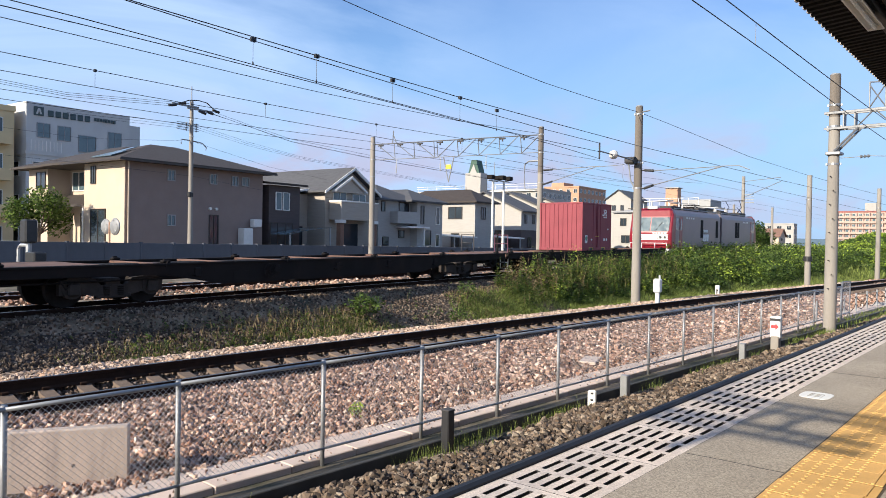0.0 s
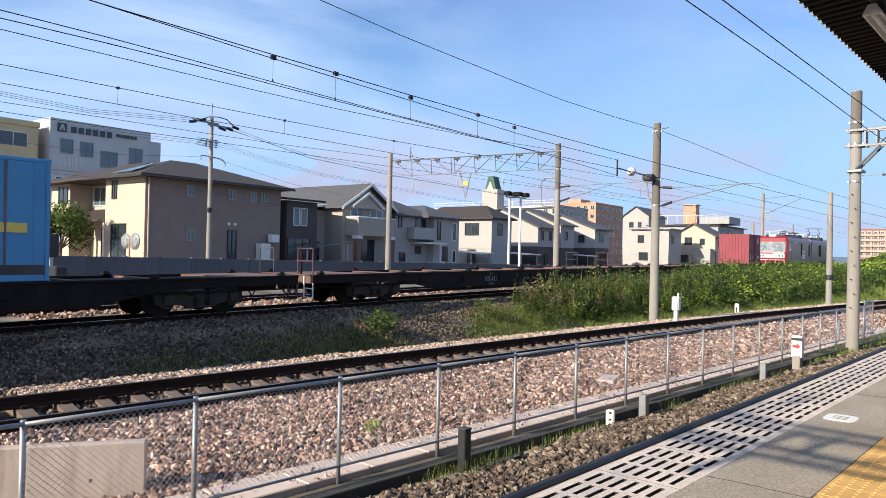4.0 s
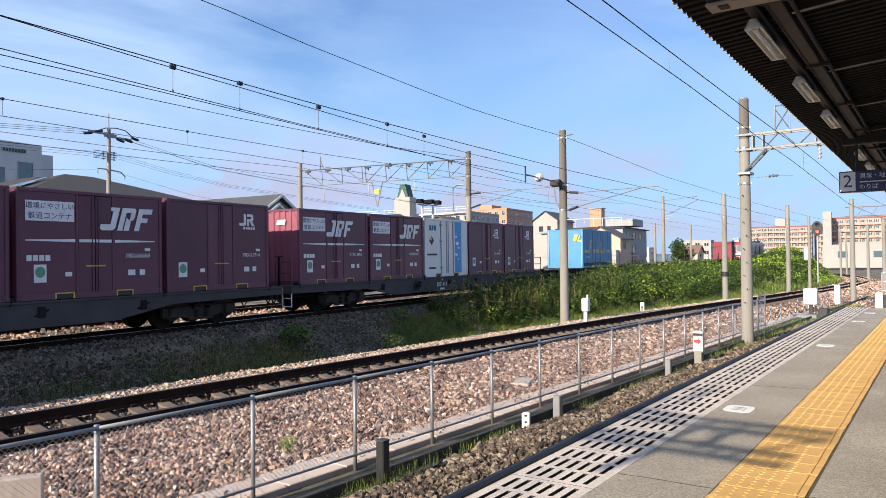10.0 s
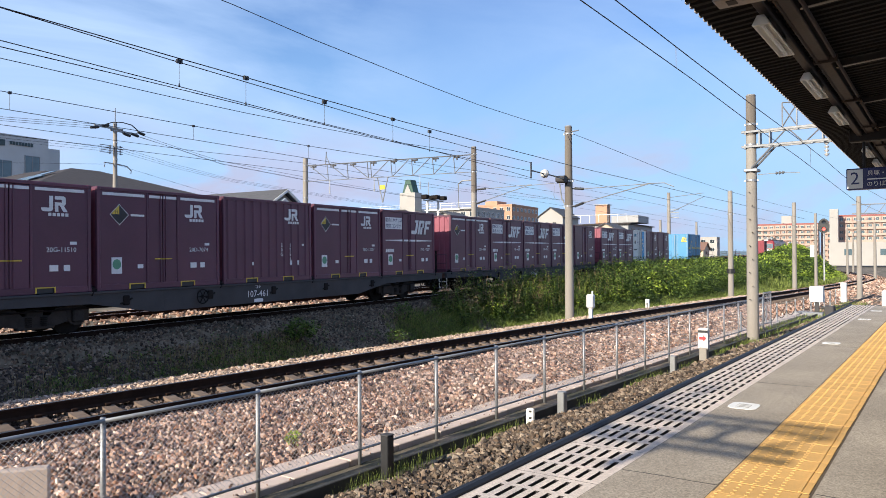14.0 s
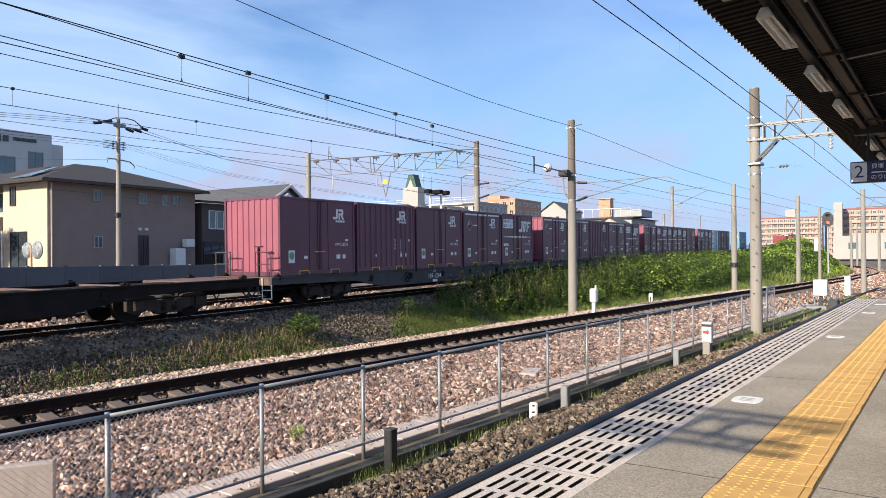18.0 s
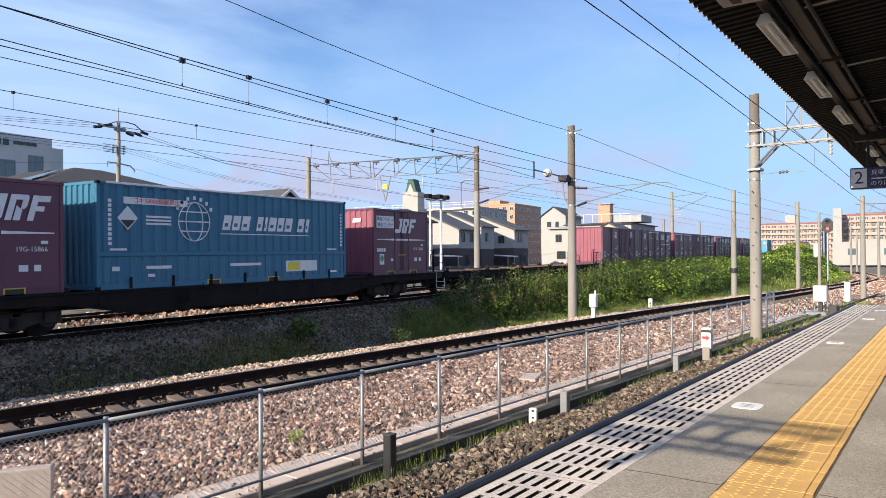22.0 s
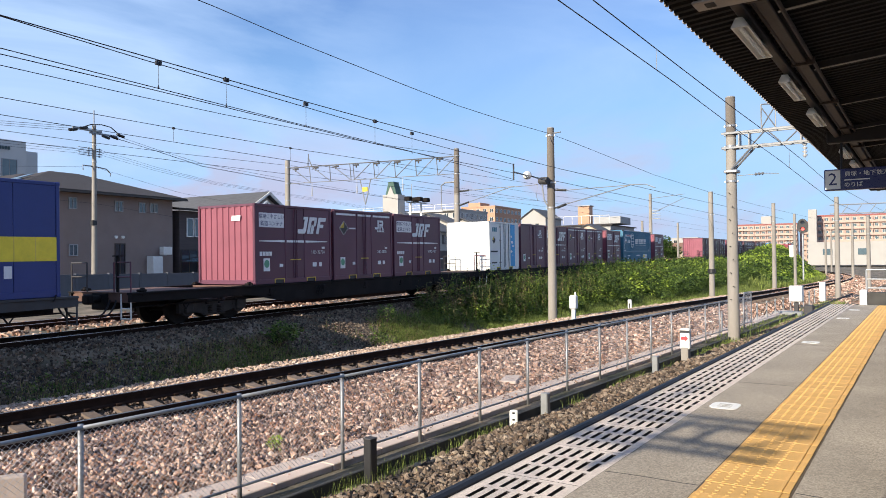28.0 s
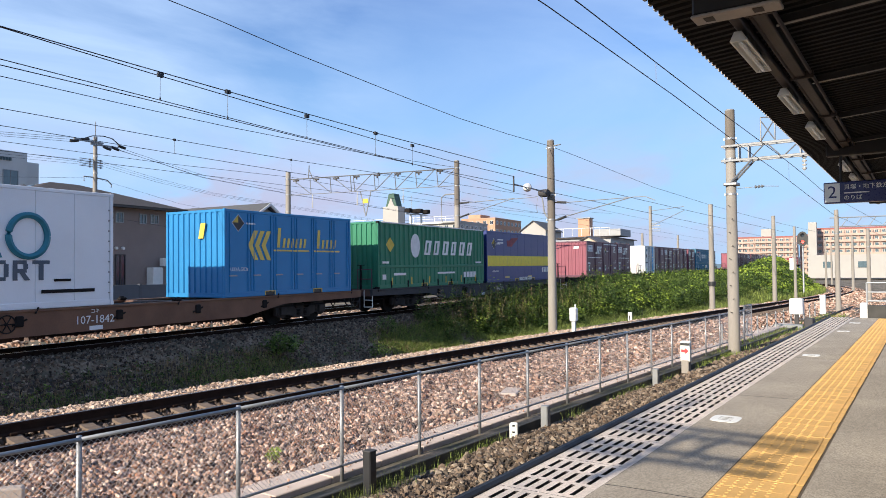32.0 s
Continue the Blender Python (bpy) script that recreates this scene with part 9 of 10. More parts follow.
s = Shape(); s.path([(-0.9, 0, -0.4), (-0.9, 0, 0.9), (-0.7, 0, 1.05), (-0.1, 0, 1.05)], 0.07, 8); part("pipe", s, "steel", eq)
s = Shape(); s.box(0.2, 1.0, -0.25, 0.25, 0.1, 0.8, c=0.05); part("motor", s, "black_paint", eq)


def car(m, paint, label):
    c = root("car", m, label, "car")
    s = Shape()
    prof = [(-1.9, 0.35), (-1.95, 0.75), (-1.6, 0.95), (-0.8, 1.05), (-0.2, 1.48), (1.0, 1.5), (1.75, 1.05), (1.9, 0.9), (1.9, 0.35)]
    s.loft([[(-0.8, a, b) for a, b in prof], [(-0.84, a, min(b, 1.0) if b < 1.1 else b) for a, b in prof], [(0.84, a, b) for a, b in prof], [(0.8, a, b) for a, b in prof]])
    part("body", s, paint, c)
    for x in (-0.845, 0.82):
        s = Shape(); s.prism([(-0.6, 1.05), (-0.15, 1.4), (0.95, 1.42), (1.4, 1.05)], "x", x, x + 0.025); part("side_window", s, "glass", c)
    for x in (-0.72, 0.72):
        for y in (-1.2, 1.2):
            s = Shape(); s.tube((x - 0.1, y, 0.31), (x + 0.1, y, 0.31), 0.31, n=16); w_ = part("wheel", s, "tyre", c)
            s = Shape(); s.tube((x - 0.11, y, 0.31), (x + 0.11, y, 0.31), 0.18, n=12); part("rim", s, "steel", w_)
    return c


car(pose(-49.0, 20.5, -0.5, 0, 0, 70), "car_paint", "white car parked beside the house")
car(pose(-40.5, 52.0, -0.55, 0, 0, 5), "car_paint", "silver car parked before the white house")

# ---- far distance ----
sc = block("school_building", -152.0, -104.0, 195.0, 215.0, -1, 17.0, "far_white", "white institutional building with roof railings", 5, (6, 16), glass="glass")
for k in range(5):
    s = Shape(); s.box(-152.3, -103.6, 194.0, 195.0, 2.4 + 3.6 * k, 2.75 + 3.6 * k); part("floor_band", s, "trim_white", sc, "projecting white floor band")
s = Shape(); s.box(-129.0, -123.2, 190.0, 194.0, -1, 22.6); part("tower", s, "far_white", sc, "white stair tower")
s = Shape(); s.prism([(-128.2, 22.6), (-124.0, 22.6), (-125.2, 26.8), (-127.0, 26.8)], "y", 190.4, 193.6)
part("turret_roof", s, "copper_green", sc, "small green turret roof")
s = Shape(); s.prism([(-127.4, 22.62), (-124.8, 22.62), (-126.1, 25.4)], "y", 190.2, 190.4)
part("turret_gable", s, "far_white", sc)
s = Shape(); s.tube((-120, 193, 17), (-120, 193, 26), 0.08, n=5); part("mast", s, "trans_grey", sc)
for k in range(13):
    s = Shape(); s.tube((-151.5 + 3.9 * k, 194.5, 17.4), (-151.5 + 3.9 * k, 194.5, 19.0), 0.06, n=5); part("rail_post", s, "trim_white", sc)
for z_ in (18.3, 19.0):
    s = Shape(); s.tube((-152, 194.5, z_), (-104, 194.5, z_), 0.07, n=5); part("roof_rail", s, "trim_white", sc)
ab = block("apartment_block", -126.0, -112.0, 238.0, 262.0, -1, 21.0, "apt_brown", "brown brick apartment block", 7, (7, 5), balcony=False)
s = Shape(); s.box(-124.0, -119.0, 240, 248, 21.0, 23.0); part("roof_room", s, "apt_brown", ab)
for k, (x0, x1, y0, z1, lab) in enumerate(((-58.0, -25.0, 470.0, 20.5, "long pink housing block with red roofs"), (-24.0, -6.0, 480.0, 21.5, "pink housing block with red roof"), (-13.6, 48.0, 430.0, 22.5, "wide pink housing block with red roof edge"))):
    b = block("housing_block", x0, x1, y0, y0 + 14, -1, z1, "apt_pink", lab, 7, (1, max(6, int((x1 - x0) / 3.2))), parapet=0.9, roof="roof_red", glass="glass_sky")
    fh = (z1 + 1) / 7
    for f_ in range(7):
        s = Shape(); s.box(x0, x1, y0 - 1.2, y0 - 0.9, -1 + f_ * fh + 0.1, -1 + f_ * fh + 1.15); part("balcony_wall", s, "apt_pink", b)
        s = Shape(); s.box(x0, x1, y0 - 1.2, y0, -1 + f_ * fh - 0.05, -1 + f_ * fh + 0.1); part("balcony_slab", s, "apt_pink", b)
    for k_ in range(int((x1 - x0) / 3.2) + 1):
        s = Shape(); s.box(x0 + 3.2 * k_, x0 + 3.2 * k_ + 0.35, y0 - 1.3, y0, -1, z1 - 0.2); part("party_wall", s, "apt_pink", b)
for x0, x1 in ((-44.5, -39.0),):
    s = Shape(); s.box(x0, x1, 472, 478, 21.0, 26.0); thing("water_tank_tower", s, "far_white", "white roof tower on a housing block", "roof tower")
s = Shape(); s.box(-17.0, -13.0, 418, 424, -1, 26.0, c=0.2)
thing("white_tower", s, "far_white", "tall plain white tower in the distance", "tower")
s = Shape(); s.box(-10.0, 60.0, 240, 262, -1, 5.8)
b = thing("warehouse", s, "far_white", "low white warehouse behind the track bend", "warehouse")
for k in range(6):
    s = Shape(); s.box(-6 + 9 * k, -3.5 + 9 * k, 239.9, 240.0, 2.0, 3.8); part("window", s, "glass_sky", b)
rng = np.random.default_rng(11)
for k in range(16):
    x0, y0 = -330 + 21 * k + rng.uniform(-5, 5), rng.uniform(300, 420)
    if -70 < x0 < 80:
        continue
    w_, d_, z1 = rng.uniform(10, 18), rng.uniform(8, 14), rng.uniform(6, 14)
    block("distant_building", x0, x0 + w_, y0, y0 + d_, -1, z1, ("far_white", "siding_grey", "apt_pink", "clinic_white")[k % 4], "plain distant town building with rows of windows", max(2, int(z1 / 3)), (2, 3))
# hills on the horizon, with distance haze put into their blue colour
s = Shape()
pts = [(-1500 + 90 * k, 0) for k in range(36)]
rngh = np.random.default_rng(5)
hz = np.interp(np.arange(36), np.arange(0, 36, 4), rngh.uniform(12, 42, 9))
vs, fs = [], []
for k in range(36):
    vs += [(-1500 + 90 * k, 2300, -3), (-1500 + 90 * k, 2360, float(hz[k]))]
for k in range(35):
    fs.append((2 * k, 2 * k + 2, 2 * k + 3, 2 * k + 1))
s.add(vs, fs)
thing("far_hills", s, "forest", "low hills on the horizon, tinted blue as haze", "hills", kind="structure")


# ---- loose stone and plants ----
def stones(name, n, region, size, material, label, seed, sink=0.35, base=(LUMP_V, LUMP_F), pile=0.02):
    """region(u, v) gives platform-frame x, y and the height of the bed."""
    r = np.random.default_rng(seed)
    u, v = r.uniform(0, 1, n), r.uniform(0, 1, n)
    xp, yp, z = region(u, v, r)
    wx, wy = xp * _ca + yp * _sa, -xp * _sa + yp * _ca
    sz = r.uniform(size[0], size[1], n) * r.uniform(0.62, 1.2, n)
    c = np.c_[wx, wy, z + sz * (0.5 - sink) + r.uniform(0, pile, n)]
    me = solids(name, base[0], base[1], c, sz, r, material, (0.5, 1.2))
    return tagged(new(name, me), label, "gravel", kind="stuff")


def apron(y0, y1):
    def f(u, v, r):
        y = y0 + (y1 - y0) * v
        a = near_x(y) + 1.25
        x = a + (-7.56 - a) * u
        return x, y, np.full_like(x, -1.145) + 0.022 * np.sin(x * 3.1 + y * 1.7) + 0.02 * np.sin(x * 7.3 - y * 5.1 + 2 * np.sin(y * 1.9)) - 0.03 * smooth(-8.3, -7.6, x)
    return f


stones("ballast_stones", 18500, apron(2.6, 11), (0.029, 0.050), "stone", "loose brown and grey ballast stones", 1, 0.2, base=(BOULDER_V, BOULDER_F), pile=0.055)
stones("ballast_stones", 15500, apron(11, 22), (0.033, 0.056), "stone", "loose brown and grey ballast stones", 2, 0.2, pile=0.055)
stones("ballast_stones", 9000, apron(22, 44), (0.045, 0.075), "stone", "loose brown and grey ballast stones further on", 3, pile=0.06)


def bed(y0, y1, off0, off1, z):
    def f(u, v, r):
        y = y0 + (y1 - y0) * v
        o = off0 + (off1 - off0) * u
        drop = 0.28 * smooth(1.75, 2.35, np.abs(o))
        return near_x(y) + o, y, z - drop + cant(y) * np.clip((0.566 - o) / 1.132, 0, 1.3)
    return f


stones("ballast_stones", 13000, bed(4, 24, -2.05, -0.75, -1.20), (0.034, 0.056), "stone_sunlit", "ballast stones on the shoulder of the track, lightened as sunlit", 4, pile=0.04)
stones("ballast_stones", 12000, bed(4, 24, -0.95, 1.3, -1.30), (0.026, 0.042), "stone_rust", "rusty ballast stones between the rails", 24)
stones("ballast_stones", 12000, bed(24, 60, -2.3, -0.7, -1.20), (0.045, 0.07), "stone_sunlit", "ballast stones beside the distant rails, lightened as sunlit", 5)
stones("ballast_stones", 7000, bed(24, 60, -0.9, 1.3, -1.31), (0.035, 0.055), "stone_rust", "rusty ballast stones between the distant rails", 25)
stones("trackside_rubble", 13000, lambda u, v, r: (-6.1 + 1.12 * u, 1.5 + 16 * v ** 1.2, -1.17 - 0.12 * u + 0.05 * np.sin(np.pi * u) + 0.04 * np.sin((1.5 + 16 * v) * 1.3)), (0.028, 0.06), "stone_dark", "coarse mixed stones beside the platform", 6, base=(BOULDER_V, BOULDER_F))
stones("trackside_rubble", 5500, lambda u, v, r: (-6.03 + 1.5 * u, 17 + 20 * v, -1.17 - 0.12 * u + 0.05 * np.sin(np.pi * u)), (0.04, 0.08), "stone_dark", "coarse mixed stones beside the platform", 7, base=(BOULDER_V, BOULDER_F))
stones("trackside_rubble", 1500, lambda u, v, r: (-6.78 + 0.36 * u, 2 + 28 * v, np.full_like(u, -1.25)), (0.02, 0.045), "stone_dark", "small stones between fence and trough", 17)
stones("footway_grit", 1300, lambda u, v, r: (-7.55 + 0.66 * u ** 1.8, 2 + 30 * v, np.full_like(u, -1.082)), (0.006, 0.022), "stone", "loose grit and small stones on the footway", 18)


def freight_bed(y0, y1, x0, x1):
    def f(u, v, r):
        y = y0 + (y1 - y0) * v
        x = x0 + (x1 - x0) * u ** 1.25 + r.normal(0, 0.22, len(u))
        xp, yp = to_p(x, y)
        return xp, yp, np.maximum(ground_z(x, y), freight_z(y) - 0.165 - 0.655 * np.clip(np.abs(x - FX) - 1.4, 0, 9))
    return f


def plain(u, v, r):
    y = 4 + 24 * v
    xr = (near_x(y) - 2.1) * _ca + y * _sa
    x = FX + 1.6 + (xr - FX - 1.6) * u
    xp, yp = to_p(x, y)
    return xp, yp, np.maximum(ground_z(x, y), freight_z(y) - 0.165 - 0.655 * np.clip(np.abs(x - FX) - 1.4, 0, 9))


stones("yard_ballast", 9000, lambda u, v, r: (-6.2 + 8.5 * u, 28.6 + 60 * v ** 1.3, np.full_like(u, -1.30)), (0.05, 0.10), "stone", "brown ballast beyond the platform end", 27, 0.3)
stones("yard_ballast", 8000, lambda u, v, r: (-9.6 + 3.6 * u, 40 + 60 * v ** 1.2, np.full_like(u, -1.27)), (0.06, 0.11), "stone", "brown ballast beside the main line bend", 29, 0.3)
stones("yard_ballast", 7000, bed(60, 130, -2.3, 2.6, -1.27), (0.08, 0.13), "stone", "brown ballast along the main line bend", 30)
stones("bank_stones", 15000, plain, (0.018, 0.036), "stone_dark", "scattered brown ballast stones on the bank", 28, 0.45)
stones("freight_ballast", 11000, freight_bed(5, 26, FX - 0.5, FX + 3.2), (0.026, 0.044), "stone_dark", "dark ballast stones beside the freight track", 8)
stones("freight_ballast", 3500, freight_bed(26, 60, FX - 0.5, FX + 2.2), (0.045, 0.07), "stone_dark", "dark ballast stones beside the freight track", 9)
stones("freight_ballast", 3000, freight_bed(8, 40, F2X - 1.5, F2X + 2.2), (0.05, 0.07), "stone", "ballast stones beside the second freight track", 19)


def blades(name, x, y, z, h, w, rng, material, label, lean=0.35, cat="grass"):
    """Upright tapering blades, bent over, as two quads and a tip each."""
    n = len(x)
    a, b = rng.uniform(0, 2 * np.pi, n), rng.uniform(0, 2 * np.pi, n)
    dx, dy = np.cos(a) * w, np.sin(a) * w
    lx, ly = np.cos(b) * h * lean * rng.uniform(0.2, 1, n), np.sin(b) * h * lean * rng.uniform(0.2, 1, n)
    p0, p1 = np.c_[x - dx, y - dy, z], np.c_[x + dx, y + dy, z]
    q0 = np.c_[x - dx * 0.7 + lx * 0.35, y - dy * 0.7 + ly * 0.35, z + h * 0.6]
    q1 = np.c_[x + dx * 0.7 + lx * 0.35, y + dy * 0.7 + ly * 0.35, z + h * 0.6]
    t0 = np.c_[x - dx * 0.08 + lx, y - dy * 0.08 + ly, z + h * 0.98]
    t1 = np.c_[x + dx * 0.08 + lx, y + dy * 0.08 + ly, z + h]
    pts = np.stack([p0, p1, q1, q0, q0, q1, t1, t0], 1).reshape(-1, 3)
    return tagged(new(name, quads(name, pts, material)), label, cat, kind="stuff")


def leaves(name, c, size, rng, material, label, cat="shrub", up=0.6):
    """Loose leaves: a bent pair of triangles round each centre."""
    n = len(c)
    nrm = rng.normal(0, 1, (n, 3)); nrm[:, 2] = np.abs(nrm[:, 2]) + up
    nrm /= np.linalg.norm(nrm, axis=1)[:, None]
    t = np.cross(nrm, rng.normal(0, 1, (n, 3))); t /= np.linalg.norm(t, axis=1)[:, None]
    s = np.cross(nrm, t)
    L, W = size[:, None], size[:, None] * 0.42
    pts = np.stack([c - t * L, c + s * W - t * 0.1 * L, c + t * L - nrm * 0.25 * L, c - s * W - t * 0.1 * L], 1).reshape(-1, 3)
    return tagged(new(name, quads(name, pts, material)), label, cat, kind="stuff")


def strip(n, y0, y1, m0, m1, rng, patch=0.0):
    """Places between the freight bank (0) and the main line's shoulder (1)."""
    y = rng.uniform(y0, y1, n); m = rng.uniform(m0, m1, n)
    xp = near_x(y + 0.0)
    xr = (xp - 2.5) * _ca + y * _sa
    xl = FX + 1.9
    x = xl + (xr - xl) * m
    keep = np.ones(n, bool)
    if patch:
        v = np.sin(x * 1.3 + 2.0) * np.sin(y * 0.55 + 1.0) + np.sin(x * 0.7 - y * 0.9) * 0.6 + rng.normal(0, 0.25, n)
        keep = v > patch
    x, y = x[keep], y[keep]
    return x, y, np.maximum(ground_z(x, y), freight_z(y) - 0.165 - 0.655 * np.clip(np.abs(x - FX) - 1.4, 0, 9))


rg = np.random.default_rng(21)
# short grass between the lines, in tufts, thin where the bank is stony
def tufts(n, per, y0, y1, m0, m1, r, patch, spread):
    x, y, z = strip(n, y0, y1, m0, m1, r, patch)
    i = np.repeat(np.arange(len(x)), per)
    s_ = spread * r.uniform(0.3, 1.0, len(x))
    xx, yy = x[i] + r.normal(0, 1, len(i)) * s_[i], y[i] + r.normal(0, 1, len(i)) * s_[i]
    return xx, yy, np.maximum(ground_z(xx, yy), freight_z(yy) - 0.165 - 0.655 * np.clip(np.abs(xx - FX) - 1.4, 0, 9))


for n_, y0_, y1_, m0_, m1_, patch_ in ((1500, 4, 24, 0.45, 0.98, 0.15), (1500, 14, 30, 0.25, 0.95, 0.05), (900, 4, 26, 0.2, 0.7, 0.6), (2600, 24, 40, 0.2, 0.98, -0.5)):
    x, y, z = tufts(n_, 26, y0_, y1_, m0_, m1_, rg, patch_, 0.13)
    blades("grass", x, y, z - 0.02, rg.uniform(0.04, 0.20, len(x)) * (0.6 + 1.0 * smooth(14, 28, y)), rg.uniform(0.005, 0.011, len(x)), rg, "grass", "short green grass tufts between the railway lines", 0.6)
x, y, z = tufts(700, 9, 6, 27, 0.05, 1.0, rg, 0.1, 0.09)
c_ = np.c_[x, y, z + rg.uniform(0.0, 0.12, len(x))]
leaves("low_weeds", c_, rg.uniform(0.02, 0.055, len(x)), rg, "leaf", "low broad-leaved weeds on the stony bank", "weeds")
x, y, z = strip(9000, 7, 26, 0.1, 1.0, rg, 0.2)
blades("dry_grass", x, y, z - 0.02, rg.uniform(0.10, 0.30, len(x)), rg.uniform(0.004, 0.008, len(x)), rg, "straw", "thin dry grass stems on the ballast edge")
x, y, z = strip(30000, 28, 75, 0.35, 1.0, rg)
blades("grass", x, y, z - 0.03, rg.uniform(0.10, 0.42, len(x)), rg.uniform(0.010, 0.020, len(x)), rg, "grass", "long bright grass beside the main line", 0.6)
x, y, z = strip(22000, 70, 170, 0.25, 1.0, rg)
blades("grass", x, y, z - 0.05, rg.uniform(0.3, 0.8, len(x)), rg.uniform(0.03, 0.05, len(x)), rg, "grass", "long grass on the embankment")


def stalks(n, per, y0, y1, m0, m1, hgt, leaf, seed, material, label, patch=0.0):
    """Upright weeds: each has a thin stem with leaves that stand off it, longer below."""
    r = np.random.default_rng(seed)
    x, y, z = strip(n, y0, y1, m0, m1, r, patch)
    k = len(x)
    h = hgt[0] + (hgt[1] - hgt[0]) * r.uniform(0, 1, k) ** 1.6
    a = r.uniform(0, 2 * np.pi, k)
    lx, ly = np.cos(a) * h * 0.18, np.sin(a) * h * 0.18
    i = np.repeat(np.arange(k), per)
    u = r.uniform(0.12, 1.0, len(i))
    b = np.c_[x[i] + lx[i] * u ** 2, y[i] + ly[i] * u ** 2, z[i] + h[i] * u]
    w = r.uniform(0, 2 * np.pi, len(i))
    d = np.c_[np.cos(w), np.sin(w), r.uniform(-0.35, 0.75, len(i)) + 0.5 * u]
    d /= np.linalg.norm(d, axis=1)[:, None]
    side = np.c_[-np.sin(w), np.cos(w), r.normal(0, 0.25, len(i))]
    L = (r.uniform(leaf[0], leaf[1], len(i)) * (1.25 - 0.75 * u))[:, None]
    pts = np.stack([b, b + d * L * 0.45 + side * L * 0.2, b + d * L - np.array((0, 0, 1)) * L * 0.22, b + d * L * 0.45 - side * L * 0.2], 1).reshape(-1, 3)
    tagged(new("weeds", quads("weeds", pts, material)), label, "weeds", kind="stuff")
    blades("weed_stems", x, y, z - 0.03, h, np.full(k, 0.006), r, "straw" if seed % 2 else "leaf", "thin upright stems of the tall weeds", 0.18, "weeds")


stalks(520, 26, 24, 36, 0.0, 0.62, (0.25, 1.25), (0.10, 0.20), 81, "leaf", "upright leafy weeds beside the freight track", -0.3)
stalks(420, 24, 27, 48, 0.0, 0.55, (0.5, 1.7), (0.09, 0.19), 82, "leaf_dark", "tall dark weeds beside the freight track")
stalks(260, 22, 26, 50, 0.0, 0.6, (0.5, 1.6), (0.10, 0.20), 83, "leaf_bright", "tall fresh green weeds beside the freight track")
stalks(500, 22, 44, 80, 0.0, 0.66, (0.5, 1.7), (0.16, 0.32), 84, "leaf", "tall weeds on the embankment")
stalks(70, 16, 9, 24, 0.05, 0.6, (0.12, 0.5), (0.06, 0.13), 85, "leaf", "scattered weeds on the stony bank")


def thicket(n_clumps, per, y0, y1, m0, m1, hgt, spread, size, seed, material, label):
    r = np.random.default_rng(seed)
    cx, cy, cz = strip(n_clumps, y0, y1, m0, m1, r)
    k = len(cx)
    hh = hgt[0] + (hgt[1] - hgt[0]) * r.uniform(0, 1, k) ** 1.5
    idx = np.repeat(np.arange(k), per)
    u = r.normal(0, 1, (len(idx), 3)); u /= np.linalg.norm(u, axis=1)[:, None]
    rad = r.uniform(0.25, 1.0, len(idx)) ** 0.5
    sp = r.uniform(spread * 0.6, spread * 1.3, k)
    c = np.c_[cx[idx] + u[:, 0] * rad * sp[idx], cy[idx] + u[:, 1] * rad * sp[idx], cz[idx] + hh[idx] * (0.5 + 0.5 * u[:, 2] * rad)]
    sz = r.uniform(size[0], size[1], len(idx))
    leaves("weeds", c, sz, r, material, label)


thicket(120, 130, 27, 46, 0.0, 0.62, (0.2, 1.1), 0.42, (0.04, 0.095), 31, "leaf", "leafy green weeds beside the freight track")
thicket(90, 130, 28, 48, 0.0, 0.45, (0.4, 1.5), 0.45, (0.04, 0.085), 32, "leaf_dark", "dark tangled weeds beside the freight track")
thicket(300, 150, 42, 80, 0.0, 0.68, (0.45, 1.8), 0.8, (0.06, 0.12), 33, "leaf", "thick green shrubs on the embankment")
thicket(150, 110, 42, 80, 0.0, 0.62, (0.8, 1.5), 0.8, (0.06, 0.11), 34, "leaf_dark", "dark shrubs on the embankment")
thicket(380, 110, 78, 165, 0.0, 0.85, (0.5, 1.2), 1.3, (0.12, 0.24), 35, "leaf", "creeper-covered green embankment")
thicket(160, 90, 78, 165, 0.0, 0.85, (0.5, 1.2), 1.2, (0.12, 0.22), 36, "leaf_dark", "dark shrubs on the far embankment")
thicket(200, 90, 84, 160, 0.1, 0.9, (0.6, 1.35), 1.2, (0.12, 0.24), 39, "leaf_bright", "bright creeper leaves on the far embankment")
# brighter clumps imitate sunlit highlights on the foliage
thicket(90, 70, 44, 80, 0.0, 0.6, (0.8, 1.7), 0.7, (0.07, 0.14), 40, "leaf_bright", "brighter leaves standing in for highlights on the shrubs")
thicket(26, 130, 25, 34, 0.05, 0.5, (0.5, 1.3), 0.32, (0.025, 0.06), 37, "straw", "dry reddish-brown weeds beside the freight track")
thicket(60, 60, 30, 70, 0.0, 0.6, (0.6, 1.7), 0.35, (0.03, 0.07), 38, "leaf_bright", "bright young shoots among the weeds")
# tall stems with leaves
r = np.random.default_rng(41)
x, y, z = strip(700, 27, 60, 0.0, 0.5, r)
blades("tall_weeds", x, y, z - 0.03, r.uniform(0.6, 1.5, len(x)), r.uniform(0.006, 0.012, len(x)), r, "straw", "tall dry weed stems beside the freight track", 0.2, "weeds")
x, y, z = strip(2200, 24, 60, 0.0, 0.5, r)
blades("tall_weeds", x, y, z - 0.03, r.uniform(0.2, 0.95, len(x)) * (0.35 + 0.65 * smooth(24, 33, y)), r.uniform(0.010, 0.020, len(x)), r, "grass", "tall green weeds beside the freight track", 0.35, "weeds")


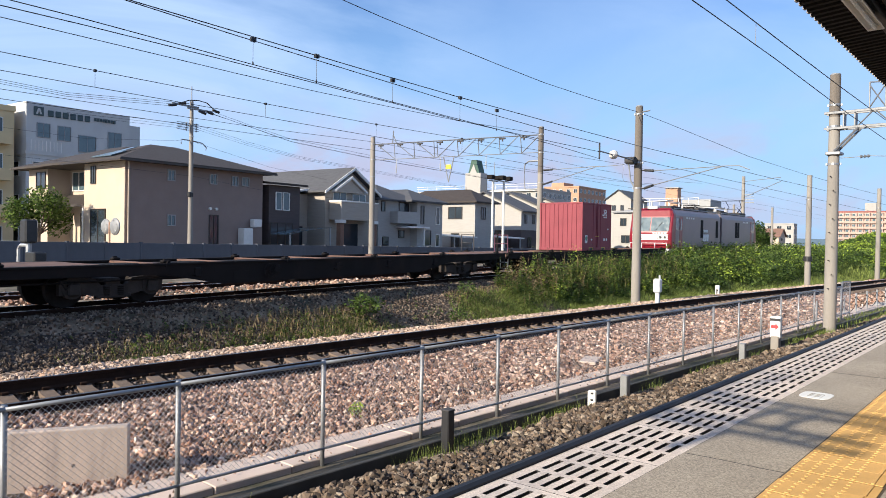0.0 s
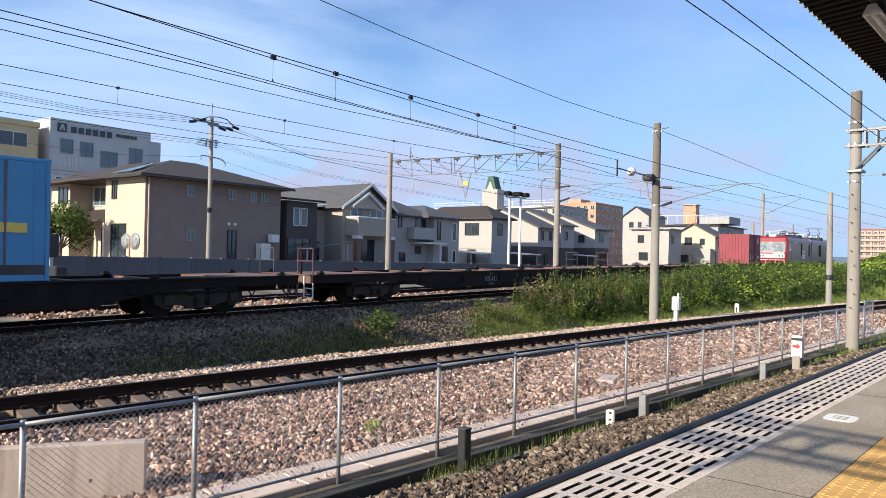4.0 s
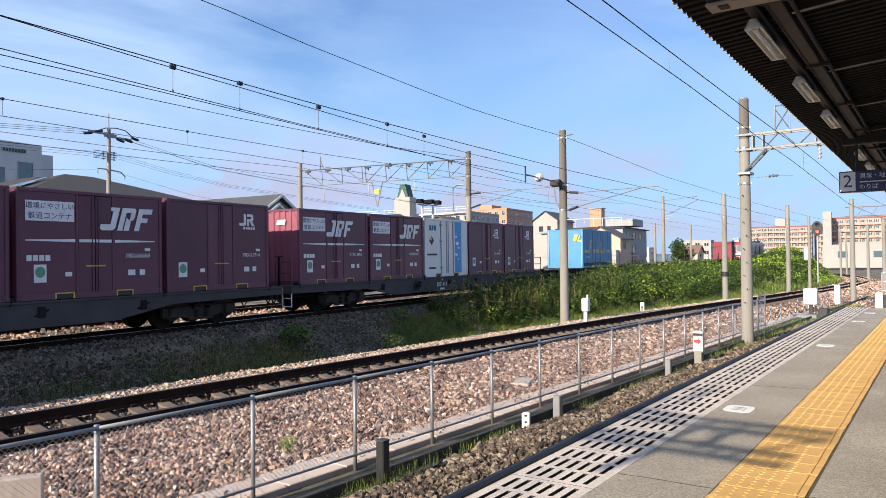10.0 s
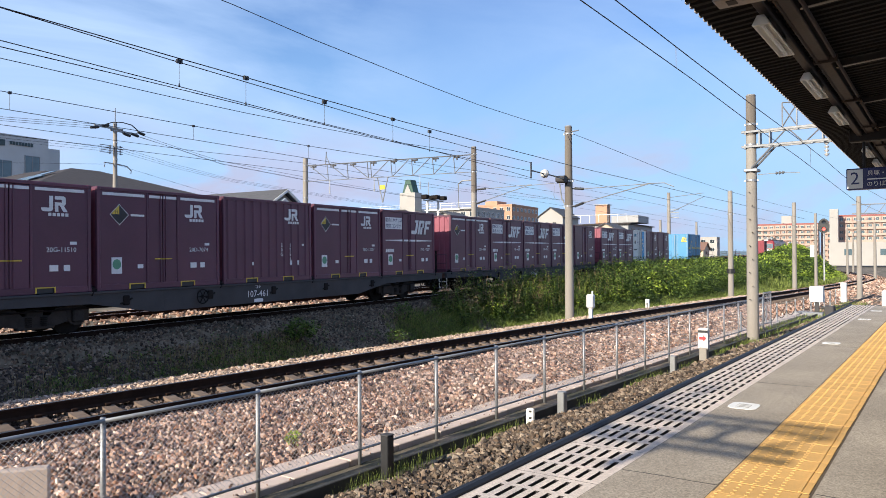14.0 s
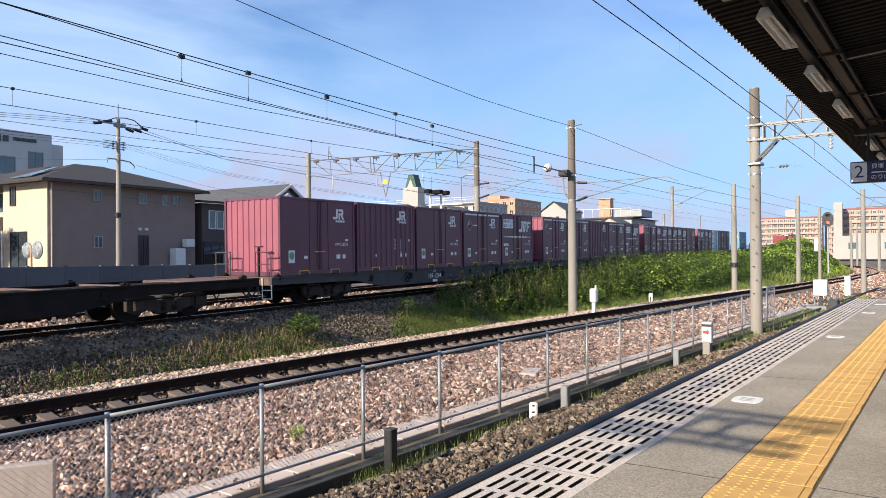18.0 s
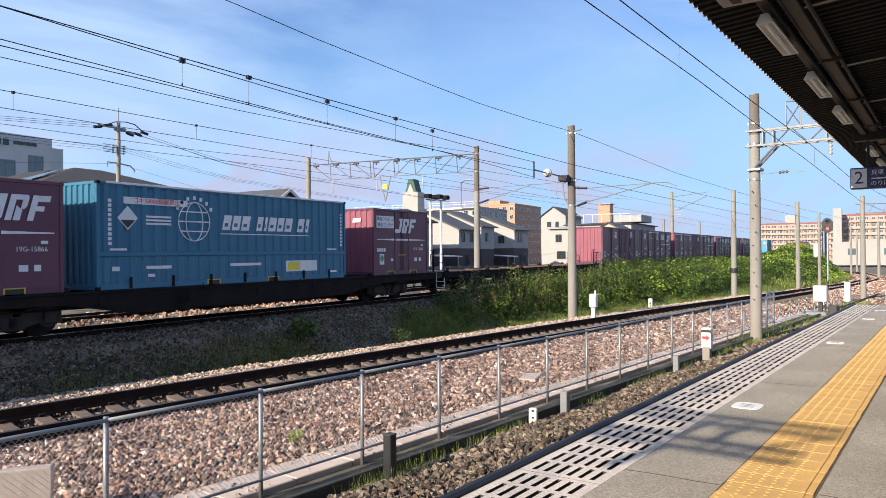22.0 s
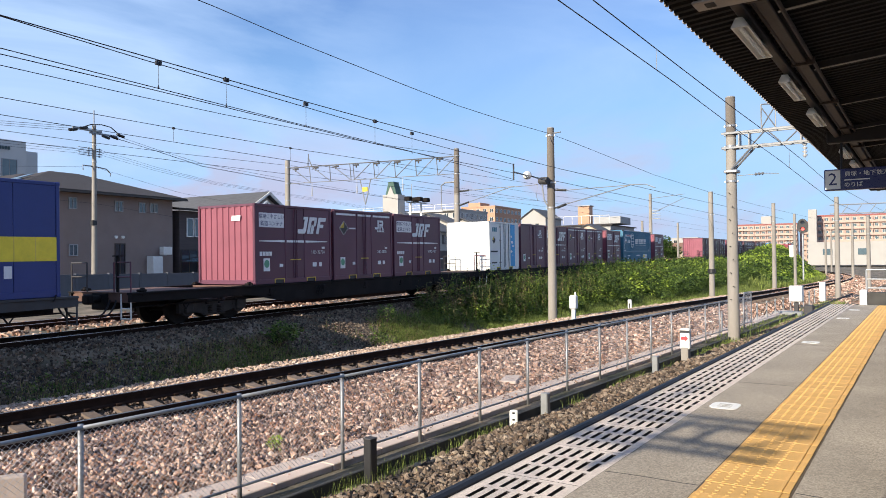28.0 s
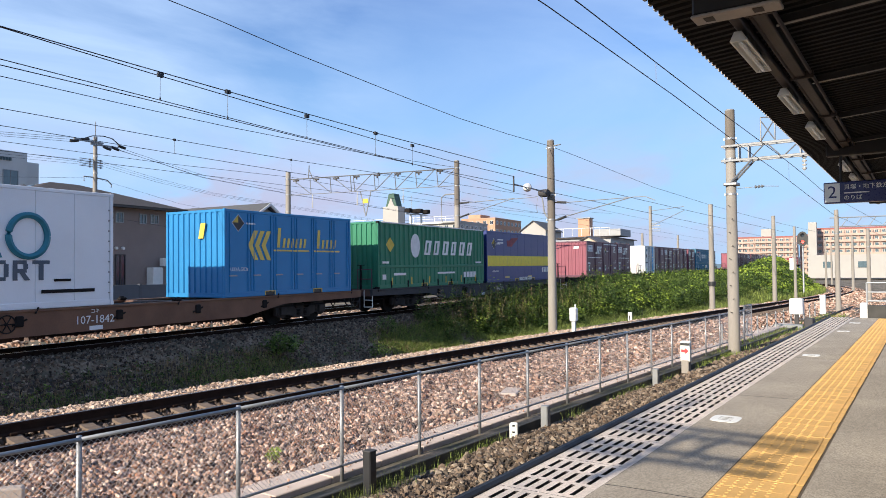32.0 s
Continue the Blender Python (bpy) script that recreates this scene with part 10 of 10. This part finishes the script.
def bush(x, y, z, rx, rz, n, size, material, label, seed, cat="shrub"):
    r = np.random.default_rng(seed)
    u = r.normal(0, 1, (n, 3)); u /= np.linalg.norm(u, axis=1)[:, None]
    rad = r.uniform(0.15, 1.0, n) ** 0.45
    lob = 1 + 0.25 * np.sin(u[:, 0] * 5 + seed) * np.cos(u[:, 1] * 4)
    c = np.c_[x + u[:, 0] * rad * rx * lob, y + u[:, 1] * rad * rx * lob, z + rz * (0.55 + 0.5 * u[:, 2] * rad * lob)]
    ob = root("shrub", None, label, cat)
    lo = leaves("foliage", c, r.uniform(size * 0.6, size * 1.2, n), r, material, "")
    for key in ("label", "category", "kind"):
        if key in lo:
            del lo[key]
    lo.parent = ob
    s = Shape()
    for k in range(5):
        a = r.uniform(0, 6.28)
        s.tube((x, y, z - 0.05), (x + math.cos(a) * rx * 0.5, y + math.sin(a) * rx * 0.5, z + rz * 0.7), 0.012, 0.005, 5)
    part("stem", s, "bark", ob)
    return ob


# single plants that stand out
bush(-14.35, 15.9, -0.72, 0.55, 0.62, 700, 0.06, "leaf", "low leafy weed clump beside the freight track", 3)
bush(-13.3, 19.3, -1.1, 0.4, 0.45, 350, 0.05, "leaf", "small green weed clump on the bank", 4)
bush(-14.3, 21.3, -0.5, 0.4, 0.6, 350, 0.05, "leaf", "small green weed clump on the bank", 5)
px, py = to_w(-8.1, 7.05)
bush(px, py, -1.07, 0.12, 0.2, 110, 0.032, "leaf_bright", "tiny bright yellow-green plant in the ballast", 6, "plant")
# tufts along the trough and at the fence
rt = np.random.default_rng(51)
n = 5200
yp = rt.uniform(2, 30, n); xp = -6.14 + rt.normal(0, 0.09, n)
keep = np.sin(yp * 2.1) + np.sin(yp * 0.83 + 1) + rt.normal(0, 0.4, n) > 0.25
xp, yp = xp[keep], yp[keep]
wx, wy = to_w(xp, yp)
blades("trough_weeds", wx, wy, np.full(len(wx), -1.2), rt.uniform(0.05, 0.24, len(wx)), rt.uniform(0.002, 0.0038, len(wx)), rt, "grass", "thin weeds growing along the cable trough", 0.3, "weeds")
n = 3000
yp = rt.uniform(24, 50, n); xp = rt.uniform(-6.9, -5.6, n)
wx, wy = to_w(xp, yp)
blades("trackside_grass", wx, wy, np.full(len(wx), -1.27), rt.uniform(0.08, 0.3, len(wx)), rt.uniform(0.008, 0.015, len(wx)), rt, "grass", "patchy grass beside the point machine", 0.3)


def tree(x, y, z, trunk, crown_r, top, n, size, material, label, seed):
    r = np.random.default_rng(seed)
    t = root("tree", None, label, "tree", "trees")
    s = Shape(); s.tube((x, y, z), (x + 0.1, y, z + (top - z) * 0.55), trunk, trunk * 0.6, 8)
    part("trunk", s, "bark", t)
    lobes = []
    for k in range(9):
        a, e = r.uniform(0, 6.28), r.uniform(0.35, 0.95)
        q = Vector((x + math.cos(a) * crown_r * 0.65, y + math.sin(a) * crown_r * 0.65, z + (top - z) * e))
        s = Shape(); s.tube((x + 0.1, y, z + (top - z) * 0.45), q, trunk * 0.4, trunk * 0.12, 6)
        part("limb", s, "bark", t)
        lobes.append(q)
    lobes = np.array([tuple(q) for q in lobes] + [(x, y, top - crown_r * 0.5)])
    i = r.integers(0, len(lobes), n)
    u = r.normal(0, 1, (n, 3)); u /= np.linalg.norm(u, axis=1)[:, None]
    c = lobes[i] + u * (crown_r * 0.55 * r.uniform(0.2, 1, n) ** 0.5)[:, None]
    lo = leaves("crown", c, r.uniform(size * 0.6, size * 1.2, n), r, material, "")
    for key in ("label", "category", "kind"):
        if key in lo:
            del lo[key]
    lo.parent = t
    return t


tree(-46.5, 21.3, -0.6, 0.14, 1.7, 3.9, 4200, 0.13, "leaf", "small bushy green garden tree beside the house", 61)
for k, (x, y, top, cr) in enumerate(((-33.5, 158.0, 5.6, 2.6), (-40.0, 200.0, 5.0, 3.2), (-60.0, 205.0, 7.0, 4.5))):
    tree(x, y, 0.0, 0.25, cr, top, 2400, 0.30, "leaf_dark", "dark green tree behind the freight line", 70 + k)


def motions():
    """The train runs away along the freight line, gaining a little speed."""
    times = [0.0, 2.0, 4.0, 6.0, 8.0, 10.0, 12.0, 14.0, 16.0, 18.0, 20.0, 22.0, 24.0, 26.0, 28.0, 30.0, 32.0]
    for ob, u, z in MOVING:
        rows = []
        for t in times:
            y = 19.62 + 7.5255 * (t - 13) + 0.01439 * (t - 13) ** 2 + u
            rows.append((t, pose(FX, y, float(freight_z(y)) + z, math.degrees(math.atan(0.0086)), 0, 0)))
        walk(ob, rows)


motions()
